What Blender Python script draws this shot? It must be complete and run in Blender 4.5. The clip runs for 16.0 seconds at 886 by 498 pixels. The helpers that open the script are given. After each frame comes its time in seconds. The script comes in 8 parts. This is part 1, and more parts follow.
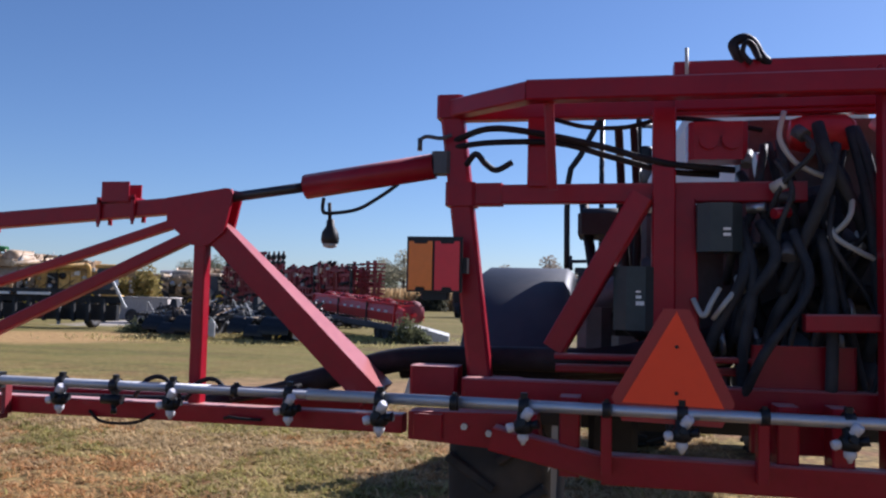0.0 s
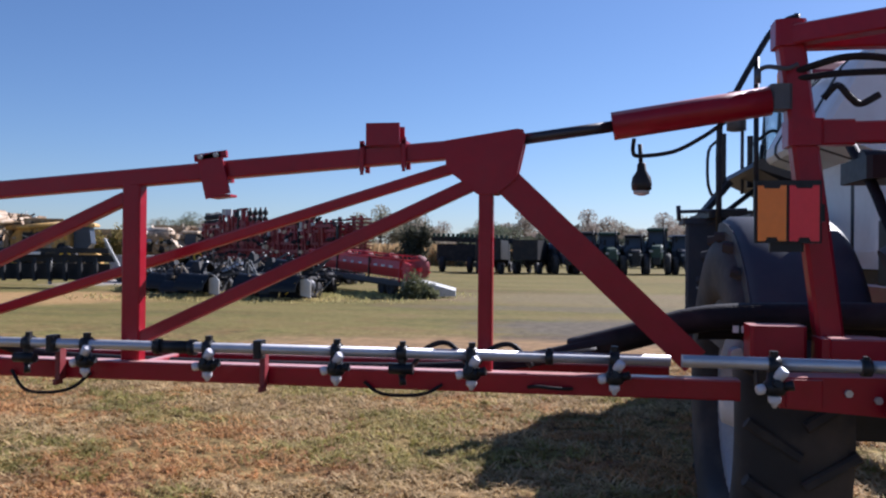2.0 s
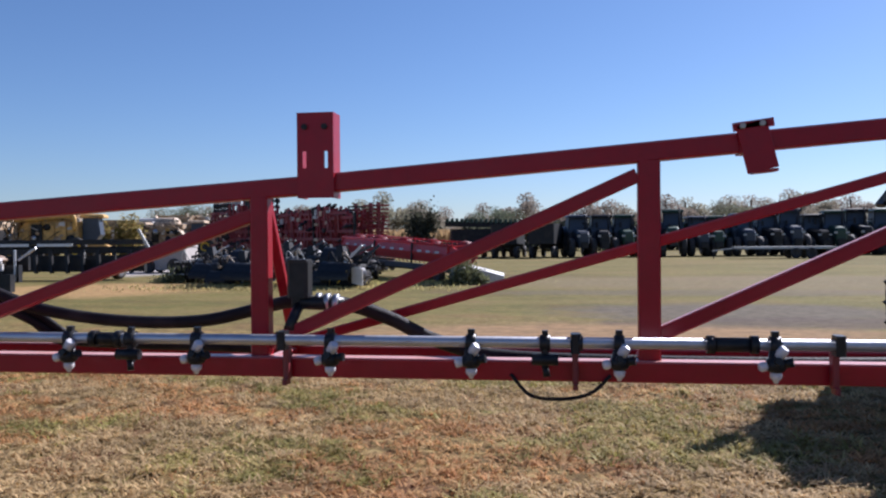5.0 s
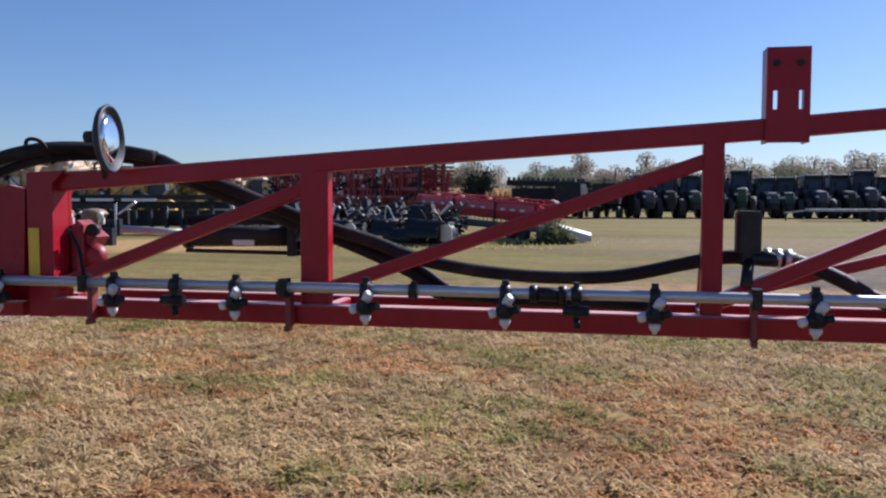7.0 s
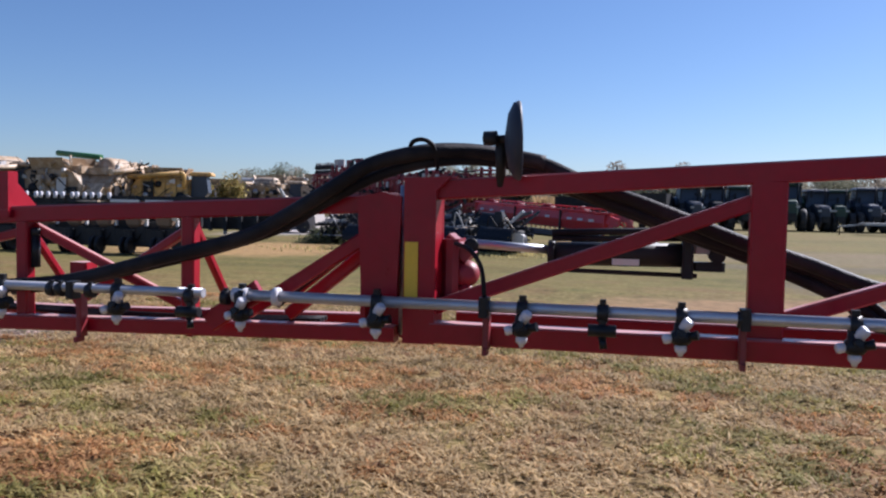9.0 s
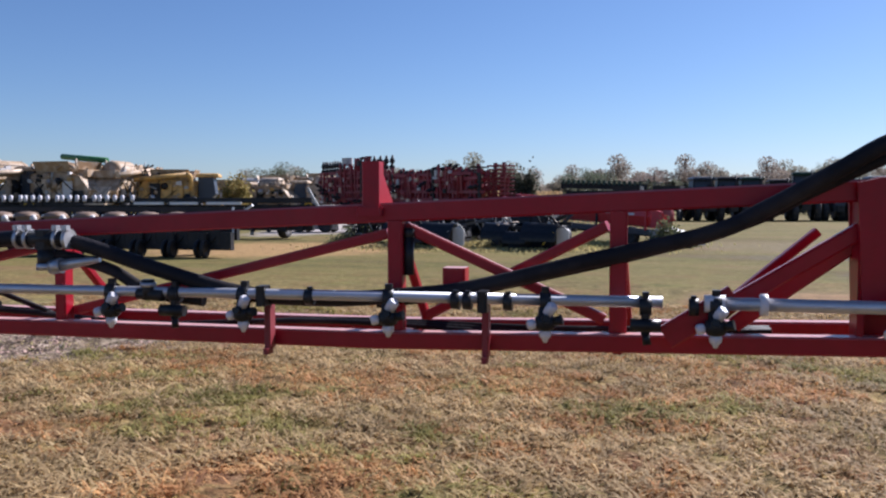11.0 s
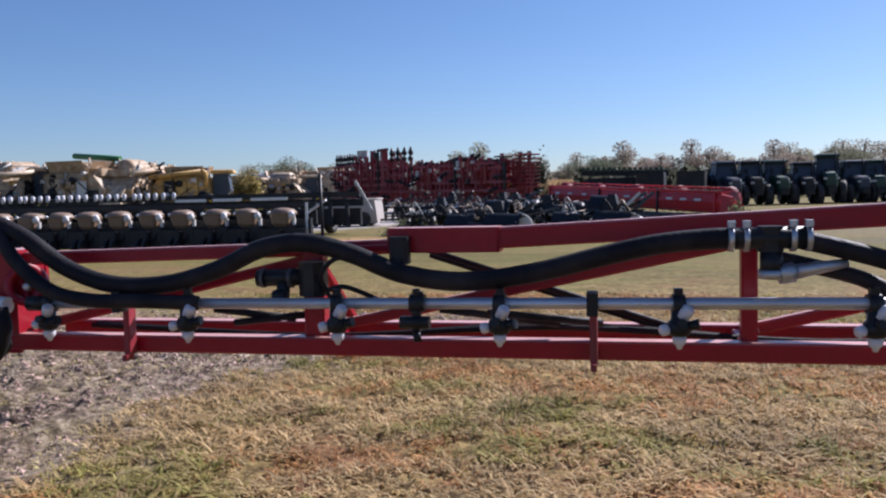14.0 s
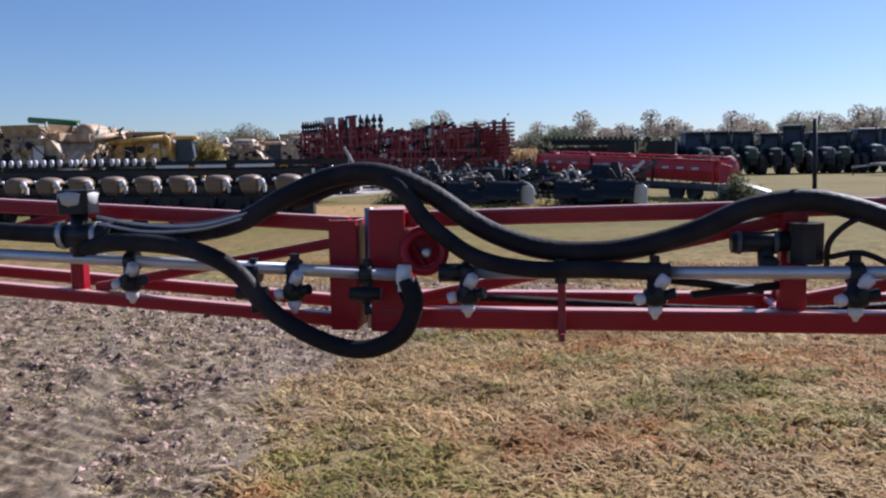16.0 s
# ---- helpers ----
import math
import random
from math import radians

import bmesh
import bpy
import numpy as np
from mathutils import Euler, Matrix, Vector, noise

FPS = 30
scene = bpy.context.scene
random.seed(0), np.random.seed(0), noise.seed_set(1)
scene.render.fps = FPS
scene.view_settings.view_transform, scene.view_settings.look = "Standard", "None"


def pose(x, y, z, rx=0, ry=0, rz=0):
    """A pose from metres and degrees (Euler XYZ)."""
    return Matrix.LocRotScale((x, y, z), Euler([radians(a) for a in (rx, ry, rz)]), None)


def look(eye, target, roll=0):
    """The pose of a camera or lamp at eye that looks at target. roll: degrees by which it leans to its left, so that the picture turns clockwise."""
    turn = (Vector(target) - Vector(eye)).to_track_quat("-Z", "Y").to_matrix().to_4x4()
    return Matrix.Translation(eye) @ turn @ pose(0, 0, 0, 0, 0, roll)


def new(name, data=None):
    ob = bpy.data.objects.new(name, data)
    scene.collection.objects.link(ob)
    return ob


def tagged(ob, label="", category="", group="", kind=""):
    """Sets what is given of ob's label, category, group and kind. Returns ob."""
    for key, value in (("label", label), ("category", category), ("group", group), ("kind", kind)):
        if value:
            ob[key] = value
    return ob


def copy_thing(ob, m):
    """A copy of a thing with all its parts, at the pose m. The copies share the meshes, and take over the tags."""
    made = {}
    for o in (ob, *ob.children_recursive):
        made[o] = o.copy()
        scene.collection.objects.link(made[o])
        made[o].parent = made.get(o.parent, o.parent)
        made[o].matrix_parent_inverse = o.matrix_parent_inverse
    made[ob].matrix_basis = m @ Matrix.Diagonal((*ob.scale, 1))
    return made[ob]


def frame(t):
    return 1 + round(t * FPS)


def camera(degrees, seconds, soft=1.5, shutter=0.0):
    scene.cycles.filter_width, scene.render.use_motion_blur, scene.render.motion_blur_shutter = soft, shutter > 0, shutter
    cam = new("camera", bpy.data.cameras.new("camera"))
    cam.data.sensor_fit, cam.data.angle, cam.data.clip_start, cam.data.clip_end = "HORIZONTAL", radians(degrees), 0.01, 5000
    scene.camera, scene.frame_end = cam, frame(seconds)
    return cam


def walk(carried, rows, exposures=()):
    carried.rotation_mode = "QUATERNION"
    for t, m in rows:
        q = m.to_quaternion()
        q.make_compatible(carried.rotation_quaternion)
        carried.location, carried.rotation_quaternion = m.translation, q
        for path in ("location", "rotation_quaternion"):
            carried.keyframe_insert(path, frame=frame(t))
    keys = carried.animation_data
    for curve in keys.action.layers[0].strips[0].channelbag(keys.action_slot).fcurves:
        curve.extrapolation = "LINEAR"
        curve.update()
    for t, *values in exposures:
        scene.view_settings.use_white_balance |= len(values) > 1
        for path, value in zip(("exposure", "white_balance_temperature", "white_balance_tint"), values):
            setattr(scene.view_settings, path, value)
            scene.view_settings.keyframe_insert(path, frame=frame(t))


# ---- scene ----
cam = camera(55.8, 16.0, soft=2.25)
PATH = [
    (0, (1.75, -3.177, 1.595), (1.359, -1.219, 1.717), 1.3),
    (0.5, (1.44, -3.178, 1.598), (1.036, -1.221, 1.684), 1.2),
    (1, (1.075, -3.108, 1.596), (0.682, -1.148, 1.654), 1.0),
    (1.5, (0.716, -3.085, 1.581), (0.356, -1.118, 1.61), 0.7),
    (2, (0.378, -3.024, 1.575), (0.059, -1.05, 1.589), 0.5),
    (2.5, (0.062, -2.952, 1.572), (-0.23, -0.974, 1.572), 0.2),
    (3, (-0.272, -2.925, 1.558), (-0.551, -0.944, 1.552), -0.1),
    (3.2, (-0.417, -2.941, 1.564), (-0.692, -0.96, 1.555), -0.2),
    (5.3, (-1.896, -2.894, 1.569), (-2.205, -0.918, 1.542), -0.5),
    (5.5, (-2.038, -2.877, 1.565), (-2.361, -0.904, 1.521), -0.3),
    (6, (-2.439, -2.851, 1.566), (-2.774, -0.88, 1.488), -0.3),
    (6.5, (-2.8, -2.918, 1.57), (-3.168, -0.955, 1.461), -0.1),
    (7, (-3.179, -2.899, 1.538), (-3.584, -0.944, 1.42), 0.1),
    (7.5, (-3.561, -2.83, 1.545), (-4.005, -0.883, 1.432), 0.5),
    (8, (-3.926, -2.855, 1.539), (-4.39, -0.913, 1.427), 1.0),
    (8.5, (-4.297, -2.828, 1.536), (-4.766, -0.887, 1.431), 1.2),
    (9, (-4.697, -2.752, 1.549), (-5.162, -0.81, 1.446), 1.1),
    (9.5, (-5.115, -2.743, 1.536), (-5.577, -0.8, 1.435), 0.5),
    (9.7, (-5.278, -2.742, 1.542), (-5.74, -0.799, 1.442), 0.3),
    (11.8, (-6.944, -2.473, 1.502), (-7.387, -0.527, 1.374), -0.3),
    (12, (-7.095, -2.456, 1.508), (-7.534, -0.509, 1.375), -0.4),
    (12.5, (-7.513, -2.463, 1.499), (-7.94, -0.513, 1.363), -0.6),
    (13, (-7.923, -2.452, 1.493), (-8.35, -0.503, 1.365), -1.1),
    (13.5, (-8.354, -2.425, 1.526), (-8.786, -0.476, 1.4), -1.5),
    (14, (-8.764, -2.435, 1.529), (-9.203, -0.489, 1.398), -1.4),
    (14.5, (-9.161, -2.38, 1.523), (-9.596, -0.434, 1.372), -1.1),
    (15, (-9.568, -2.32, 1.524), (-9.985, -0.371, 1.35), -0.7),
    (15.5, (-9.968, -2.347, 1.518), (-10.346, -0.392, 1.326), -0.6),
    (16, (-10.352, -2.308, 1.505), (-10.681, -0.346, 1.298), -1.0),
]
walk(cam, [(t, look(eye, target, roll)) for t, eye, target, roll in PATH], [(0, 0.86, 5400, 19), (4, 0.82, 5400, 19), (9, 0.80, 5400, 19), (16, 0.78, 5400, 19)])

# ---- world, sun ----
SUN_EL, SUN_AZ = radians(37), radians(40)
world = bpy.data.worlds.new("sky")
scene.world = world
world.use_nodes = True
wn = world.node_tree.nodes
sky = wn.new("ShaderNodeTexSky")
sky.sky_type, sky.sun_disc = "NISHITA", False
sky.sun_elevation, sky.sun_rotation = SUN_EL, SUN_AZ
sky.altitude, sky.air_density, sky.dust_density, sky.ozone_density = 400, 1.0, 0.4, 4.0
wn["Background"].inputs["Strength"].default_value = 0.053
world.node_tree.links.new(sky.outputs[0], wn["Background"].inputs[0])
sun = new("sun", bpy.data.lights.new("sun", "SUN"))
sun.data.energy, sun.data.angle, sun.data.color = 5.0, radians(0.55), (1.0, 0.90, 0.76)
sun_way = Vector((math.sin(SUN_AZ) * math.cos(SUN_EL), math.cos(SUN_AZ) * math.cos(SUN_EL), math.sin(SUN_EL)))
sun.matrix_world = look(sun_way * 60, (0, 0, 0))


# ---- materials ----
def material(name, rgb, rough=0.5, metal=0.0, vary=0.15, scale=6.0, bump=0.0, bump_scale=80.0, dirt=None, dirt_amount=0.0, dirt_scale=3.0, coat=0.0, spec=0.5, sunlit_top=None):
    """A paint, plastic, rubber or metal: base colour varied at two scales, dirt or wear in patches, sunlit pallor
    painted on tops, fine relief.
    """
    m = bpy.data.materials.new(name)
    m.use_nodes = True
    nt, bs = m.node_tree, m.node_tree.nodes["Principled BSDF"]
    L, N = nt.links.new, nt.nodes.new
    tc, oi = N("ShaderNodeTexCoord"), N("ShaderNodeObjectInfo")
    n1, n2 = N("ShaderNodeTexNoise"), N("ShaderNodeTexNoise")
    n1.inputs["Scale"].default_value, n2.inputs["Scale"].default_value = scale, scale * 9
    n1.inputs["Detail"].default_value = n2.inputs["Detail"].default_value = 5
    L(tc.outputs["Object"], n1.inputs[0]), L(tc.outputs["Object"], n2.inputs[0])
    add = N("ShaderNodeMath")
    L(n1.outputs["Fac"], add.inputs[0]), L(n2.outputs["Fac"], add.inputs[1])
    rng = N("ShaderNodeMapRange")
    rng.inputs["From Min"].default_value, rng.inputs["From Max"].default_value = 0.6, 1.4
    rng.inputs["To Min"].default_value, rng.inputs["To Max"].default_value = 1 - vary, 1 + vary
    L(add.outputs[0], rng.inputs["Value"])
    mul = N("ShaderNodeVectorMath")
    mul.operation = "SCALE"
    mul.inputs[0].default_value = rgb
    L(rng.outputs[0], mul.inputs["Scale"])
    col = mul.outputs[0]
    if dirt:
        nd = N("ShaderNodeTexNoise")
        nd.inputs["Scale"].default_value, nd.inputs["Detail"].default_value = dirt_scale, 8
        L(tc.outputs["Object"], nd.inputs[0])
        rd = N("ShaderNodeMapRange")
        rd.inputs["From Min"].default_value, rd.inputs["From Max"].default_value = 0.45, 0.75
        rd.inputs["To Max"].default_value = dirt_amount
        L(nd.outputs["Fac"], rd.inputs["Value"])
        mix = N("ShaderNodeMix")
        mix.data_type = "RGBA"
        L(rd.outputs[0], mix.inputs["Factor"]), L(col, mix.inputs[6])
        mix.inputs[7].default_value = (*dirt, 1)
        col = mix.outputs[2]
    if sunlit_top:
        # pale tint on upward faces: sunlight and dust painted into the colour
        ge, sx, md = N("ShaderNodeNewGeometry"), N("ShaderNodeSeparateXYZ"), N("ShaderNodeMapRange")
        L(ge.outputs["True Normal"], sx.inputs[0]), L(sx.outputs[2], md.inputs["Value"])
        md.inputs["From Min"].default_value, md.inputs["From Max"].default_value, md.inputs["To Max"].default_value = 0.6, 0.97, sunlit_top[3]
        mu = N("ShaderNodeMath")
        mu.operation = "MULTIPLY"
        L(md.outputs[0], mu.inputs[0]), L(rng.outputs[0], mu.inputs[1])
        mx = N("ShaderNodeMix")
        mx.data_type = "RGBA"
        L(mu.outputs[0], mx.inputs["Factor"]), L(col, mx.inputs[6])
        mx.inputs[7].default_value = (*sunlit_top[:3], 1)
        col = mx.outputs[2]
    L(col, bs.inputs["Base Color"])
    rr = N("ShaderNodeMapRange")
    rr.inputs["To Min"].default_value, rr.inputs["To Max"].default_value = max(0.02, rough - 0.1), min(1, rough + 0.12)
    L(n2.outputs["Fac"], rr.inputs["Value"]), L(rr.outputs[0], bs.inputs["Roughness"])
    bs.inputs["Metallic"].default_value = metal
    bs.inputs["Coat Weight"].default_value = coat
    bs.inputs["Specular IOR Level"].default_value = spec
    if bump:
        nb, bp = N("ShaderNodeTexNoise"), N("ShaderNodeBump")
        nb.inputs["Scale"].default_value, nb.inputs["Detail"].default_value = bump_scale, 6
        L(tc.outputs["Object"], nb.inputs[0]), L(nb.outputs["Fac"], bp.inputs["Height"])
        bp.inputs["Strength"].default_value, bp.inputs["Distance"].default_value = bump, 0.01
        L(bp.outputs[0], bs.inputs["Normal"])
    return m


# the pink tint on top faces imitates sun falling on the red paint
RED = material("red_enamel", (0.27, 0.005, 0.016), 0.32, vary=0.16, scale=3, dirt=(0.28, 0.10, 0.09), dirt_amount=0.08, dirt_scale=5, bump=0.03, bump_scale=60, coat=0.0, spec=0.28, sunlit_top=(0.72, 0.44, 0.39, 0.7))
RED_DULL = material("weathered_red_paint", (0.20, 0.012, 0.020), 0.5, vary=0.3, scale=1.5, dirt=(0.16, 0.08, 0.07), dirt_amount=0.4, dirt_scale=2)
STEEL = material("stainless_pipe", (0.50, 0.51, 0.55), 0.46, metal=0.75, vary=0.12, scale=8, dirt=(0.30, 0.27, 0.25), dirt_amount=0.3, dirt_scale=9)
GALV = material("galvanised_steel", (0.45, 0.46, 0.48), 0.45, metal=0.9, vary=0.15, scale=6)
HOSE = material("black_rubber_hose", (0.011, 0.010, 0.013), 0.62, vary=0.35, scale=5, dirt=(0.075, 0.062, 0.056), dirt_amount=0.45, dirt_scale=5, bump=0.3, bump_scale=70, spec=0.20)
# paler copy of the hose rubber: lens haze painted into it, plus dust patches
HAZED_HOSE = material("hazed_dusty_hose", (0.024, 0.027, 0.034), 0.65, vary=0.4, scale=6, dirt=(0.09, 0.085, 0.085), dirt_amount=0.5, dirt_scale=6, bump=0.2, bump_scale=90, spec=0.25)
PLASTIC = material("black_moulded_plastic", (0.010, 0.011, 0.014), 0.38, vary=0.2, scale=10, dirt=(0.09, 0.08, 0.07), dirt_amount=0.2, dirt_scale=14, spec=0.28)
WHITE = material("white_plastic", (0.78, 0.77, 0.74), 0.42, vary=0.06, scale=9, dirt=(0.5, 0.45, 0.38), dirt_amount=0.3, dirt_scale=20)
YELLOW = material("yellow_decal", (0.75, 0.48, 0.02), 0.45, vary=0.08, scale=12, dirt=(0.35, 0.25, 0.1), dirt_amount=0.3)
ORANGE_RETRO = material("orange_fluorescent_sheet", (1.0, 0.075, 0.012), 0.6, vary=0.05, scale=30, bump=0.05, bump_scale=300)
RED_RETRO = material("dark_red_reflective_border", (0.33, 0.02, 0.02), 0.4, vary=0.1, scale=30)
AMBER = material("amber_reflector", (0.85, 0.22, 0.02), 0.3, vary=0.08, scale=40, bump=0.1, bump_scale=250)
RED_LENS = material("red_reflector", (0.75, 0.025, 0.04), 0.3, vary=0.08, scale=40, bump=0.1, bump_scale=250)
TYRE = material("tyre_rubber", (0.026, 0.025, 0.026), 0.75, vary=0.3, scale=4, dirt=(0.13, 0.10, 0.075), dirt_amount=0.55, dirt_scale=4, bump=0.2, bump_scale=60)
POLY = material("translucent_white_tank", (0.66, 0.68, 0.70), 0.4, vary=0.08, scale=1.5, dirt=(0.42, 0.38, 0.32), dirt_amount=0.35, dirt_scale=2)
FENDER = material("black_poly_fender", (0.036, 0.042, 0.058), 0.55, vary=0.15, scale=3, dirt=(0.11, 0.10, 0.09), dirt_amount=0.3, dirt_scale=3, spec=0.3)
DARK = material("dark_machinery", (0.014, 0.015, 0.018), 0.5, vary=0.4, scale=3, dirt=(0.09, 0.07, 0.05), dirt_amount=0.3, dirt_scale=2, spec=0.28)
GREY = material("weathered_grey_sheet", (0.42, 0.42, 0.40), 0.55, metal=0.0, vary=0.18, scale=1.2, dirt=(0.24, 0.2, 0.15), dirt_amount=0.4, dirt_scale=1.5)
TAN = material("beige_weathered_paint", (0.56, 0.43, 0.29), 0.5, vary=0.35, scale=2, dirt=(0.14, 0.09, 0.06), dirt_amount=0.85, dirt_scale=2.2)
CATYEL = material("yellow_machine_paint", (0.60, 0.36, 0.10), 0.55, vary=0.35, scale=0.8, dirt=(0.15, 0.10, 0.06), dirt_amount=0.85, dirt_scale=2.0)
BRIGHT_RED = material("bright_red_header_paint", (0.48, 0.018, 0.022), 0.45, vary=0.2, scale=1.5, dirt=(0.25, 0.12, 0.09), dirt_amount=0.25, dirt_scale=2)
GREEN = material("green_machine_paint", (0.035, 0.16, 0.05), 0.5, vary=0.2, scale=1, dirt=(0.2, 0.18, 0.1), dirt_amount=0.4, dirt_scale=1)
BLUEGREY = material("dark_blue_grey_paint", (0.035, 0.045, 0.065), 0.45, vary=0.25, scale=1)
DKGREEN = material("dark_green_paint", (0.02, 0.05, 0.03), 0.5, vary=0.3, scale=1)
HOPPER = material("brown_poly_hopper", (0.20, 0.135, 0.09), 0.5, vary=0.3, scale=2, dirt=(0.25, 0.19, 0.14), dirt_amount=0.5, dirt_scale=4)
RUST = material("rusty_brown_sheet", (0.34, 0.23, 0.13), 0.6, vary=0.4, scale=1, dirt=(0.60, 0.50, 0.38), dirt_amount=0.85, dirt_scale=1.8)
SHEET = material("pale_ribbed_sheet", (0.66, 0.63, 0.60), 0.5, vary=0.12, scale=1.5, dirt=(0.40, 0.34, 0.28), dirt_amount=0.4, dirt_scale=1.5)
PISTON = material("oily_dark_piston_rod", (0.05, 0.045, 0.05), 0.4, metal=0.6, vary=0.2, scale=10)
CART = material("dusty_grey_cart_sheet", (0.38, 0.34, 0.31), 0.6, vary=0.2, scale=1.2, dirt=(0.28, 0.23, 0.18), dirt_amount=0.5, dirt_scale=1.2)
RIM = material("light_grey_rim_paint", (0.30, 0.315, 0.35), 0.4, vary=0.15, scale=5, dirt=(0.25, 0.22, 0.18), dirt_amount=0.4, dirt_scale=6)
# black lifted to bluish grey, haze put into the colour; dust patches over it
PUMP = material("hazed_dusty_plumbing", (0.060, 0.063, 0.074), 0.5, vary=0.35, scale=5, dirt=(0.12, 0.10, 0.09), dirt_amount=0.35, dirt_scale=5)
PALE = material("pale_grey_plastic", (0.62, 0.60, 0.62), 0.45, vary=0.1, scale=20)
BOXGREEN = material("dark_teal_plastic", (0.022, 0.034, 0.038), 0.45, vary=0.25, scale=6, dirt=(0.10, 0.09, 0.08), dirt_amount=0.3, dirt_scale=7)
BARK = material("bark", (0.10, 0.075, 0.055), 0.9, vary=0.3, scale=3)


def glass_material(name, rgb, rough, alpha_mix):
    m = bpy.data.materials.new(name)
    m.use_nodes = True
    bs = m.node_tree.nodes["Principled BSDF"]
    bs.inputs["Base Color"].default_value = (*rgb, 1)
    bs.inputs["Roughness"].default_value = rough
    bs.inputs["Transmission Weight"].default_value = alpha_mix
    bs.inputs["IOR"].default_value = 1.45
    return m


GLASS = glass_material("tinted_cab_glass", (0.55, 0.66, 0.70), 0.03, 0.85)
BEACON = glass_material("amber_beacon_lens", (1.0, 0.32, 0.02), 0.25, 0.3)
MIRROR = material("mirror_glass", (0.8, 0.82, 0.84), 0.06, metal=1.0, vary=0.03)


def leaf_material(name, rgb, vary, through_light=0.45):
    m = bpy.data.materials.new(name)
    m.use_nodes = True
    nt, bs = m.node_tree, m.node_tree.nodes["Principled BSDF"]
    geo = nt.nodes.new("ShaderNodeNewGeometry")
    oi = nt.nodes.new("ShaderNodeObjectInfo")
    hsv = nt.nodes.new("ShaderNodeHueSaturation")
    hsv.inputs["Color"].default_value = (*rgb, 1)
    r1, r2 = nt.nodes.new("ShaderNodeMapRange"), nt.nodes.new("ShaderNodeMapRange")
    r1.inputs["To Min"].default_value, r1.inputs["To Max"].default_value = 1 - vary, 1 + vary
    r2.inputs["To Min"].default_value, r2.inputs["To Max"].default_value = 0.46, 0.53
    nt.links.new(geo.outputs["Random Per Island"], r1.inputs["Value"])
    nt.links.new(oi.outputs["Random"], r2.inputs["Value"])
    nt.links.new(r1.outputs[0], hsv.inputs["Value"])
    nt.links.new(r2.outputs[0], hsv.inputs["Hue"])
    nt.links.new(hsv.outputs[0], bs.inputs["Base Color"])
    bs.inputs["Roughness"].default_value = 0.7
    bs.inputs["Specular IOR Level"].default_value = 0.2
    tr, mx = nt.nodes.new("ShaderNodeBsdfTranslucent"), nt.nodes.new("ShaderNodeMixShader")
    nt.links.new(hsv.outputs[0], tr.inputs["Color"])
    mx.inputs[0].default_value = through_light
    nt.links.new(bs.outputs[0], mx.inputs[1]), nt.links.new(tr.outputs[0], mx.inputs[2])
    nt.links.new(mx.outputs[0], nt.nodes["Material Output"].inputs["Surface"])
    return m


LEAF = leaf_material("autumn_leaves", (0.30, 0.265, 0.20), 0.35)
LEAF_GREEN = leaf_material("dark_green_leaves", (0.14, 0.155, 0.10), 0.35)
WEED = leaf_material("grey_green_weed_leaves", (0.15, 0.165, 0.085), 0.45)
HEDGE = leaf_material("dark_olive_hedge_leaves", (0.085, 0.088, 0.06), 0.45)
def grass_material(name, rgb, other, vary=0.45):
    """Blades that differ one from the next, over clumps a hand wide and patches a stride wide."""
    m = leaf_material(name, rgb, vary, 0.35)
    nt = m.node_tree
    hsv = next(n for n in nt.nodes if n.bl_idname == "ShaderNodeHueSaturation")
    tc = nt.nodes.new("ShaderNodeTexCoord")
    mixes = [(7.0, 0.40, 0.62, other), (1.3, 0.42, 0.62, tuple(0.62 * c for c in rgb))]
    col = None
    for scale, lo, hi, tint in mixes:
        n, r, x = nt.nodes.new("ShaderNodeTexNoise"), nt.nodes.new("ShaderNodeMapRange"), nt.nodes.new("ShaderNodeMix")
        n.inputs["Scale"].default_value, n.inputs["Detail"].default_value = scale, 3
        r.inputs["From Min"].default_value, r.inputs["From Max"].default_value, r.inputs["To Max"].default_value = lo, hi, 0.85
        x.data_type = "RGBA"
        nt.links.new(tc.outputs["Object"], n.inputs[0])
        nt.links.new(n.outputs["Fac"], r.inputs["Value"])
        nt.links.new(r.outputs[0], x.inputs["Factor"])
        if col:
            nt.links.new(col, x.inputs[6])
        else:
            x.inputs[6].default_value = (*rgb, 1)
        x.inputs[7].default_value = (*tint, 1)
        col = x.outputs[2]
    nt.links.new(col, hsv.inputs["Color"])
    return m


STRAW = grass_material("dry_grass_blades", (0.61, 0.49, 0.225), (0.42, 0.325, 0.14), 0.32)
BLADE = grass_material("green_grass_blades", (0.33, 0.32, 0.08), (0.52, 0.42, 0.18), 0.32)
RUSSET = grass_material("russet_grass_blades", (0.54, 0.245, 0.11), (0.55, 0.34, 0.16), 0.32)


# ---- mesh helpers ----
def frame_of(a, b, up=(0, 0, 1)):
    d = (Vector(b) - Vector(a)).normalized()
    u = Vector(up)
    if abs(d.dot(u)) > 0.98:
        u = Vector((0, 1, 0))
    side = d.cross(u).normalized()
    return d, side, side.cross(d).normalized()


def loft(bm, rings, smooth, closed=True, caps=True):
    vs = [[bm.verts.new(p) for p in ring] for ring in rings]
    n = len(vs[0])
    for r0, r1 in zip(vs, vs[1:]):
        for i in range(n if closed else n - 1):
            f = bm.faces.new((r0[i], r0[(i + 1) % n], r1[(i + 1) % n], r1[i]))
            f.smooth = smooth
    if caps:
        bm.faces.new(vs[0][::-1]), bm.faces.new(vs[-1])
    return bm


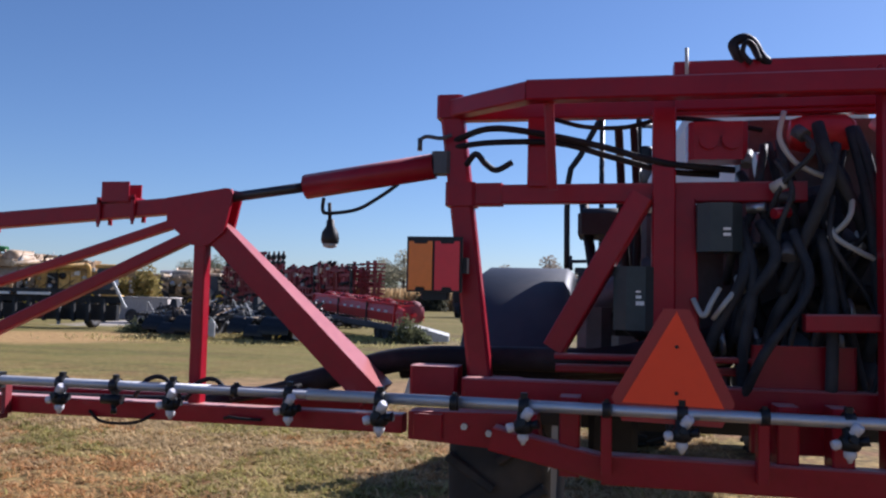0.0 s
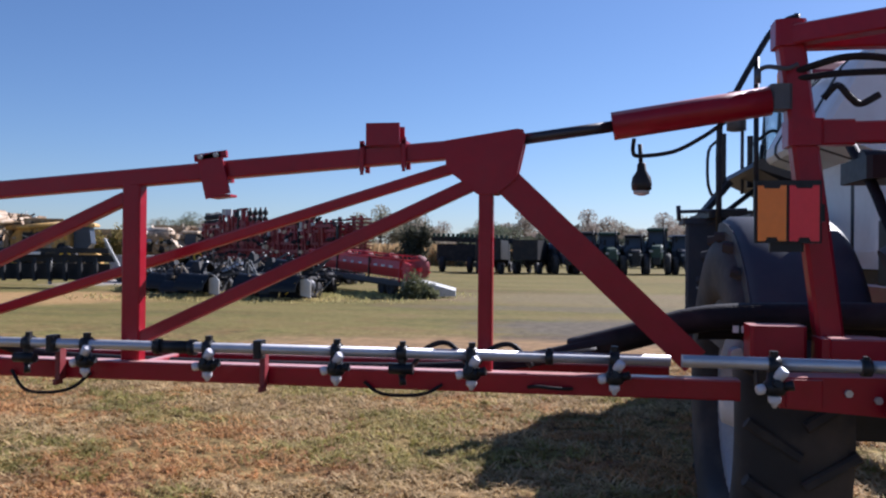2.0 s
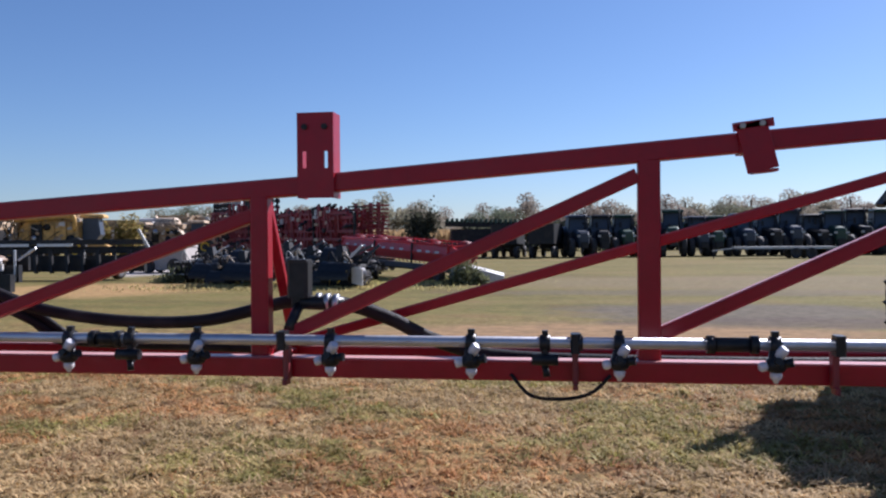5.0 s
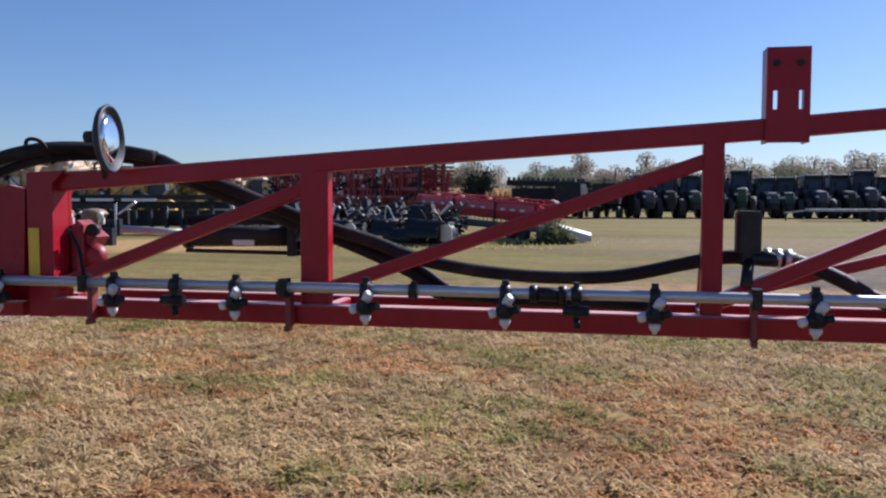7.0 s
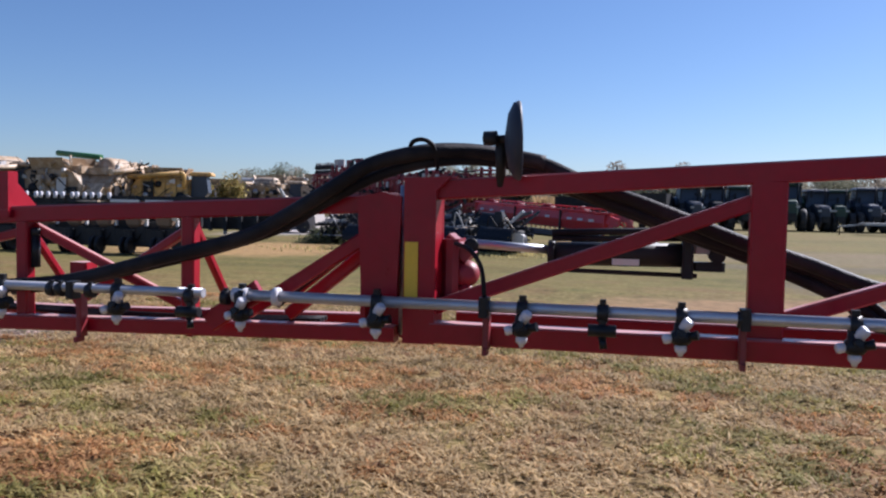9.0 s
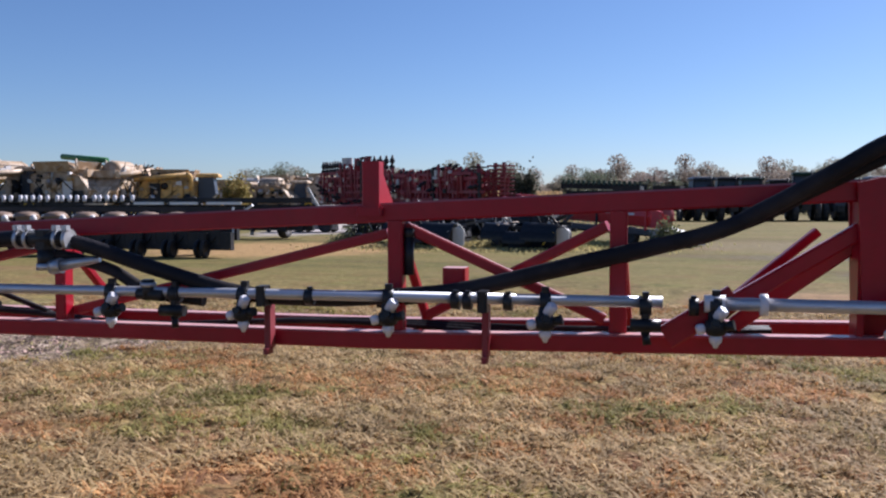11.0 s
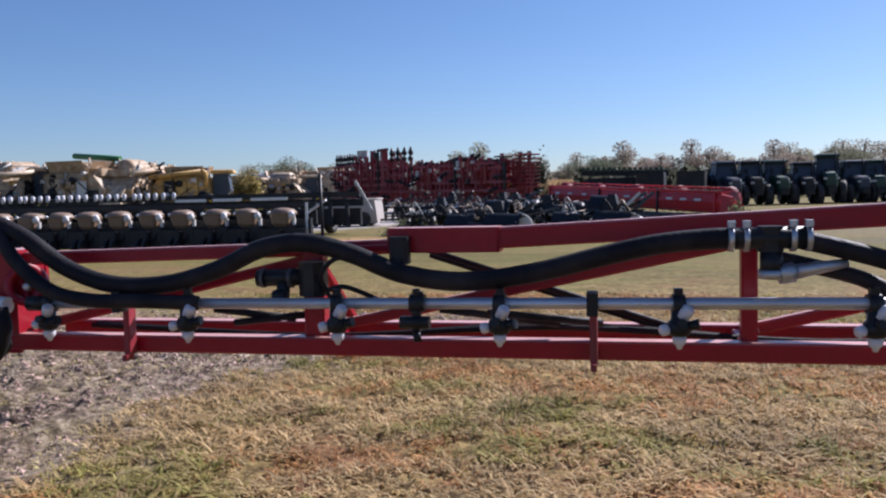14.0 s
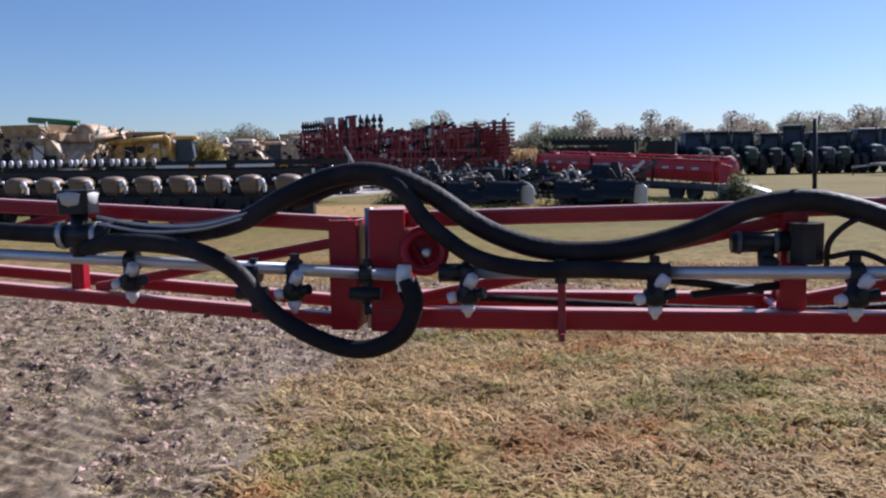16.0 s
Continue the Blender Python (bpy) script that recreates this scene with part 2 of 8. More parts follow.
def beam(bm, a, b, w, h, up=(0, 0, 1), c=0.006):
    """A rectangular tube from a to b with eased corners: w across, h along up."""
    a, b = Vector(a), Vector(b)
    d, side, u = frame_of(a, b, up)
    c = min(c, w * 0.3, h * 0.3)
    x, y = w / 2, h / 2
    prof = [(x - c, -y), (x, -y + c), (x, y - c), (x - c, y), (-x + c, y), (-x, y - c), (-x, -y + c), (-x + c, -y)]
    return loft(bm, [[p + side * i + u * j for i, j in prof] for p in (a, b)], False)


def block(bm, lo, hi, c=0.006):
    """An upright box between two corners."""
    lo, hi = Vector(lo), Vector(hi)
    m = (lo + hi) / 2
    return beam(bm, (m.x, m.y, lo.z), (m.x, m.y, hi.z), hi.x - lo.x, hi.y - lo.y, (0, 1, 0), c)


def rod(bm, a, b, r, r2=None, n=14):
    a, b = Vector(a), Vector(b)
    d, side, u = frame_of(a, b)
    r2 = r if r2 is None else r2
    ring = [(math.cos(2 * math.pi * i / n), math.sin(2 * math.pi * i / n)) for i in range(n)]
    return loft(bm, [[p + side * i * q + u * j * q for i, j in ring] for p, q in ((a, r), (b, r2))], True)


def lathe(bm, prof, at=(0, 0, 0), axis=(0, 0, 1), n=24):
    """A turned form: prof is a list of (radius, height along axis)."""
    at, ax = Vector(at), Vector(axis).normalized()
    s = ax.orthogonal().normalized()
    u = ax.cross(s)
    return loft(bm, [[at + ax * h + (s * math.cos(2 * math.pi * i / n) + u * math.sin(2 * math.pi * i / n)) * max(r, 1e-4) for i in range(n)] for r, h in prof], True)


def spline(pts, steps=6):
    P = [Vector(p) for p in pts]
    P = [P[0] * 2 - P[1], *P, P[-1] * 2 - P[-2]]
    out = []
    for i in range(1, len(P) - 2):
        for k in range(steps):
            t = k / steps
            a, b, c, d = P[i - 1:i + 3]
            out.append(0.5 * (2 * b + (c - a) * t + (2 * a - 5 * b + 4 * c - d) * t * t + (3 * b - a - 3 * c + d) * t ** 3))
    return out + [P[-2]]


def tube(bm, pts, r, n=10, steps=6):
    """A hose, cable or bent bar through the points."""
    C = spline(pts, steps) if steps > 1 else [Vector(p) for p in pts]
    d0 = (C[1] - C[0]).normalized()
    side = d0.cross(Vector((0.13, 0.31, 0.94))).normalized()
    rings = []
    for i, p in enumerate(C):
        d = (C[min(i + 1, len(C) - 1)] - C[max(i - 1, 0)]).normalized()
        side = (side - d * side.dot(d)).normalized()
        u = d.cross(side)
        rings.append([p + (side * math.cos(2 * math.pi * k / n) + u * math.sin(2 * math.pi * k / n)) * r for k in range(n)])
    return loft(bm, rings, True)


def plate(bm, poly, y0, y1):
    """A flat plate: an outline in x and z, from y0 to y1."""
    f = [bm.verts.new((x, y0, z)) for x, z in poly]
    b = [bm.verts.new((x, y1, z)) for x, z in poly]
    n = len(poly)
    bm.faces.new(f), bm.faces.new(b[::-1])
    for i in range(n):
        bm.faces.new((f[i], b[i], b[(i + 1) % n], f[(i + 1) % n]))
    return bm


def BM():
    return bmesh.new()


def mesh_of(name, bm, mat):
    bmesh.ops.recalc_face_normals(bm, faces=bm.faces)
    me = bpy.data.meshes.new(name)
    bm.to_mesh(me)
    bm.free()
    me.materials.append(mat)
    return me


def part(name, bm, mat, parent, label=""):
    ob = new(name, mesh_of(name, bm, mat))
    ob.parent = parent
    return tagged(ob, label) if label else ob


def shared(name, me, parent, m=None, label=""):
    ob = new(name, me)
    ob.parent = parent
    if m is not None:
        ob.matrix_basis = m
    return tagged(ob, label) if label else ob


def thing(name, label, category, at=(0, 0, 0), group=""):
    ob = new(name)
    ob.empty_display_size = 0.1
    ob.location = at
    return tagged(ob, label, category, group)


# ---- ground ----
def ground_material():
    m = bpy.data.materials.new("dry_grass_ground")
    m.use_nodes = True
    nt, bs = m.node_tree, m.node_tree.nodes["Principled BSDF"]
    L, N = nt.links.new, nt.nodes.new
    tc = N("ShaderNodeTexCoord")

    def noise_tex(scale, detail=6, rough=0.6):
        n = N("ShaderNodeTexNoise")
        n.inputs["Scale"].default_value, n.inputs["Detail"].default_value, n.inputs["Roughness"].default_value = scale, detail, rough
        L(tc.outputs["Object"], n.inputs[0])
        return n.outputs["Fac"]

    def ramp(fac, *stops):
        r = N("ShaderNodeValToRGB")
        while len(r.color_ramp.elements) < len(stops):
            r.color_ramp.elements.new(0.5)
        for e, (p, c) in zip(r.color_ramp.elements, stops):
            e.position, e.color = p, (*c, 1) if len(c) == 3 else c
        L(fac, r.inputs[0])
        return r.outputs[0]

    def blend(fac, a, b):
        x = N("ShaderNodeMix")
        x.data_type = "RGBA"
        L(fac, x.inputs["Factor"]), L(a, x.inputs[6]), L(b, x.inputs[7])
        return x.outputs[2]

    fine = ramp(noise_tex(9, 8, 0.72), (0.36, (0.075, 0.05, 0.02)), (0.45, (0.16, 0.108, 0.042)), (0.54, (0.30, 0.212, 0.082)), (0.65, (0.45, 0.34, 0.147)))
    green = ramp(noise_tex(9.5, 8, 0.72), (0.36, (0.045, 0.04, 0.012)), (0.46, (0.15, 0.135, 0.035)), (0.55, (0.26, 0.225, 0.067)), (0.66, (0.40, 0.33, 0.126)))
    russet = ramp(noise_tex(9.2, 8, 0.72), (0.36, (0.08, 0.036, 0.018)), (0.46, (0.20, 0.092, 0.044)), (0.55, (0.30, 0.165, 0.080)), (0.66, (0.42, 0.28, 0.143)))
    k = ramp(noise_tex(0.55, 5, 0.65), (0.52, (0, 0, 0)), (0.64, (0.85, 0.85, 0.850)))
    k2 = ramp(noise_tex(0.8, 5, 0.7), (0.50, (0, 0, 0)), (0.60, (0.95, 0.95, 0.950)))
    col = blend(k2, blend(k, fine, green), russet)
    worn = ramp(noise_tex(2.6, 6, 0.62), (0.36, (0.45, 0.43, 0.353)), (0.50, (0.95, 0.95, 0.950)), (0.64, (1.35, 1.32, 1.25)))
    tone = N("ShaderNodeMix")
    tone.data_type, tone.blend_type = "RGBA", "MULTIPLY"
    tone.inputs["Factor"].default_value = 0.8
    L(col, tone.inputs[6]), L(worn, tone.inputs[7])
    col = tone.outputs[2]
    # the mown strip further off is greener
    sep = N("ShaderNodeSeparateXYZ")
    L(tc.outputs["Object"], sep.inputs[0])
    far = N("ShaderNodeMapRange")
    far.inputs["From Min"].default_value, far.inputs["From Max"].default_value = 7, 15
    far.inputs["To Max"].default_value = 0.75
    L(sep.outputs[1], far.inputs["Value"])
    mp = N("ShaderNodeMapping")
    mp.inputs["Scale"].default_value = (0.05, 0.16, 1)
    L(tc.outputs["Object"], mp.inputs[0])
    band = N("ShaderNodeTexNoise")
    band.inputs["Scale"].default_value, band.inputs["Detail"].default_value, band.inputs["Roughness"].default_value = 1.6, 10, 0.68
    L(mp.outputs[0], band.inputs[0])
    lawn = ramp(band.outputs["Fac"], (0.32, (0.115, 0.078, 0.034)), (0.43, (0.098, 0.096, 0.024)), (0.52, (0.150, 0.132, 0.036)), (0.60, (0.165, 0.122, 0.046)), (0.70, (0.215, 0.140, 0.062)))
    col = blend(far.outputs[0], col, lawn)

    def spot(x, y, rx, ry, amount, colour):
        """Worn earth with a ragged edge."""
        d = N("ShaderNodeVectorMath")
        d.operation = "SUBTRACT"
        L(tc.outputs["Object"], d.inputs[0])
        d.inputs[1].default_value = (x, y, 0)
        q = N("ShaderNodeVectorMath")
        q.operation = "MULTIPLY"
        L(d.outputs[0], q.inputs[0])
        q.inputs[1].default_value = (1 / rx, 1 / ry, 0)
        ln = N("ShaderNodeVectorMath")
        ln.operation = "LENGTH"
        L(q.outputs[0], ln.inputs[0])
        ad = N("ShaderNodeMath")
        L(ln.outputs["Value"], ad.inputs[0]), L(noise_tex(0.9, 8, 0.7), ad.inputs[1])
        r = N("ShaderNodeMapRange")
        r.inputs["From Min"].default_value, r.inputs["From Max"].default_value = 1.55, 1.15
        r.inputs["To Max"].default_value = amount
        L(ad.outputs[0], r.inputs["Value"])
        return blend(r.outputs[0], col, ramp(noise_tex(3.5, 8, 0.7), (0.35, colour), (0.65, tuple(1.9 * v for v in colour))))

    col = spot(-1.0, 11.2, 5.0, 2.0, 0.85, (0.20, 0.125, 0.063))
    col = spot(1.8, 15.5, 4.2, 2.8, 0.9, (0.085, 0.07, 0.052))
    col = spot(8.0, 28.0, 16.0, 6.0, 0.6, (0.13, 0.10, 0.059))
    col = spot(-18.0, 23.0, 5.0, 5.0, 0.9, (0.24, 0.15, 0.063))
    col = spot(0.5, 8.6, 5.0, 1.3, 0.6, (0.13, 0.085, 0.050))
    # pale gravel lane running back between the parked machines
    col = spot(-23.0, 46.0, 3.6, 14.0, 0.95, (0.30, 0.270, 0.255))
    col = spot(-32.0, 78.0, 12.0, 26.0, 0.92, (0.30, 0.275, 0.25))
    col = spot(4.5, 13.2, 6.5, 1.3, 0.75, (0.070, 0.052, 0.040))
    col = spot(3.0, 22.0, 9.0, 1.6, 0.55, (0.10, 0.080, 0.055))
    # bare gravelly earth beside the outer end
    edge = noise_tex(0.7, 5, 0.6)
    def math2(op, a, b):
        n = N("ShaderNodeMath")
        n.operation = op
        for i, v in enumerate((a, b)):
            if isinstance(v, (int, float)):
                n.inputs[i].default_value = v
            else:
                L(v, n.inputs[i])
        return n.outputs[0]

    line = math2("ADD", sep.outputs[0], math2("MULTIPLY", math2("MINIMUM", sep.outputs[1], 3.0), 0.2))
    line = math2("SUBTRACT", line, math2("MULTIPLY", math2("MAXIMUM", math2("SUBTRACT", sep.outputs[1], 4.0), 0.0), 0.7))
    line = math2("ADD", line, math2("MULTIPLY", math2("SUBTRACT", edge, 0.5), 1.6))
    gm = N("ShaderNodeMapRange")
    gm.inputs["From Min"].default_value, gm.inputs["From Max"].default_value = -11.0, -11.6
    gm.inputs["To Max"].default_value = 0.94
    L(line, gm.inputs["Value"])
    gy = N("ShaderNodeMapRange")
    gy.inputs["From Min"].default_value, gy.inputs["From Max"].default_value = 9.0, 6.0
    L(sep.outputs[1], gy.inputs["Value"])
    gg = N("ShaderNodeMath")
    gg.operation = "MULTIPLY"
    L(gm.outputs[0], gg.inputs[0]), L(gy.outputs[0], gg.inputs[1])
    gravel = blend(ramp(noise_tex(1.1, 5, 0.6), (0.42, (0, 0, 0)), (0.62, (1, 1, 1))), ramp(noise_tex(10, 9, 0.78), (0.40, (0.016, 0.011, 0.009)), (0.47, (0.085, 0.060, 0.045)), (0.53, (0.24, 0.175, 0.125)), (0.62, (0.62, 0.50, 0.38))), ramp(noise_tex(8, 9, 0.78), (0.37, (0.028, 0.020, 0.013)), (0.48, (0.17, 0.125, 0.080)), (0.64, (0.52, 0.42, 0.286))))
    for x0, slope, width in ((-11.55, 0.30, 0.11), (-12.1, 0.55, 0.16)):
        tr = N("ShaderNodeMath")
        tr.operation = "MULTIPLY_ADD"
        L(sep.outputs[1], tr.inputs[0]), L(sep.outputs[0], tr.inputs[2])
        tr.inputs[1].default_value = slope
        of = N("ShaderNodeMath")
        of.operation = "MULTIPLY_ADD"
        L(noise_tex(2.0, 6, 0.7), of.inputs[0]), L(tr.outputs[0], of.inputs[2])
        of.inputs[1].default_value = 0.5
        df = N("ShaderNodeMath")
        df.operation = "SUBTRACT"
        L(of.outputs[0], df.inputs[0])
        df.inputs[1].default_value = x0 + 0.25
        ab = N("ShaderNodeMath")
        ab.operation = "ABSOLUTE"
        L(df.outputs[0], ab.inputs[0])
        r = N("ShaderNodeMapRange")
        r.inputs["From Min"].default_value, r.inputs["From Max"].default_value = width, width * 0.3
        r.inputs["To Max"].default_value = 0.6
        L(ab.outputs[0], r.inputs["Value"])
        gravel = blend(r.outputs[0], gravel, ramp(noise_tex(12, 7, 0.7), (0.3, (0.20, 0.155, 0.105)), (0.7, (0.42, 0.35, 0.244))))
    col = blend(gg.outputs[0], col, gravel)
    L(col, bs.inputs["Base Color"])
    bs.inputs["Roughness"].default_value = 0.95
    bs.inputs["Specular IOR Level"].default_value = 0.15
    bp = N("ShaderNodeBump")
    bp.inputs["Strength"].default_value, bp.inputs["Distance"].default_value = 1.0, 0.03
    L(noise_tex(16, 9, 0.72), bp.inputs["Height"])
    L(bp.outputs[0], bs.inputs["Normal"])
    return m


def bare_edge(y):
    """Where the worn earth at the outer end gives way to grass."""
    return -11.75 - 0.2 * min(y, 3.0) + 0.7 * max(0.0, y - 4.0)


def ground_height(x, y):
    """Lumpy turf, cloddy bare earth with tyre tread marks at the outer end."""
    z = 0.012 * noise.noise(Vector((x * 0.8, y * 0.8, 3.1)))
    if -17 < x < 4 and 0.5 < y < 9:
        z += 0.028 * noise.noise(Vector((x * 4.5, y * 6, 7.7))) + 0.012 * noise.noise(Vector((x * 12, y * 12, 2.2)))
        bare = min(1.0, max(0.0, (bare_edge(y) - 0.1 - x) * 2.0)) * min(1.0, max(0.0, 8.0 - y))
        if bare > 0:
            rough = 1.0
            for xc in (-13.1, -14.6):
                u = (x - xc + 0.12 * y) / 0.42
                if abs(u) < 1 and y < 2.3:
                    rough = 0.2
                    z += bare * (0.030 * (0.5 - abs(math.sin((y + u * 0.16) * 24))) - 0.008)
            z += bare * (rough * (0.036 * noise.noise(Vector((x * 5, y * 8, 1.3))) + 0.030 * noise.noise(Vector((x * 13, y * 17, 4.4))) + 0.014 * noise.noise(Vector((x * 31, y * 37, 8.4)))))
    return z


def build_ground():
    xs = [-3000, -800, -250, -100, -40, -22, -20, -18.5, -17.5] + [-16.5 + 0.036 * i for i in range(540)] + [3.2 + 0.4 * i for i in range(14)] + [14, 30, 100, 250, 800, 3000]
    ys = [-3000, -600, -100, -30, -10] + [-6 + 0.4 * i for i in range(17)] + [0.8 + 0.023 * i for i in range(114)] + [3.42 + 0.036 * i for i in range(52)] + [5.3 + 0.07 * i for i in range(50)] + [9.0 + 0.4 * i for i in range(9)] + [15, 22, 35, 60, 100, 200, 500, 1200, 4000]
    near = lambda x, y: ground_height(x, y) if -22 < x < 8 and -6 < y < 9.2 else 0.0
    me = bpy.data.meshes.new("ground")
    n = len(xs)
    me.from_pydata([(x, y, near(x, y)) for y in ys for x in xs], [], [(j * n + i, j * n + i + 1, (j + 1) * n + i + 1, (j + 1) * n + i) for j in range(len(ys) - 1) for i in range(n - 1)])
    me.polygons.foreach_set("use_smooth", [True] * len(me.polygons))
    me.materials.append(ground_material())
    ob = new("ground", me)
    return tagged(ob, "dry autumn grass with tan, green and russet patches", "ground", kind="structure")


build_ground()


def blades(name, tufts, per, seed, mat, label, keep, size, xr, yr, wide=0.007):
    """Short grass: clumps of bent, mostly lying blades."""
    rg = np.random.default_rng(seed)
    tx, ty = rg.uniform(*xr, tufts), yr[0] + (yr[1] - yr[0]) * rg.uniform(0, 1, tufts) ** 1.3
    ok = np.array([keep(a, b) for a, b in zip(tx, ty)])
    tx, ty = tx[ok], ty[ok]
    k = len(tx)
    ts = rg.uniform(0.4, 1.9, k)
    x = np.repeat(tx, per) + rg.normal(size=k * per) * 0.050
    y = np.repeat(ty, per) + rg.normal(size=k * per) * 0.050
    n = len(x)
    z = np.repeat(np.array([ground_height(a, b) for a, b in zip(tx, ty)]), per) - 0.004
    h = rg.uniform(0.3, 0.85, n) * np.repeat(ts, per) * size
    az, lean = rg.uniform(0, 2 * np.pi, n), rg.uniform(0.9, 4.0, n)
    w = rg.uniform(0.6, 1.5, n) * wide
    dx, dy = np.cos(az), np.sin(az)
    base = np.stack([x, y, z], 1)
    across = np.stack([-dy * w, dx * w, 0 * w], 1)
    out = np.stack([dx * lean * h, dy * lean * h, 0 * h], 1)
    upv = np.stack([0 * h, 0 * h, h], 1)
    co = np.stack([base - across, base + across, base + across * 0.7 + out * 0.4 + upv * 0.8, base - across * 0.7 + out * 0.4 + upv * 0.8, base + out + upv], 1).reshape(-1, 3)
    i = np.arange(n)[:, None] * 5
    me = bpy.data.meshes.new(name)
    me.from_pydata(co.tolist(), [], (i + np.array([[0, 1, 2, 3]])).tolist() + (i + np.array([[3, 2, 4]])).tolist())
    me.materials.append(mat)
    return tagged(new(name, me), label, "grass", kind="stuff")


def patch(x, y, k, seed):
    return noise.noise(Vector((x * k, y * k, seed)))


grassy = lambda x, y: x > bare_edge(y) + 0.5 * patch(x, y, 0.7, 5.0) + 0.35 * patch(x, y, 2.5, 3.0) or y > 8
def near_spots(x, y, spots):
    """How much a patch of turf belongs to one of a few worn or lush spots."""
    return max(math.exp(-((x - a) / rx) ** 2 - ((y - c) / ry) ** 2) for a, c, rx, ry in spots)


BURNT = ((-6.7, 4.6, 1.6, 0.5), (-3.6, 5.0, 0.6, 0.4), (-6.4, 1.9, 0.5, 0.4), (-2.7, 2.0, 0.5, 0.35))
PALE_TURF = ((-5.2, 2.9, 0.9, 0.7), (-8.0, 3.2, 1.2, 0.8))
LUSH = ((-9.95, 3.05, 0.6, 0.40), (-1.3, 4.6, 1.6, 1.6), (-7.2, 2.6, 0.4, 0.25))
russet = lambda x, y: 0.45 * near_spots(x, y, BURNT) - 0.3 * near_spots(x, y, PALE_TURF) + patch(x, y * 1.6, 0.55, 9.0) + 0.5 * patch(x, y * 1.4, 1.7, 12.0) + 0.35 * patch(x, y, 6.0, 14.0)
green = lambda x, y: 0.32 * near_spots(x, y, LUSH) - 0.4 * near_spots(x, y, BURNT) - 0.25 * near_spots(x, y, PALE_TURF) + patch(x, y * 1.6, 0.62, 2.0) + 0.5 * patch(x, y * 1.4, 1.9, 22.0) + 0.35 * patch(x, y, 6.0, 24.0)
thick = lambda x, y: patch(x, y * 1.5, 4.2, 6.0) + 0.6 * patch(x, y * 1.5, 9.0, 7.0)
XR, YR = (-15, 3), (0.85, 10)
blades("dry_grass", 38000, 9, 1, STRAW, "short dry straw-coloured grass", lambda x, y: grassy(x, y) and russet(x, y) < 0.17 and green(x, y) < 0.26 and thick(x, y) > -0.22, 0.042, XR, YR, 0.0075)
blades("green_grass", 30000, 9, 2, BLADE, "tufts of short green grass", lambda x, y: grassy(x, y) and green(x, y) > 0.20 and thick(x, y) > -0.25, 0.046, XR, YR, 0.0075)
blades("russet_grass", 32000, 9, 3, RUSSET, "patches of russet withered grass", lambda x, y: grassy(x, y) and green(x, y) < 0.26 and russet(x, y) > 0.11 and thick(x, y) > -0.20, 0.038, XR, YR, 0.0075)
blades("straw_litter", 9000, 4, 4, STRAW, "pale straw litter on the bare earth", lambda x, y: not grassy(x, y) and patch(x, y, 1.9, 31.0) > -0.05, 0.020, (-17, -9.5), YR, 0.005)


def clods():
    """Stones and dry clods over the bare earth by the outer boom."""
    rg = np.random.default_rng(21)
    co, faces = [], []
    for _ in range(26000):
        x, y = rg.uniform(-17.0, -9.0), rg.uniform(1.0, 8.0)
        if x > bare_edge(y) + 0.4 * patch(x, y, 0.7, 5.0) + rg.normal() * 0.25 or patch(x, y, 1.3, 4.0) < -0.25 or (abs(x + 13.1 + 0.12 * y) < 0.42 and y < 2.3):
            continue
        r = min(0.036, 0.006 + rg.exponential(0.007))
        z = ground_height(x, y)
        k = len(co)
        a0 = rg.uniform(0, 6.28)
        ring = [(x + r * rg.uniform(0.7, 1.25) * math.cos(a0 + i * 1.047), y + r * rg.uniform(0.7, 1.25) * math.sin(a0 + i * 1.047), z - 0.004 + r * rg.uniform(0.0, 0.2)) for i in range(6)]
        co += ring + [(x + rg.normal() * r * 0.2, y + rg.normal() * r * 0.2, z + r * rg.uniform(0.5, 0.9)), (x, y, z - 0.01)]
        faces += [(k + i, k + (i + 1) % 6, k + 6) for i in range(6)] + [(k + (i + 1) % 6, k + i, k + 7) for i in range(6)]
    me = bpy.data.meshes.new("clods")
    me.from_pydata(co, [], faces)
    me.materials.append(CLOD)
    return tagged(new("clods", me), "grey stones and dry clods on bare earth", "gravel", kind="stuff")


CLOD = leaf_material("dry_clods", (0.30, 0.225, 0.155), 0.85, 0.0)
clods()


# ---- spray boom: nozzles, pipe, truss ----
PIPE_Z = 1.211


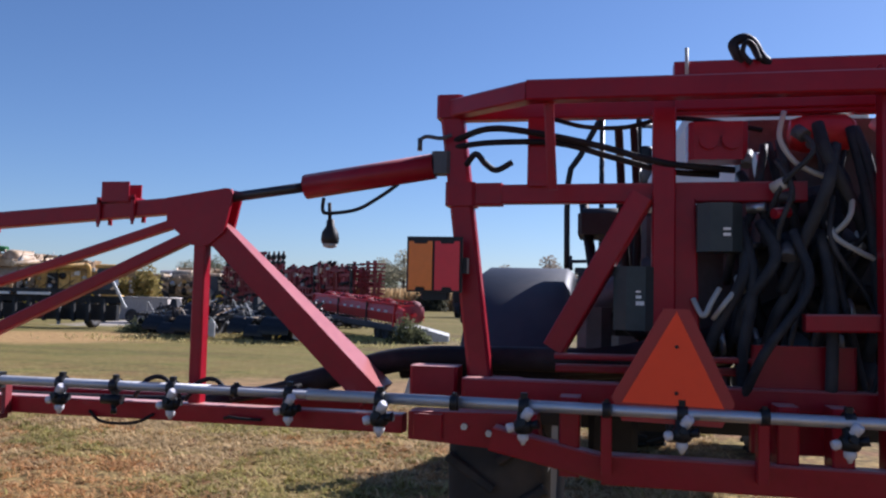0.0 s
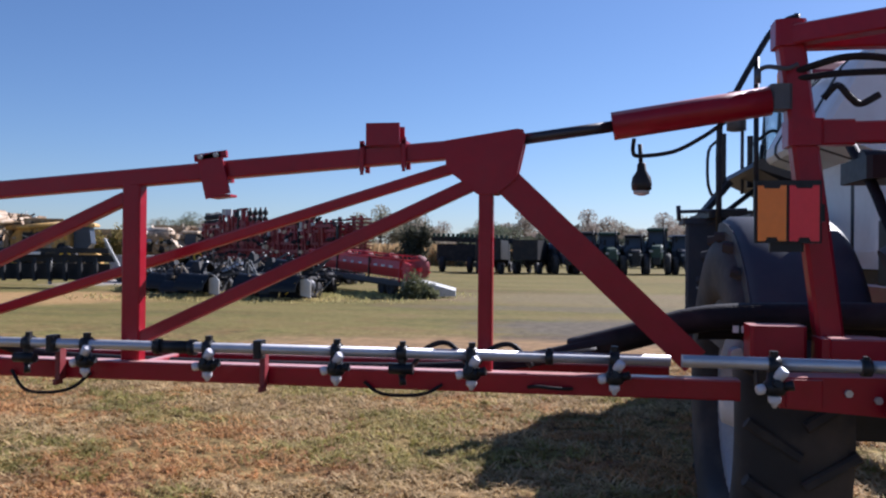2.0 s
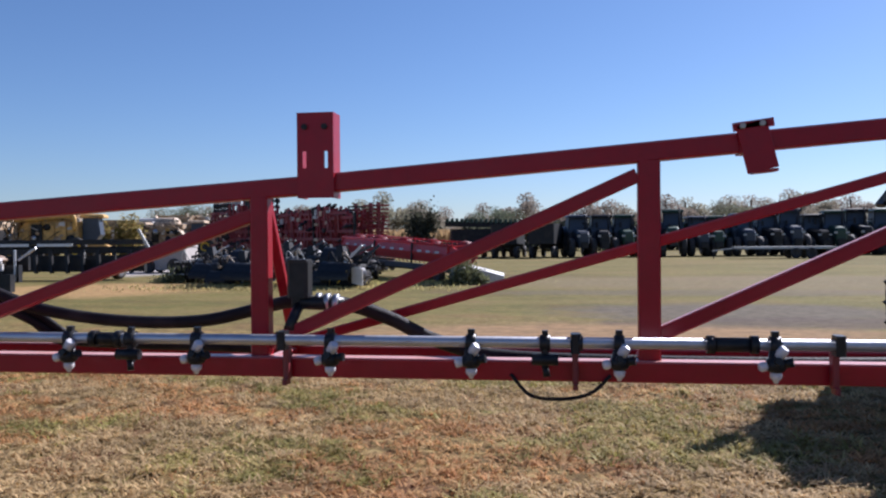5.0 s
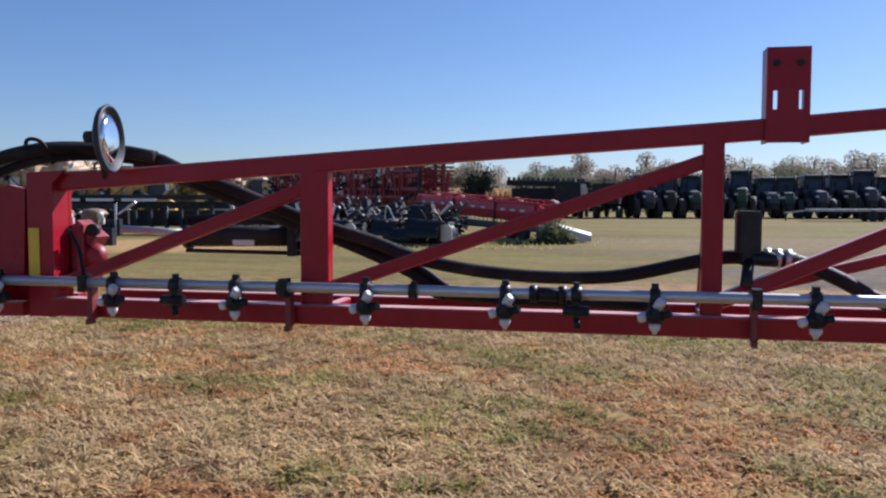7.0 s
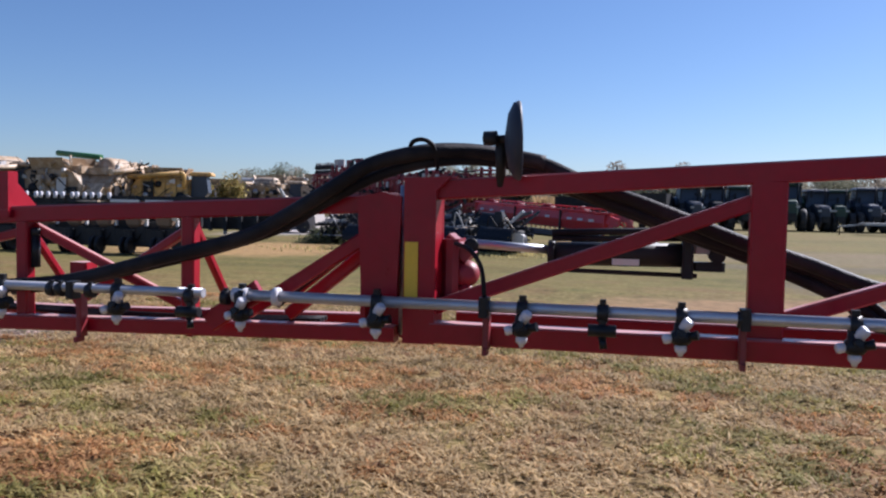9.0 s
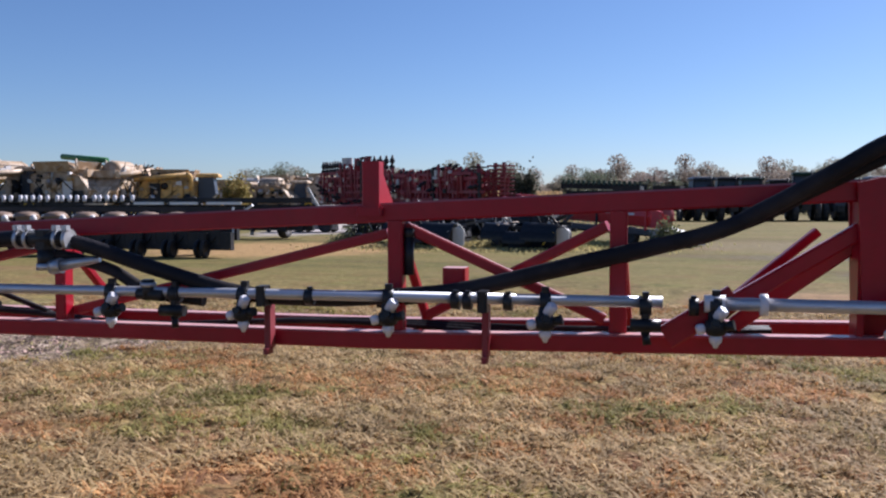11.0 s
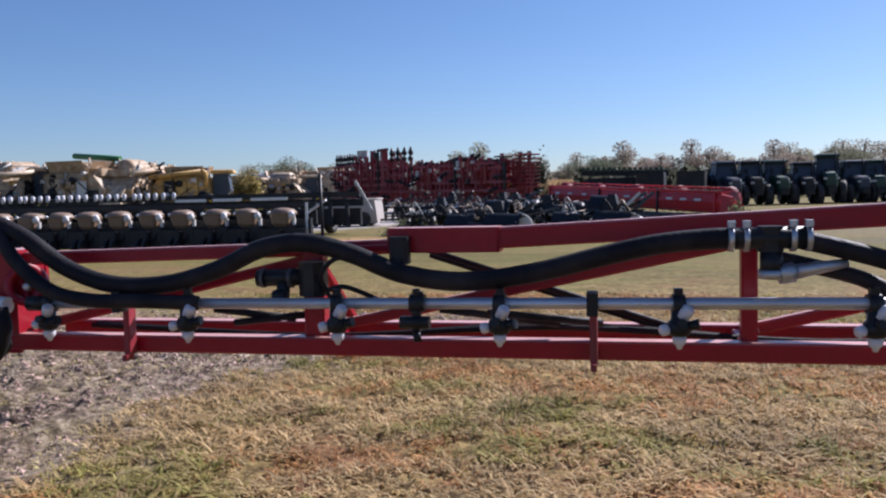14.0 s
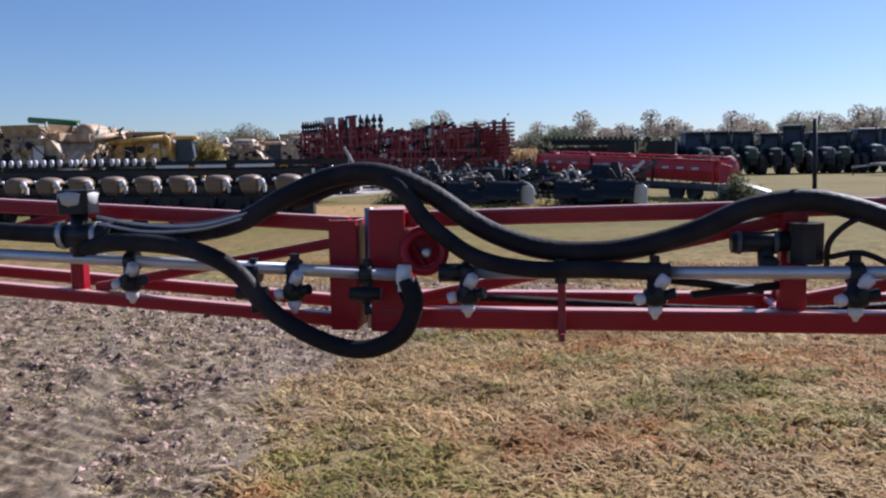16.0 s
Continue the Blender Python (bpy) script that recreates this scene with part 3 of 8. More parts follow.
def nozzle_meshes():
    b = BM()
    rod(b, (-0.017, 0, 0), (0.017, 0, 0), 0.030)                      # saddle round the pipe
    block(b, (-0.012, -0.012, 0.018), (0.012, 0.014, 0.046), 0.004)   # hinge lug on top
    lathe(b, [(0.012, 0.0), (0.022, -0.006), (0.024, -0.03), (0.032, -0.036), (0.034, -0.062), (0.026, -0.074), (0.014, -0.078)], (0, -0.012, -0.012), n=12)
    rod(b, (0.012, -0.02, -0.062), (0.052, -0.03, -0.052), 0.013, 0.016, 10)
    rod(b, (0, -0.03, -0.05), (0, -0.062, -0.045), 0.015, 0.012, 10)
    body = mesh_of("nozzle_body", b, PLASTIC)
    b = BM()
    lathe(b, [(0.017, 0.0), (0.020, -0.008), (0.018, -0.020), (0.010, -0.028), (0.006, -0.038)], (0, -0.012, -0.088), n=12)
    tip = mesh_of("nozzle_tip", b, PALE)
    b = BM()
    lathe(b, [(0.012, 0.0), (0.016, 0.006), (0.016, 0.022), (0.011, 0.027)], (-0.030, -0.018, -0.066), (-0.9, -0.2, -0.25), n=10)
    side_cap = mesh_of("side_cap", b, PALE)
    b = BM()
    lathe(b, [(0.012, 0.0), (0.018, 0.003), (0.018, 0.034), (0.013, 0.040)], (0.004, -0.024, -0.036), (0.5, -0.35, 0.75), n=10)
    check = mesh_of("check_valve_cap", b, PALE)
    b = BM()
    rod(b, (-0.018, 0, 0), (0.018, 0, 0), 0.029)
    block(b, (-0.013, -0.02, -0.085), (0.013, 0.012, 0.01), 0.005)
    block(b, (-0.010, -0.014, 0.016), (0.010, 0.014, 0.044), 0.004)
    rod(b, (-0.045, -0.022, -0.055), (0.045, -0.022, -0.055), 0.020, n=10)
    rod(b, (0, -0.01, -0.08), (0.006, -0.016, -0.115), 0.011, 0.013, 10)
    feed = mesh_of("feed_tee", b, PLASTIC)
    b = BM()
    rod(b, (-0.014, 0, 0), (0.014, 0, 0), 0.027)
    block(b, (-0.008, -0.01, 0.018), (0.008, 0.01, 0.034), 0.003)
    clip = mesh_of("pipe_clip", b, PLASTIC)
    return body, tip, side_cap, check, feed, clip


NOZ, TIP, SIDE, CHECK, FEED, CLIP = nozzle_meshes()


def nozzle(x, parent, y=0.0, z=PIPE_Z, turn=0.0):
    n = shared("nozzle_body", NOZ, parent, pose(x, y, z, 0, 0, turn))
    shared("nozzle_tip", TIP, n, label="white plastic spray tip")
    shared("side_cap", SIDE, n)
    shared("check_valve_cap", CHECK, n)


def hanger(x, parent, z=PIPE_Z, low=1.035):
    """A strap that hangs the spray pipe from the lower chord."""
    b = BM()
    block(b, (x - 0.011, 0.030, low - 0.012), (x + 0.011, 0.0775, z - 0.02), 0.004)
    block(b, (x - 0.009, 0.012, low - 0.03), (x + 0.009, 0.062, low - 0.01), 0.004)
    h = part("pipe_hanger", b, RED_DULL, parent)
    b = BM()
    block(b, (x - 0.016, -0.028, z - 0.034), (x + 0.016, 0.034, z + 0.034), 0.007)
    part("hanger_cap", b, PLASTIC, h)


def bolts(name, pts, parent, r=0.011, y=0.07, mat=GALV):
    for x, z in pts:
        b = BM()
        rod(b, (x, y - 0.012, z), (x, y + 0.01, z), r, n=6)
        part(name, b, mat, parent)


def chord_z(x):
    """Middle of the inner section's upper chord."""
    return 1.778 + (x + 2.7) * (0.0765 if x > -2.7 else 0.0635)


def inner_boom():
    s = thing("inner_boom_section", "red painted steel truss spray boom with nozzles along a steel pipe", "spray boom", (0.4, 0.12, 1.1))
    s.location = (0, 0, 0)
    b = BM()
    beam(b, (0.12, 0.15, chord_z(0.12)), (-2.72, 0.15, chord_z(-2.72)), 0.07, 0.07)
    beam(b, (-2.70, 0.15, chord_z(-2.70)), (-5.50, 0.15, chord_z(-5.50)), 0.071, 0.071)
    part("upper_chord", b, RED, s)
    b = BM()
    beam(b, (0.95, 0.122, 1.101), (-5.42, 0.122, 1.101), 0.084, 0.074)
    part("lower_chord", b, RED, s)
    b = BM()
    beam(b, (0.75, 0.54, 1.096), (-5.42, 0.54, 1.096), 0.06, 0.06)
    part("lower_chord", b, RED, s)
    for x, w in ((0.032, 0.054), (-1.41, 0.078), (-2.853, 0.070), (-4.305, 0.112)):
        b = BM()
        beam(b, (x, 0.145, 1.13), (x, 0.145, chord_z(x) - 0.03), w, 0.062, (0, 1, 0))
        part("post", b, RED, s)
        b = BM()
        if abs(x + 2.853) < 0.01:
            beam(b, (x + 0.005, 0.19, chord_z(x) - 0.05), (x + 0.005, 0.52, 1.12), 0.04, 0.035)
        beam(b, (x, 0.14, 1.10), (x, 0.53, 1.10), 0.04, 0.04)
        part("rear_leg", b, RED, s)
    for x0, z0, x1, z1, h in ((-0.03, 1.842, -1.38, 1.225, 0.052), (-1.45, 1.795, -2.82, 1.185, 0.052), (-2.88, 1.672, -4.26, 1.195, 0.052), (-4.355, 1.578, -5.42, 1.185, 0.052)):
        b = BM()
        beam(b, (x0, 0.15, z0), (x1, 0.15, z1), 0.05, h)
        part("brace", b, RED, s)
    b = BM()
    beam(b, (-0.06, 0.19, 1.925), (-2.84, 0.53, 1.14), 0.042, 0.042)
    part("rear_brace", b, RED, s)
    b = BM()
    loft(b, [[(x - 0.036, y0, z - 0.038), (x - 0.036, y1, z - 0.038), (x + 0.036, y1, z + 0.038), (x + 0.036, y0, z + 0.038)] for x, z, y0, y1 in ((0.10, 1.865, 0.118, 0.195), (0.80, 1.195, 0.118, 0.36))], False)
    part("main_strut", b, RED, s, "red box strut flaring towards its foot")
    b = BM()
    plate(b, [(-0.125, 2.008), (0.150, 2.050), (0.172, 2.046), (0.182, 2.022), (0.146, 1.862), (0.075, 1.805), (-0.002, 1.806), (-0.035, 1.835), (-0.118, 1.900)], 0.104, 0.122)
    plate(b, [(-0.125, 2.008), (0.150, 2.050), (0.172, 2.046), (0.182, 2.022), (0.146, 1.862), (0.075, 1.805), (-0.002, 1.806), (-0.035, 1.835), (-0.118, 1.900)], 0.190, 0.208)
    part("gusset", b, RED, s, "folded red gusset plate over the posts")
    # brackets on the upper chord
    b = BM()
    beam(b, (-1.029, 0.098, 1.800), (-1.069, 0.098, 1.965), 0.105, 0.012, (0, 1, 0), 0.002)
    beam(b, (-1.129, 0.100, 1.950), (-0.994, 0.100, 1.967), 0.016, 0.030)
    beam(b, (-1.059, 0.13, 1.795), (-0.979, 0.13, 1.803), 0.07, 0.010)
    block(b, (-1.104, 0.10, 1.86), (-1.004, 0.20, 1.935), 0.004)
    part("cradle_bracket", b, RED, s)
    bolts("bolt", ((-1.099, 1.953), (-1.034, 1.961)), s, 0.010, 0.088, GREY)
    b = BM()
    block(b, (-0.430, 0.092, 1.992), (-0.298, 0.104, 2.078), 0.003)
    block(b, (-0.430, 0.1045, 1.993), (-0.298, 0.20, 2.005), 0.002)
    block(b, (-0.447, 0.1045, 1.988), (-0.281, 0.19, 1.9925), 0.001)
    block(b, (-0.430, 0.188, 2.0055), (-0.298, 0.20, 2.076), 0.002)
    part("cradle_bracket", b, RED, s)
    for x in (-0.447, -0.283):
        b = BM()
        z = chord_z(x)
        block(b, (x - 0.009, 0.098, z - 0.055), (x + 0.009, 0.112, z + 0.06), 0.003)
        block(b, (x - 0.009, 0.098, z + 0.036), (x + 0.009, 0.20, z + 0.048), 0.003)
        block(b, (x - 0.009, 0.188, z - 0.055), (x + 0.009, 0.202, z + 0.048), 0.003)
        rod(b, (x, 0.105, z - 0.07), (x, 0.105, z - 0.05), 0.007, n=6)
        part("u_clamp", b, RED, s)
    # tall slotted bracket
    b = BM()
    x0, x1 = -2.692, -2.552
    xs = [x0, x0 + 0.022, x0 + 0.036, x1 - 0.036, x1 - 0.022, x1]
    zs = [1.731, 1.842, 1.905, 2.049]
    grid = [[b.verts.new((x, 0.106, z)) for x in xs] for z in zs]
    faces = [b.faces.new((grid[j][i], grid[j + 1][i], grid[j + 1][i + 1], grid[j][i + 1])) for i in range(5) for j in range(3) if not (i in (1, 3) and j == 1)]
    out = bmesh.ops.extrude_face_region(b, geom=faces)
    bmesh.ops.translate(b, vec=(0, -0.010, 0), verts=[v for v in out["geom"] if isinstance(v, bmesh.types.BMVert)])
    bmesh.ops.recalc_face_normals(b, faces=b.faces[:])
    part("slotted_bracket", b, RED, s, "tall red bracket plate with two slots")
    for x in (x0 + 0.005, x1 - 0.005):
        b = BM()
        block(b, (x - 0.005, 0.1065, 1.731), (x + 0.005, 0.19, 2.049), 0.001)
        part("bracket_flange", b, RED, s)
    bolts("bolt", ((-2.662, 1.995), (-2.585, 1.995)), s, 0.012, 0.098, DARK)
    # fold end
    b = BM()
    plate(b, [(-5.520, 1.060), (-5.404, 1.060), (-5.404, 1.600), (-5.35, 1.652), (-5.520, 1.645)], 0.085, 0.105)
    plate(b, [(-5.520, 1.060), (-5.404, 1.060), (-5.404, 1.600), (-5.35, 1.652), (-5.520, 1.645)], 0.190, 0.208)
    block(b, (-5.420, 0.1055, 1.07), (-5.405, 0.189, 1.63), 0.001)
    part("hinge_plate", b, RED, s)
    b = BM()
    block(b, (-5.514, 0.080, 1.222), (-5.466, 0.0845, 1.420), 0.0)
    part("warning_strip", b, YELLOW, s, "yellow strip on the hinge plate")
    b = BM()
    lathe(b, [(0.022, -0.05), (0.046, -0.048), (0.05, 0.03), (0.03, 0.045), (0.02, 0.05)], (-5.335, 0.26, 1.30), (0.55, -1, 0.2), n=18)
    lathe(b, [(0.012, -0.03), (0.030, -0.028), (0.032, 0.02), (0.012, 0.03)], (-5.325, 0.24, 1.235), (0.3, -1, 0), n=14)
    block(b, (-5.405, 0.18, 1.20), (-5.345, 0.34, 1.43), 0.018)
    beam(b, (-5.40, 0.26, 1.43), (-5.31, 0.26, 1.36), 0.10, 0.05)
    part("pivot_boss", b, RED_DULL, s)
    b = BM()
    lathe(b, [(0.012, -0.02), (0.026, -0.018), (0.026, 0.018), (0.012, 0.02)], (-5.30, 0.20, 1.41), (0.3, -1, 0), n=12)
    part("grease_cap", b, DARK, s)
    # fold cylinder behind the truss
    b = BM()
    rod(b, (-5.045, 0.52, 1.372), (-4.54, 0.52, 1.380), 0.046)
    rod(b, (-5.055, 0.52, 1.372), (-5.03, 0.52, 1.372), 0.054)
    cyl = part("fold_cylinder", b, DARK, s, "black hydraulic fold cylinder")
    for z0, z1, r in ((1.455, 1.475, 0.013), (1.432, 1.445, 0.011), (1.312, 1.306, 0.009)):
        b = BM()
        rod(b, (-5.04, 0.49, z0), (-4.50, 0.49, z1), r, n=8)
        part("oil_tube", b, HOSE, cyl)
    b = BM()
    block(b, (-4.555, 0.45, 1.295), (-4.515, 0.59, 1.480), 0.008)
    part("end_plate", b, DARK, cyl)
    for z in (1.345, 1.41):
        b = BM()
        block(b, (-4.515, 0.49, z - 0.022), (-4.40, 0.55, z + 0.012), 0.010)
        part("clevis_ear", b, GREY if z > 1.4 else DARK, cyl)
    b = BM()
    rod(b, (-4.43, 0.47, 1.385), (-4.43, 0.57, 1.385), 0.03)
    part("clevis_pin", b, DARK, cyl)
    b = BM()
    rod(b, (-5.36, 0.50, 1.403), (-5.05, 0.52, 1.385), 0.017)
    part("cylinder_rod", b, GALV, cyl)
    b = BM()
    block(b, (-4.81, 0.468, 1.338), (-4.71, 0.473, 1.362), 0.0)
    part("decal", b, WHITE, cyl)
    # spray pipe
    b = BM()
    rod(b, (0.70, 0, PIPE_Z), (-6.12, 0, PIPE_Z + 0.004), 0.0195, n=16)
    part("spray_pipe", b, STEEL, s, "bright stainless spray pipe")
    for xa, xb in ((-1.235, -1.07), (-3.47, -3.345)):
        b = BM()
        rod(b, (xa, 0, PIPE_Z), (xb, 0, PIPE_Z), 0.025)
        for x in (xa + 0.012, xb - 0.012):
            rod(b, (x - 0.013, 0, PIPE_Z), (x + 0.013, 0, PIPE_Z), 0.031)
        part("pipe_coupler", b, PLASTIC, s)
    nozzle(0.508, s)
    for i in range(11):
        nozzle(-0.508 * i, s)
    for x in (-0.258, -1.775, -3.31, -4.818):
        shared("feed_tee", FEED, s, pose(x, 0, PIPE_Z))
    for x in (0.279, -0.02 - 1.64, -3.888, -4.39, -5.205):
        shared("pipe_clip", CLIP, s, pose(x, 0, PIPE_Z))
    for x in (-0.814, -1.672, -2.722, -4.38, -5.21):
        hanger(x, s, low=1.075)
    # feed hoses along the truss
    b = BM()
    tube(b, [(-5.19, 0.27, 1.727), (-5.06, 0.29, 1.706), (-4.94, 0.29, 1.655), (-4.83, 0.29, 1.612), (-4.71, 0.29, 1.572), (-4.54, 0.29, 1.508), (-4.36, 0.30, 1.44), (-4.15, 0.33, 1.375), (-3.9, 0.34, 1.29), (-3.55, 0.35, 1.243), (-3.2, 0.35, 1.245), (-2.93, 0.33, 1.30), (-2.80, 0.27, 1.33), (-2.70, 0.235, 1.335)], 0.026)
    part("feed_hose", b, HOSE, s)
    b = BM()
    tube(b, [(-2.64, 0.24, 1.335), (-2.52, 0.30, 1.31), (-2.38, 0.36, 1.25), (-2.2, 0.40, 1.16), (-1.9, 0.42, 1.10), (-1.0, 0.43, 1.085), (-0.2, 0.42, 1.10), (0.15, 0.38, 1.15), (0.5, 0.36, 1.235), (0.83, 0.38, 1.315)], 0.028)
    part("feed_hose", b, HOSE, s)
    b = BM()
    tube(b, [(-5.16, 0.30, 1.69), (-5.0, 0.31, 1.645), (-4.83, 0.31, 1.575), (-4.71, 0.31, 1.535), (-4.5, 0.33, 1.455), (-4.1, 0.40, 1.33), (-3.95, 0.42, 1.20), (-3.8, 0.42, 1.15), (-3.0, 0.42, 1.13)], 0.024)
    part("hydraulic_hose", b, HOSE, s)
    for dz, r in ((-0.028, 0.022), (0.012, 0.016)):
        b = BM()
        tube(b, [(-5.15, 0.33, 1.70 + dz), (-4.94, 0.34, 1.635 + dz), (-4.71, 0.34, 1.55 + dz), (-4.54, 0.34, 1.485 + dz), (-4.3, 0.37, 1.40 + dz), (-4.0, 0.40, 1.27 + dz), (-3.85, 0.42, 1.17 + dz)], r)
        part("hydraulic_hose", b, HOSE, s)
    for k in range(3):
        b = BM()
        tube(b, [(0.45, 0.24 + 0.02 * k, 1.215), (0.25, 0.24, 1.16 + 0.012 * k), (-0.3, 0.24 + 0.03 * k, 1.085), (-1.0, 0.26, 1.075), (-2.0, 0.24 + 0.03 * k, 1.08), (-3.0, 0.27, 1.07), (-4.2, 0.24 + 0.03 * k, 1.08), (-5.3, 0.25, 1.08)], 0.008, 6)
        part("wire_loom", b, HOSE, s)
    for xa, xb, dz in ((-1.90, -1.55, 0.10), (-0.42, -0.12, 0.03), (0.20, 0.36, -0.055)):
        b = BM()
        tube(b, [(xa, 0.07, 1.09), (xa + (xb - xa) * 0.2, 0.05, 1.07 - dz * 0.5), ((xa + xb) / 2, 0.04, 1.065 - dz * 0.55), (xb - (xb - xa) * 0.2, 0.05, 1.07 - dz * 0.4), (xb, 0.07, 1.09)], 0.007, 6)
        part("cable_loop", b, HOSE, s)
    for x in (-0.12, 0.12):
        b = BM()
        tube(b, [(x - 0.12, 0.12, 1.155), (x - 0.06, 0.10, 1.225), (x + 0.02, 0.10, 1.24), (x + 0.09, 0.12, 1.16)], 0.010, 8)
        part("cable_loop", b, HOSE, s)
    # section valve at the middle post
    b = BM()
    block(b, (-2.765, 0.17, 1.352), (-2.682, 0.25, 1.492), 0.012)
    block(b, (-2.75, 0.18, 1.31), (-2.695, 0.24, 1.353), 0.006)
    v = part("section_valve", b, PLASTIC, s, "black electric section valve with banded couplings")
    b = BM()
    block(b, (-2.760, 0.168, 1.487), (-2.686, 0.252, 1.500), 0.006)
    part("valve_lid", b, DARK, v)
    for k in range(3):
        b = BM()
        rod(b, (-2.665 + 0.035 * k, 0.235, 1.335 - 0.002 * k), (-2.645 + 0.035 * k, 0.235, 1.334 - 0.002 * k), 0.034)
        part("band_clamp", b, GALV, v)
    b = BM()
    rod(b, (-2.72, 0.2, 1.335), (-2.56, 0.25, 1.325), 0.028)
    rod(b, (-2.72, 0.2, 1.33), (-2.74, 0.12, 1.24), 0.02)
    part("valve_body", b, PLASTIC, v)
    # round mirror on a stalk
    b = BM()
    rod(b, (-5.185, 0.13, 1.62), (-5.185, 0.10, 1.79), 0.018)
    rod(b, (-5.20, 0.10, 1.78), (-5.14, 0.06, 1.78), 0.014)
    lathe(b, [(0.01, -0.028), (0.024, -0.024), (0.026, 0.02), (0.01, 0.024)], (-5.213, 0.075, 1.782), (1, 0, 0), n=12)
    st = part("mirror_stalk", b, DARK, s)
    b = BM()
    ax = (0.98, 0.20, 0.03)
    lathe(b, [(0.02, -0.045), (0.09, -0.034), (0.126, -0.016), (0.134, 0.0), (0.130, 0.008), (0.122, 0.009), (0.121, 0.002)], (-5.115, 0.05, 1.772), ax, n=32)
    mir = part("round_mirror", b, FENDER, s, "round boom mirror with a black rim")
    b = BM()
    lathe(b, [(0.001, 0.012), (0.06, 0.009), (0.120, 0.003), (0.10, -0.002)], (-5.115, 0.05, 1.772), ax, n=32)
    part("mirror_face", b, MIRROR, mir)
    return s


inner_boom()


def middle_boom():
    s = thing("middle_boom_section", "red painted steel middle boom section with looping black hoses", "spray boom")
    top = lambda x: 1.552 + (x + 5.65) * 0.0462
    b = BM()
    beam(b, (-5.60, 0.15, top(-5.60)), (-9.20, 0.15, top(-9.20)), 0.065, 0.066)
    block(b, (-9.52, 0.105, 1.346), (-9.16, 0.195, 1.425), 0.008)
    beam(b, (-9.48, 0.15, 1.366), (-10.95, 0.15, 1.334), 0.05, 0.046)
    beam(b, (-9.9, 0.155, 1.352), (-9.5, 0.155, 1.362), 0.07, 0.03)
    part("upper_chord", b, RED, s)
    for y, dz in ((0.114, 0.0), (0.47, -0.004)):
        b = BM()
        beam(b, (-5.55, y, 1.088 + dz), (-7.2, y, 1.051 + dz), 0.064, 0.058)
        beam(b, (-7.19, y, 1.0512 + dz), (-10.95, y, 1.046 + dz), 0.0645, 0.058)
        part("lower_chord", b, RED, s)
    for x, w in ((-6.385, 0.055), (-7.125, 0.052), (-8.43, 0.046), (-9.775, 0.07)):
        hz = top(x) - 0.03 if x > -9.4 else 1.35
        b = BM()
        beam(b, (x, 0.14, 1.07), (x, 0.14, hz), w, 0.055, (0, 1, 0))
        part("post", b, RED, s)
        b = BM()
        beam(b, (x + 0.004, 0.17, hz - 0.04), (x + 0.03, 0.46, 1.06), 0.032, 0.03)
        beam(b, (x, 0.13, 1.045), (x, 0.47, 1.045), 0.035, 0.035)
        part("rear_leg", b, RED, s)
    for (x0, y0, z0), (x1, y1, z1), h in (((-7.10, 0.17, 1.432), (-6.43, 0.20, 1.13), 0.036), ((-6.42, 0.19, 1.44), (-7.08, 0.40, 1.10), 0.036),
                                         ((-7.16, 0.16, 1.41), (-8.40, 0.17, 1.11), 0.036), ((-8.46, 0.16, 1.365), (-9.73, 0.17, 1.10), 0.036),
                                         ((-9.80, 0.16, 1.325), (-10.85, 0.17, 1.09), 0.036), ((-5.66, 0.14, 1.44), (-6.14, 0.14, 1.135), 0.05),
                                         ((-5.66, 0.20, 1.40), (-6.02, 0.24, 1.12), 0.05), ((-6.05, 0.30, 1.17), (-5.75, 0.36, 1.42), 0.03)):
        b = BM()
        beam(b, (x0, y0, z0), (x1, y1, z1), 0.034, h)
        part("brace", b, RED, s)
    # fold end
    b = BM()
    plate(b, [(-5.675, 1.20), (-5.545, 1.20), (-5.530, 1.58), (-5.60, 1.595), (-5.695, 1.575)], 0.088, 0.104)
    plate(b, [(-5.675, 1.06), (-5.545, 1.06), (-5.530, 1.58), (-5.60, 1.595), (-5.695, 1.575)], 0.196, 0.212)
    block(b, (-5.685, 0.104, 1.06), (-5.665, 0.196, 1.57), 0.001)
    part("hinge_plate", b, RED, s)
    b = BM()
    rod(b, (-5.535, 0.15, 1.08), (-5.535, 0.15, 1.62), 0.018)
    part("hinge_pin", b, GALV, s)
    b = BM()
    block(b, (-7.238, 0.105, 1.47), (-7.178, 0.165, 1.655), 0.004)
    beam(b, (-7.21, 0.135, 1.50), (-7.21, 0.135, 1.47), 0.09, 0.09, (0, 1, 0))
    loft(b, [[(x, 0.105, 1.655), (x, 0.105, 1.47), (x, 0.30, 1.47), (x, 0.30, 1.49)] for x in (-7.182, -7.176)], False)
    part("rest_bracket", b, RED, s)
    b = BM()
    block(b, (-6.985, 0.22, 1.225), (-6.905, 0.30, 1.29), 0.006)
    bx = part("valve_bracket", b, RED, s)
    b = BM()
    rod(b, (-7.085, 0.15, 1.27), (-7.085, 0.15, 1.40), 0.018)
    lathe(b, [(0.01, 0.0), (0.02, 0.005), (0.02, 0.03), (0.012, 0.036)], (-7.085, 0.15, 1.395), n=12)
    part("motor_valve", b, PLASTIC, bx)
    # outer fold end
    b = BM()
    plate(b, [(-10.975, 1.005), (-10.868, 1.005), (-10.868, 1.36), (-10.975, 1.362)], 0.085, 0.10)
    plate(b, [(-10.975, 1.005), (-10.868, 1.005), (-10.868, 1.36), (-10.975, 1.362)], 0.24, 0.255)
    block(b, (-10.89, 0.10, 1.01), (-10.872, 0.24, 1.355), 0.002)
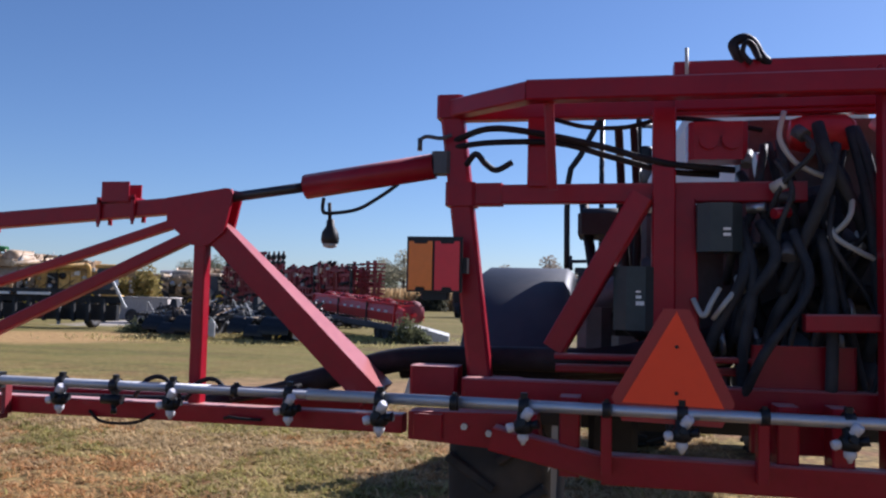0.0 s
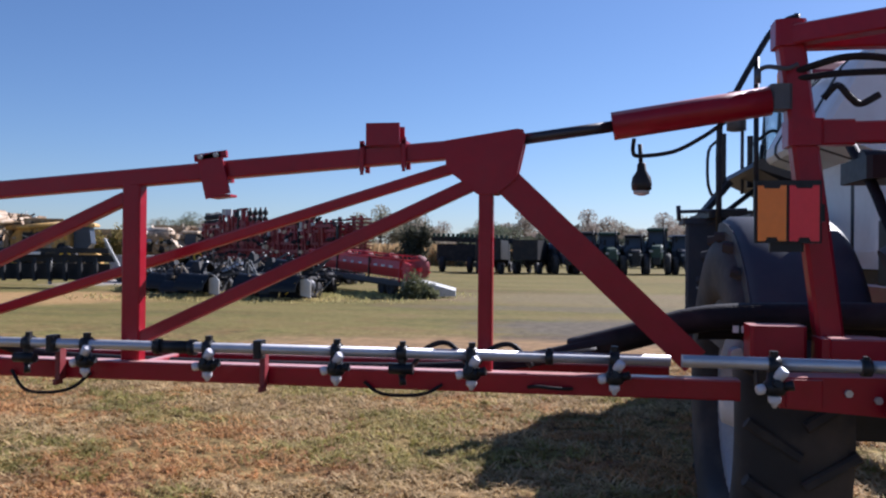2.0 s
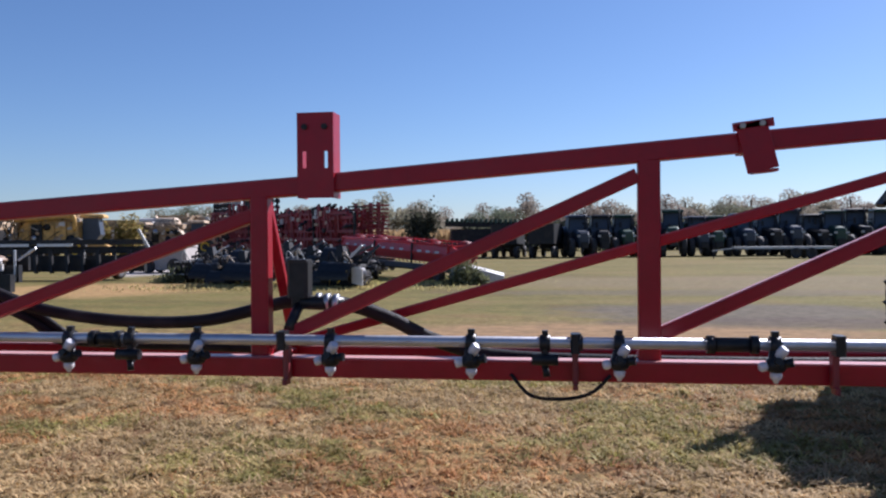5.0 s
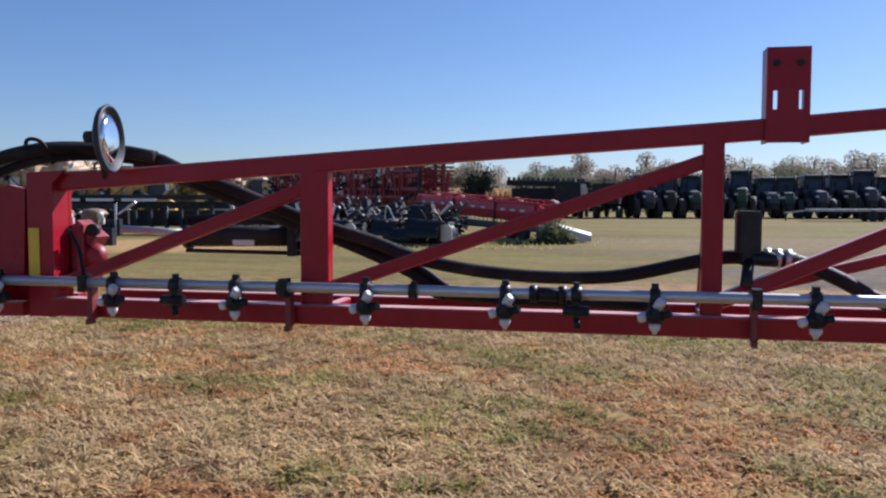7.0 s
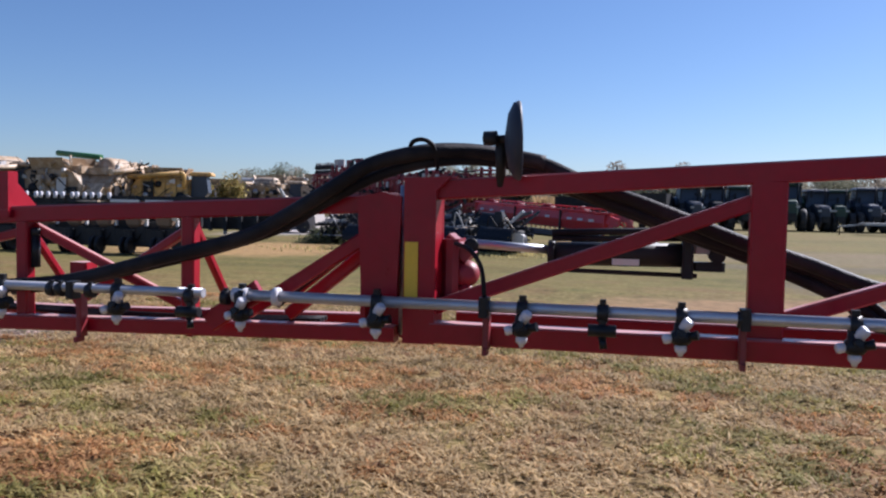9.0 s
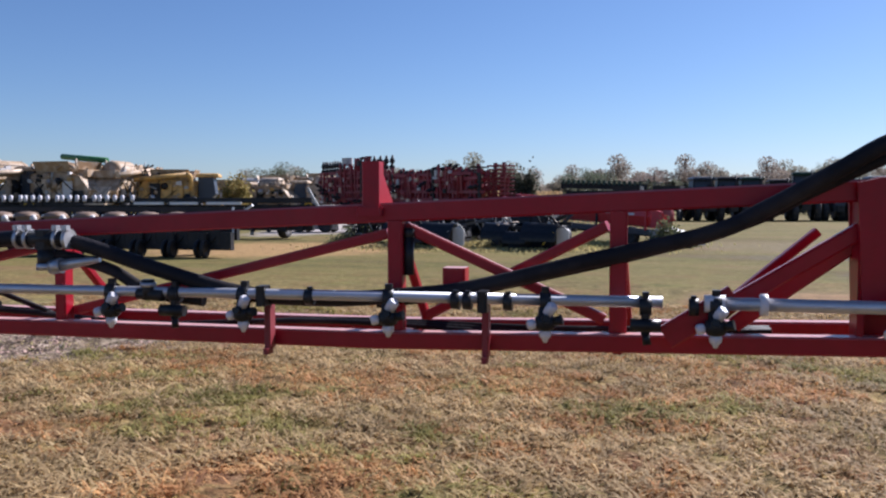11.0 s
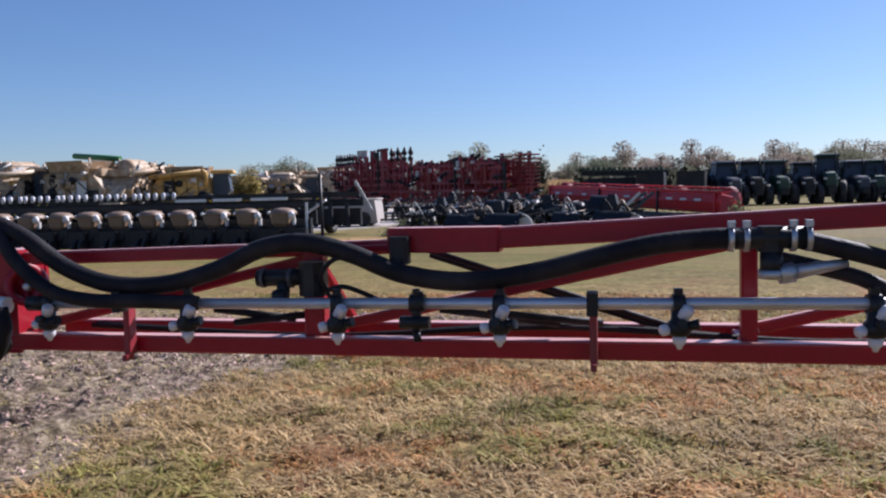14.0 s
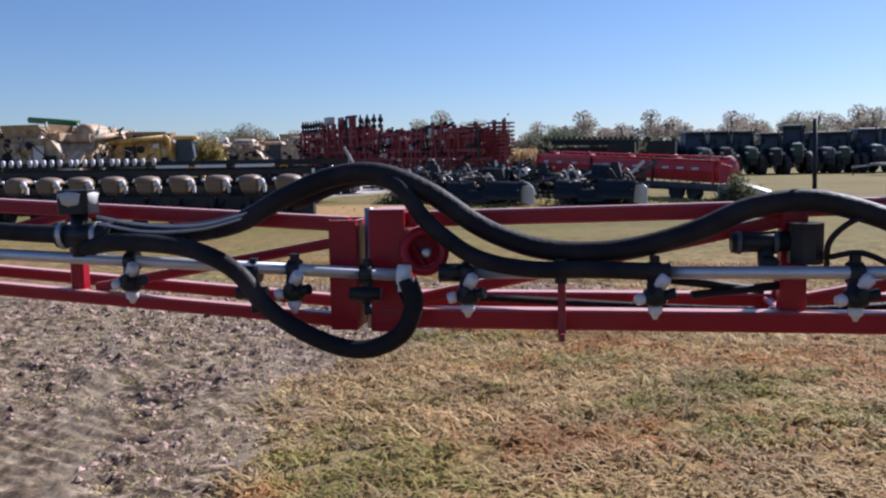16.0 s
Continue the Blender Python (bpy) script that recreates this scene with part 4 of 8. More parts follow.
    block(b, (-10.975, 0.085, 1.355), (-10.868, 0.255, 1.369), 0.003)
    part("hinge_plate", b, RED, s)
    b = BM()
    lathe(b, [(0.046, -0.022), (0.070, -0.022), (0.074, 0.0), (0.070, 0.022), (0.046, 0.022), (0.044, 0.0), (0.046, -0.022)], (-10.805, 0.06, 1.250), (0.25, -1, 0.15), n=24)
    beam(b, (-10.868, 0.10, 1.30), (-10.80, 0.08, 1.19), 0.05, 0.03)
    part("pivot_ring", b, RED, s)
    b = BM()
    lathe(b, [(0.004, -0.03), (0.016, -0.03), (0.016, 0.02), (0.012, 0.03), (0.004, 0.03)], (-10.80, 0.07, 1.245), (0.2, -1, 0), n=14)
    part("pivot_bolt", b, GALV, s)
    # spray pipe
    b = BM()
    rod(b, (-6.25, 0, PIPE_Z + 0.004), (-10.70, 0, PIPE_Z - 0.016), 0.0175, n=16)
    part("spray_pipe", b, STEEL, s, "bright stainless spray pipe")
    b = BM()
    lathe(b, [(0.022, -0.012), (0.033, -0.010), (0.033, 0.010), (0.022, 0.012)], (-5.962, 0, PIPE_Z + 0.003), (1, 0, 0), n=16)
    part("pipe_flange", b, PALE, s)
    b = BM()
    rod(b, (-10.68, 0, PIPE_Z - 0.016), (-10.75, 0, PIPE_Z - 0.016), 0.026)
    part("pipe_coupler", b, PLASTIC, s)
    b = BM()
    rod(b, (-6.13, 0, PIPE_Z + 0.003), (-6.07, 0, PIPE_Z + 0.005), 0.026)
    part("pipe_coupler", b, PALE, s)
    b = BM()
    beam(b, (-6.24, 0.02, 1.105), (-6.04, 0.03, 1.235), 0.03, 0.075)
    part("brace_foot", b, RED, s)
    for i in range(11, 22):
        nozzle(-0.508 * i, s, z=PIPE_Z - 0.003 * (i - 11) * 0.5, turn=8 if i % 3 else -5)
    for x in (-6.30, -7.88, -9.40):
        shared("feed_tee", FEED, s, pose(x, 0, PIPE_Z - 0.01))
    for x in (-6.16, -6.72, -6.85, -6.889, -7.385, -8.876, -9.388):
        shared("pipe_clip", CLIP, s, pose(x, 0, PIPE_Z - 0.008))
    for x in (-6.80, -7.555, -8.875, -10.41):
        hanger(x, s, z=PIPE_Z - 0.008, low=1.03)
    # hoses
    H = 0.030
    b = BM()
    tube(b, [(-5.05, 0.27, 1.71), (-5.19, 0.25, 1.735), (-5.32, 0.16, 1.745), (-5.45, 0.06, 1.733), (-5.62, 0.03, 1.69), (-5.76, 0.03, 1.61), (-5.95, 0.04, 1.50), (-6.12, 0.05, 1.42), (-6.5, 0.09, 1.325), (-6.86, 0.10, 1.235), (-7.1, 0.09, 1.205), (-7.36, 0.06, 1.19), (-7.65, 0.03, 1.208), (-7.94, 0.02, 1.278), (-8.17, 0.02, 1.345), (-8.33, 0.02, 1.385)], 0.027)
    part("feed_hose", b, HOSE, s)
    b = BM()
    tube(b, [(-5.05, 0.30, 1.68), (-5.18, 0.28, 1.705), (-5.30, 0.20, 1.715), (-5.43, 0.10, 1.70), (-5.6, 0.07, 1.655), (-5.8, 0.08, 1.56), (-6.0, 0.1, 1.455), (-6.3, 0.12, 1.36), (-6.6, 0.13, 1.285), (-6.9, 0.14, 1.215), (-7.2, 0.16, 1.17)], 0.020)
    part("feed_hose", b, HOSE, s)
    b = BM()
    tube(b, [(-8.44, 0.0, 1.385), (-8.55, 0.02, 1.385), (-8.70, 0.02, 1.37), (-8.85, 0.02, 1.338), (-9.05, 0.02, 1.29), (-9.26, 0.02, 1.265), (-9.45, 0.02, 1.29), (-9.61, 0.02, 1.352), (-9.76, 0.02, 1.388), (-9.91, 0.02, 1.37), (-10.06, 0.02, 1.305), (-10.25, 0.02, 1.257), (-10.45, 0.02, 1.258), (-10.62, 0.02, 1.315), (-10.78, 0.02, 1.42), (-10.92, 0.02, 1.475), (-11.05, 0.02, 1.47), (-11.2, 0.02, 1.415), (-11.36, 0.02, 1.335), (-11.56, 0.02, 1.305), (-11.74, 0.02, 1.318)], H)
    part("feed_hose", b, HOSE, s, "thick black rubber hose looping over the fold")
    b = BM()
    tube(b, [(-10.12, -0.01, 1.20), (-10.32, -0.02, 1.207), (-10.5, -0.03, 1.21), (-10.65, -0.03, 1.245), (-10.78, -0.02, 1.34), (-10.87, 0.0, 1.445), (-11.0, 0.05, 1.46), (-11.2, 0.07, 1.39)], 0.024)
    part("feed_hose", b, HOSE, s)
    b = BM()
    tube(b, [(-7.80, 0.05, 1.175), (-8.0, 0.04, 1.20), (-8.15, 0.05, 1.27), (-8.3, 0.06, 1.31), (-8.38, 0.02, 1.33)], 0.022)
    part("feed_hose", b, HOSE, s)
    for x0, pts in ((0, [(-5.405, 0.1, 1.68), (-5.41, 0.05, 1.755), (-5.45, 0.03, 1.775), (-5.49, 0.05, 1.755), (-5.495, 0.1, 1.69)]),
                    (1, [(-9.70, 0.08, 1.20), (-9.71, 0.02, 1.28), (-9.66, 0.0, 1.335), (-9.60, 0.02, 1.34)]),
                    (2, [(-9.70, 0.05, 1.235), (-9.64, 0.02, 1.25), (-9.58, 0.03, 1.23), (-9.53, 0.06, 1.20)]),
                    (3, [(-5.33, 0.08, 1.42), (-5.26, 0.0, 1.40), (-5.22, -0.01, 1.34), (-5.21, 0.0, 1.24)]),
                    (4, [(-5.75, 0.3, 1.38), (-5.9, 0.25, 1.28), (-6.05, 0.2, 1.15)]),
                    (5, [(-10.9, 0.03, 1.20), (-10.85, -0.02, 1.12), (-10.82, -0.02, 1.06), (-10.86, 0.0, 1.02)])):
        b = BM()
        tube(b, pts, 0.008, 7)
        part("cable_loop", b, HOSE, s)
    for k in range(3):
        b = BM()
        tube(b, [(-5.9, 0.27 + 0.03 * k, 1.10), (-6.6, 0.28, 1.06 + 0.012 * k), (-7.4, 0.26 + 0.03 * k, 1.085), (-8.2, 0.29, 1.05), (-9.0, 0.26 + 0.03 * k, 1.09), (-9.8, 0.28, 1.05), (-10.7, 0.26 + 0.02 * k, 1.08)], 0.010, 6)
        part("wire_loom", b, HOSE, s)
    for x0, x1, z0, z1 in ((-10.12, -9.85, 1.165, 1.13), (-9.35, -8.98, 1.17, 1.12), (-9.2, -8.85, 1.16, 1.125), (-10.05, -9.8, 1.12, 1.145)):
        b = BM()
        rod(b, (x0, 0.10, z0), (x1, 0.14, z1), 0.012)
        part("stay_rod", b, HOSE, s)
    for y, dz in ((0.29, 0.0), (0.33, -0.02)):
        b = BM()
        rod(b, (-9.433, y, 1.343 + dz), (-8.62, y, 1.085 + dz), 0.010, n=8)
        part("stay_rod", b, HOSE, s)
    # banded tee at the post
    b = BM()
    rod(b, (-8.50, -0.005, 1.386), (-8.30, -0.005, 1.388), 0.031)
    block(b, (-8.425, -0.034, 1.35), (-8.36, 0.03, 1.42), 0.016)
    rod(b, (-8.39, -0.005, 1.35), (-8.39, -0.005, 1.285), 0.030)
    v = part("hose_tee", b, PLASTIC, s, "black hose tee with bright band clamps")
    for x in (-8.495, -8.455, -8.335, -8.295):
        b = BM()
        rod(b, (x - 0.007, -0.005, 1.386), (x + 0.007, -0.005, 1.386), 0.037)
        block(b, (x - 0.010, -0.035, 1.418), (x + 0.010, -0.005, 1.436), 0.004)
        part("band_clamp", b, GALV, v)
    b = BM()
    rod(b, (-8.39, -0.005, 1.30), (-8.39, -0.005, 1.275), 0.034)
    part("band_clamp", b, GALV, v)
    # pale cone added to imitate the sunlit streak on the hose top
    b = BM()
    rod(b, (-8.37, -0.005, 1.287), (-8.33, 0.0, 1.292), 0.028)
    rod(b, (-8.335, 0.0, 1.292), (-8.19, 0.02, 1.316), 0.022, 0.012)
    part("hose_barb", b, GALV, v)
    # small banded fitting lower down
    b = BM()
    rod(b, (-7.98, -0.01, 1.18), (-7.98, -0.01, 1.25), 0.022)
    rod(b, (-8.02, -0.01, 1.20), (-7.92, -0.01, 1.195), 0.02)
    v = part("hose_fitting", b, PLASTIC, s)
    b = BM()
    rod(b, (-7.98, -0.01, 1.225), (-7.98, -0.01, 1.24), 0.027)
    part("band_clamp", b, GALV, v)
    # motor valve near the outer post
    b = BM()
    block(b, (-9.80, 0.03, 1.215), (-9.715, 0.12, 1.325), 0.028)
    rod(b, (-9.95, 0.08, 1.27), (-9.80, 0.08, 1.275), 0.028)
    rod(b, (-9.86, 0.08, 1.275), (-9.86, 0.06, 1.20), 0.022)
    v = part("section_valve", b, PLASTIC, s, "black electric section valve")
    b = BM()
    lathe(b, [(0.02, 0), (0.026, 0.004), (0.026, 0.03), (0.02, 0.036)], (-9.86, 0.04, 1.20), (0.1, -0.3, 1), n=12)
    part("valve_cap", b, DARK, v)
    for x in (-9.93, -9.835):
        b = BM()
        rod(b, (x - 0.006, 0.08, 1.271), (x + 0.006, 0.08, 1.271), 0.032)
        part("band_clamp", b, PUMP, v)
    b = BM()
    rod(b, (-9.73, 0.10, 1.36), (-9.735, 0.10, 1.603), 0.006, n=8)
    part("antenna_rod", b, DARK, s)
    # spare clamp on the chord
    b = BM()
    block(b, (-9.50, 0.05, 1.315), (-9.44, 0.11, 1.40), 0.012)
    rod(b, (-9.47, 0.04, 1.33), (-9.47, 0.04, 1.285), 0.012)
    part("hose_clamp", b, DARK, s)
    return s


middle_boom()


def outer_boom():
    s = thing("outer_boom_section", "red painted outer boom section, slightly raised at the tip", "spray boom")
    b = BM()
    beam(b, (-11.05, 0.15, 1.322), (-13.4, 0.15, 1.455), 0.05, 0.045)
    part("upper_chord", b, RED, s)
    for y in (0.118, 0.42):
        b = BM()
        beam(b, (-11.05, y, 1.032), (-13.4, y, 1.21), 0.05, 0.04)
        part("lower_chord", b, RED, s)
    for x in (-11.95, -12.8):
        b = BM()
        beam(b, (x, 0.14, 1.032 + (-11.05 - x) * 0.0757), (x, 0.14, 1.32 + (-11.05 - x) * 0.0566), 0.045, 0.045, (0, 1, 0))
        part("post", b, RED, s)
    for p, q in (((-11.08, 0.15, 1.27), (-11.9, 0.16, 1.12)), ((-11.98, 0.15, 1.36), (-12.75, 0.16, 1.18))):
        b = BM()
        beam(b, p, q, 0.035, 0.032)
        part("brace", b, RED, s)
    b = BM()
    plate(b, [(-11.098, 1.008), (-11.015, 1.008), (-11.015, 1.338), (-11.098, 1.338)], 0.085, 0.10)
    plate(b, [(-11.098, 1.008), (-11.015, 1.008), (-11.015, 1.338), (-11.098, 1.338)], 0.23, 0.245)
    block(b, (-11.032, 0.10, 1.01), (-11.017, 0.23, 1.335), 0.002)
    part("hinge_plate", b, RED, s)
    b = BM()
    rod(b, (-10.995, 0.17, 1.0), (-10.995, 0.17, 1.37), 0.014)
    part("hinge_pin", b, GALV, s)
    b = BM()
    rod(b, (-10.84, 0, 1.186), (-13.3, 0, 1.30), 0.0175, n=16)
    part("spray_pipe", b, STEEL, s, "bright stainless spray pipe")
    b = BM()
    rod(b, (-10.87, 0, 1.188), (-10.835, 0, 1.186), 0.03)
    rod(b, (-10.85, 0, 1.187), (-10.85, -0.01, 1.14), 0.02)
    part("pipe_elbow", b, WHITE, s)
    for i in range(22, 26):
        x = -0.508 * i
        nozzle(x, s, z=1.186 + (-10.84 - x) * 0.0463)
    for x in (-11.30, -10.96):
        shared("feed_tee", FEED, s, pose(x, 0, 1.19))
    b = BM()
    tube(b, [(-11.83, -0.01, 1.27), (-11.68, -0.05, 1.287), (-11.48, -0.05, 1.268), (-11.34, -0.05, 1.205), (-11.235, -0.05, 1.09), (-11.10, -0.05, 1.01), (-10.97, -0.05, 0.98), (-10.86, -0.05, 1.022), (-10.815, -0.05, 1.11), (-10.835, -0.04, 1.18)], 0.027)
    part("feed_hose", b, HOSE, s, "black hose drooping below the fold")
    b = BM()
    rod(b, (-11.92, 0.0, 1.30), (-11.74, 0.0, 1.31), 0.036)
    block(b, (-11.90, -0.045, 1.37), (-11.80, 0.04, 1.44), 0.014)
    rod(b, (-11.85, 0.0, 1.24), (-11.85, 0.0, 1.38), 0.026)
    v = part("section_valve", b, PLASTIC, s, "grey-topped section valve with band clamps")
    b = BM()
    lathe(b, [(0.03, 0), (0.055, 0.02), (0.06, 0.05), (0.035, 0.06)], (-11.85, 0.0, 1.38), n=10)
    part("valve_cap", b, GREY, v)
    for x in (-11.90, -11.79):
        b = BM()
        rod(b, (x - 0.008, 0, 1.303), (x + 0.008, 0, 1.304), 0.042)
        part("band_clamp", b, GALV, v)
    for k in range(2):
        b = BM()
        tube(b, [(-11.78, -0.02, 1.36 - 0.02 * k), (-11.62, -0.025, 1.335 - 0.02 * k), (-11.45, -0.02, 1.335 - 0.012 * k), (-11.30, 0, 1.37 - 0.01 * k)], 0.005, 6)
        part("bare_cable", b, GALV, s)
    b = BM()
    tube(b, [(-12.6, 0.02, 1.34), (-12.3, 0.02, 1.325), (-12.05, 0.02, 1.31), (-11.9, 0.0, 1.305)], 0.028)
    part("feed_hose", b, HOSE, s)
    return s


outer_boom()


# ---- sprayer: rear rack, wheels, tank, cab ----
def wheel(parent, x, y, r, w, rim_r):
    """A tractor tyre with lugs, on a dished rim; the axle runs along x."""
    z = r - 0.012
    b = BM()
    prof = [(0.02, -0.01), (rim_r * 0.97, -0.01), (rim_r, -w * 0.24), (rim_r + 0.03, -w * 0.42), (rim_r + 0.10, -w * 0.48), (r * 0.84, -w * 0.50), (r * 0.93, -w * 0.46), (r * 0.965, -w * 0.36), (r * 0.97, 0), (r * 0.965, w * 0.36), (r * 0.93, w * 0.46), (r * 0.80, w * 0.50), (rim_r + 0.04, w * 0.47), (rim_r, w * 0.40), (rim_r * 0.97, 0.01), (0.02, 0.01)]
    lathe(b, prof, (x, y, z), (1, 0, 0), 48)
    t = part("tyre", b, TYRE, parent)
    for side in (-1, 1):
        b = BM()
        beam(b, (side * w * 0.47, r * 0.965, 0), (side * 0.01, r * 0.975 * math.cos(0.16), r * 0.975 * math.sin(0.16)), 0.045, 0.05, (0, 1, 0), 0.01)
        me = mesh_of("lug", b, TYRE)
        for k in range(22):
            shared("lug", me, t, pose(x, y, z, 360 * (k + 0.25 * side) / 22))
    b = BM()
    lathe(b, [(0.05, -w * 0.02), (rim_r * 0.55, w * 0.0), (rim_r * 0.66, -w * 0.10), (rim_r * 0.86, -w * 0.13), (rim_r * 0.97, -w * 0.22), (rim_r * 1.02, -w * 0.27), (rim_r * 1.02, -w * 0.23), (rim_r * 0.95, -w * 0.1), (rim_r * 0.95, w * 0.3), (rim_r * 1.02, w * 0.42), (0.1, w * 0.1)], (x, y, z), (1, 0, 0), 40)
    part("rim", b, RIM, t, "light grey painted dished rim")
    b = BM()
    lathe(b, [(0.02, -w * 0.40), (0.10, -w * 0.38), (0.13, -w * 0.2), (0.19, -w * 0.17), (0.19, -w * 0.10)], (x, y, z), (1, 0, 0), 20)
    part("hub", b, WHITE, t)
    return t


def sprayer():
    s = thing("sprayer", "large red self-propelled crop sprayer with white tank parked on grass", "sprayer")
    P = lambda name, b, mat=RED, label="", par=s: part(name, b, mat, par, label)
    # rear rack
    b = BM()
    beam(b, (1.258, 0.12, 1.27), (1.115, 0.125, 2.38), 0.092, 0.08, (0, 1, 0), 0.012)
    P("rack_post", b)
    b = BM()
    block(b, (1.062, 0.07, 2.325), (1.166, 0.175, 2.418), 0.012)
    P("post_cap", b)
    b = BM()
    block(b, (1.105, 0.065, 1.97), (1.225, 0.18, 2.065), 0.012)
    P("post_collar", b)
    b = BM()
    beam(b, (1.12, 0.115, 2.365), (1.475, -0.235, 2.342), 0.07, 0.07)
    beam(b, (1.455, -0.235, 2.342), (4.3, -0.235, 2.352), 0.071, 0.074)
    P("top_beam", b)
    b = BM()
    beam(b, (1.14, 0.13, 2.352), (4.6, 0.10, 2.352), 0.06, 0.066)
    P("rear_beam", b)
    b = BM()
    beam(b, (1.17, 0.12, 2.018), (2.45, 0.05, 2.018), 0.06, 0.075)
    beam(b, (1.16, 0.12, 2.018), (1.33, 0.11, 2.018), 0.066, 0.09)
    P("middle_beam", b)
    b = BM()
    beam(b, (1.985, 0.12, 2.43), (4.3, 0.12, 2.44), 0.09, 0.19)
    P("upper_box", b)
    b = BM()
    beam(b, (1.475, 0.07, 2.045), (1.475, 0.07, 2.31), 0.085, 0.05, (0, 1, 0))
    P("rack_post", b)
    b = BM()
    beam(b, (1.545, -0.17, 2.0), (1.53, -0.20, 2.31), 0.035, 0.035, (0, 1, 0))
    P("rack_post", b)
    b = BM()
    beam(b, (1.945, 0.03, 1.36), (1.945, 0.03, 2.33), 0.085, 0.06, (0, 1, 0))
    P("rack_post", b)
    b = BM()
    beam(b, (2.02, 0.05, 1.36), (2.0, 0.05, 1.99), 0.12, 0.05, (0, 1, 0))
    P("rack_post", b)
    b = BM()
    beam(b, (1.87, 0.0, 2.0), (1.545, 0.07, 1.42), 0.06, 0.085)
    P("rack_strut", b)
    b = BM()
    beam(b, (2.72, -0.16, 0.98), (2.72, -0.16, 2.42), 0.17, 0.08, (0, 1, 0))
    P("rack_post", b)
    bolts("bolt", ((2.665, 2.05), (2.665, 2.0), (2.70, 1.52)), s, 0.011, -0.21)
    b = BM()
    beam(b, (2.40, -0.14, 1.545), (2.66, -0.14, 1.55), 0.06, 0.06)
    P("rack_strut", b)
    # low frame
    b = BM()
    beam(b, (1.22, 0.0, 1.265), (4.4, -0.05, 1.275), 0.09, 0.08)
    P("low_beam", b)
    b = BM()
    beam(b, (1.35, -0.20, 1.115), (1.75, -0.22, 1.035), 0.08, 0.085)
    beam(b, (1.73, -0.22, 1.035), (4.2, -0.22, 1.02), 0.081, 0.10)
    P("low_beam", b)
    b = BM()
    beam(b, (1.55, 0.1, 1.345), (2.3, 0.1, 1.355), 0.05, 0.03)
    beam(b, (1.55, 0.02, 1.395), (2.3, 0.02, 1.402), 0.05, 0.022)
    P("rail", b)
    b = BM()
    block(b, (0.98, 0.06, 1.205), (1.17, 0.2, 1.335), 0.012)
    block(b, (1.20, -0.02, 1.10), (1.42, 0.15, 1.30), 0.02)
    P("hinge_block", b)
    b = BM()
    plate(b, [(1.03, 1.185), (1.50, 1.195), (1.52, 1.05), (1.36, 1.065), (1.03, 1.085)], -0.15, -0.03)
    block(b, (1.05, -0.165, 1.09), (1.16, -0.15, 1.18), 0.006)
    P("hinge_casting", b)
    bolts("bolt", ((1.24, 1.14), (1.33, 1.12), (1.42, 1.13)), s, 0.013, -0.152)
    # added pale plate with a pin, standing in for sunlit ground seen through the gap
    b = BM()
    plate(b, [(0.90, 1.16), (1.02, 1.16), (1.02, 1.235), (0.985, 1.265), (0.93, 1.265)], 0.26, 0.275)
    rod(b, (0.965, 0.20, 1.21), (0.965, 0.29, 1.21), 0.03)
    P("hinge_link", b, GALV, "pale galvanised plate in place of the sunlit ground behind the hinge")
    for x in (1.62, 2.33, 2.5):
        b = BM()
        block(b, (x - 0.035, -0.235, 1.0), (x + 0.035, -0.12, 1.27), 0.006)
        P("frame_plate", b)
    b = BM()
    block(b, (2.25, -0.02, 1.08), (2.60, 0.05, 1.46), 0.01)
    P("frame_plate", b)
    # lift cylinder and work lamp
    b = BM()
    rod(b, (0.50, 0.125, 2.055), (1.05, 0.11, 2.135), 0.052, n=18)
    c = P("lift_cylinder", b, RED, "red hydraulic lift cylinder with bright rod")
    b = BM()
    rod(b, (0.165, 0.13, 2.012), (0.50, 0.125, 2.055), 0.021)
    part("cylinder_rod", b, PISTON, c)
    b = BM()
    block(b, (1.045, 0.07, 2.10), (1.12, 0.15, 2.19), 0.012)
    rod(b, (1.0, 0.06, 2.19), (1.0, 0.06, 2.24), 0.01)
    tube(b, [(1.0, 0.06, 2.235), (1.03, 0.05, 2.245), (1.09, 0.04, 2.235), (1.13, 0.05, 2.25)], 0.008, 6)
    part("cylinder_clevis", b, PUMP, c)
    b = BM()
    tube(b, [(0.578, 0.13, 2.01), (0.575, 0.13, 1.96), (0.60, 0.13, 1.945), (0.72, 0.13, 1.96), (0.82, 0.12, 2.01), (0.90, 0.12, 2.065)], 0.008, 7)
    rod(b, (0.60, 0.14, 1.99), (0.605, 0.14, 1.90), 0.008)
    P("lamp_cable", b, HOSE)
    b = BM()
    lathe(b, [(0.01, 0.10), (0.016, 0.095), (0.018, 0.07), (0.034, 0.045), (0.038, 0.02), (0.036, 0.0), (0.03, -0.004)], (0.607, 0.14, 1.822), n=18)
    lm = P("work_lamp", b, DARK, "small dark work lamp hanging under the cylinder")
    b = BM()
    lathe(b, [(0.031, 0.0), (0.028, -0.012), (0.01, -0.018)], (0.607, 0.14, 1.818), n=18)
    part("lens", b, GREY, lm)
    # reflector board
    b = BM()
    block(b, (0.975, -0.015, 1.625), (1.195, 0.0, 1.84), 0.006)
    block(b, (1.03, -0.005, 1.595), (1.14, 0.03, 1.63), 0.006)
    block(b, (1.10, 0.0, 1.70), (1.21, 0.06, 1.76), 0.004)
    r = P("reflector_board", b, PLASTIC, "black board with amber and red reflectors")
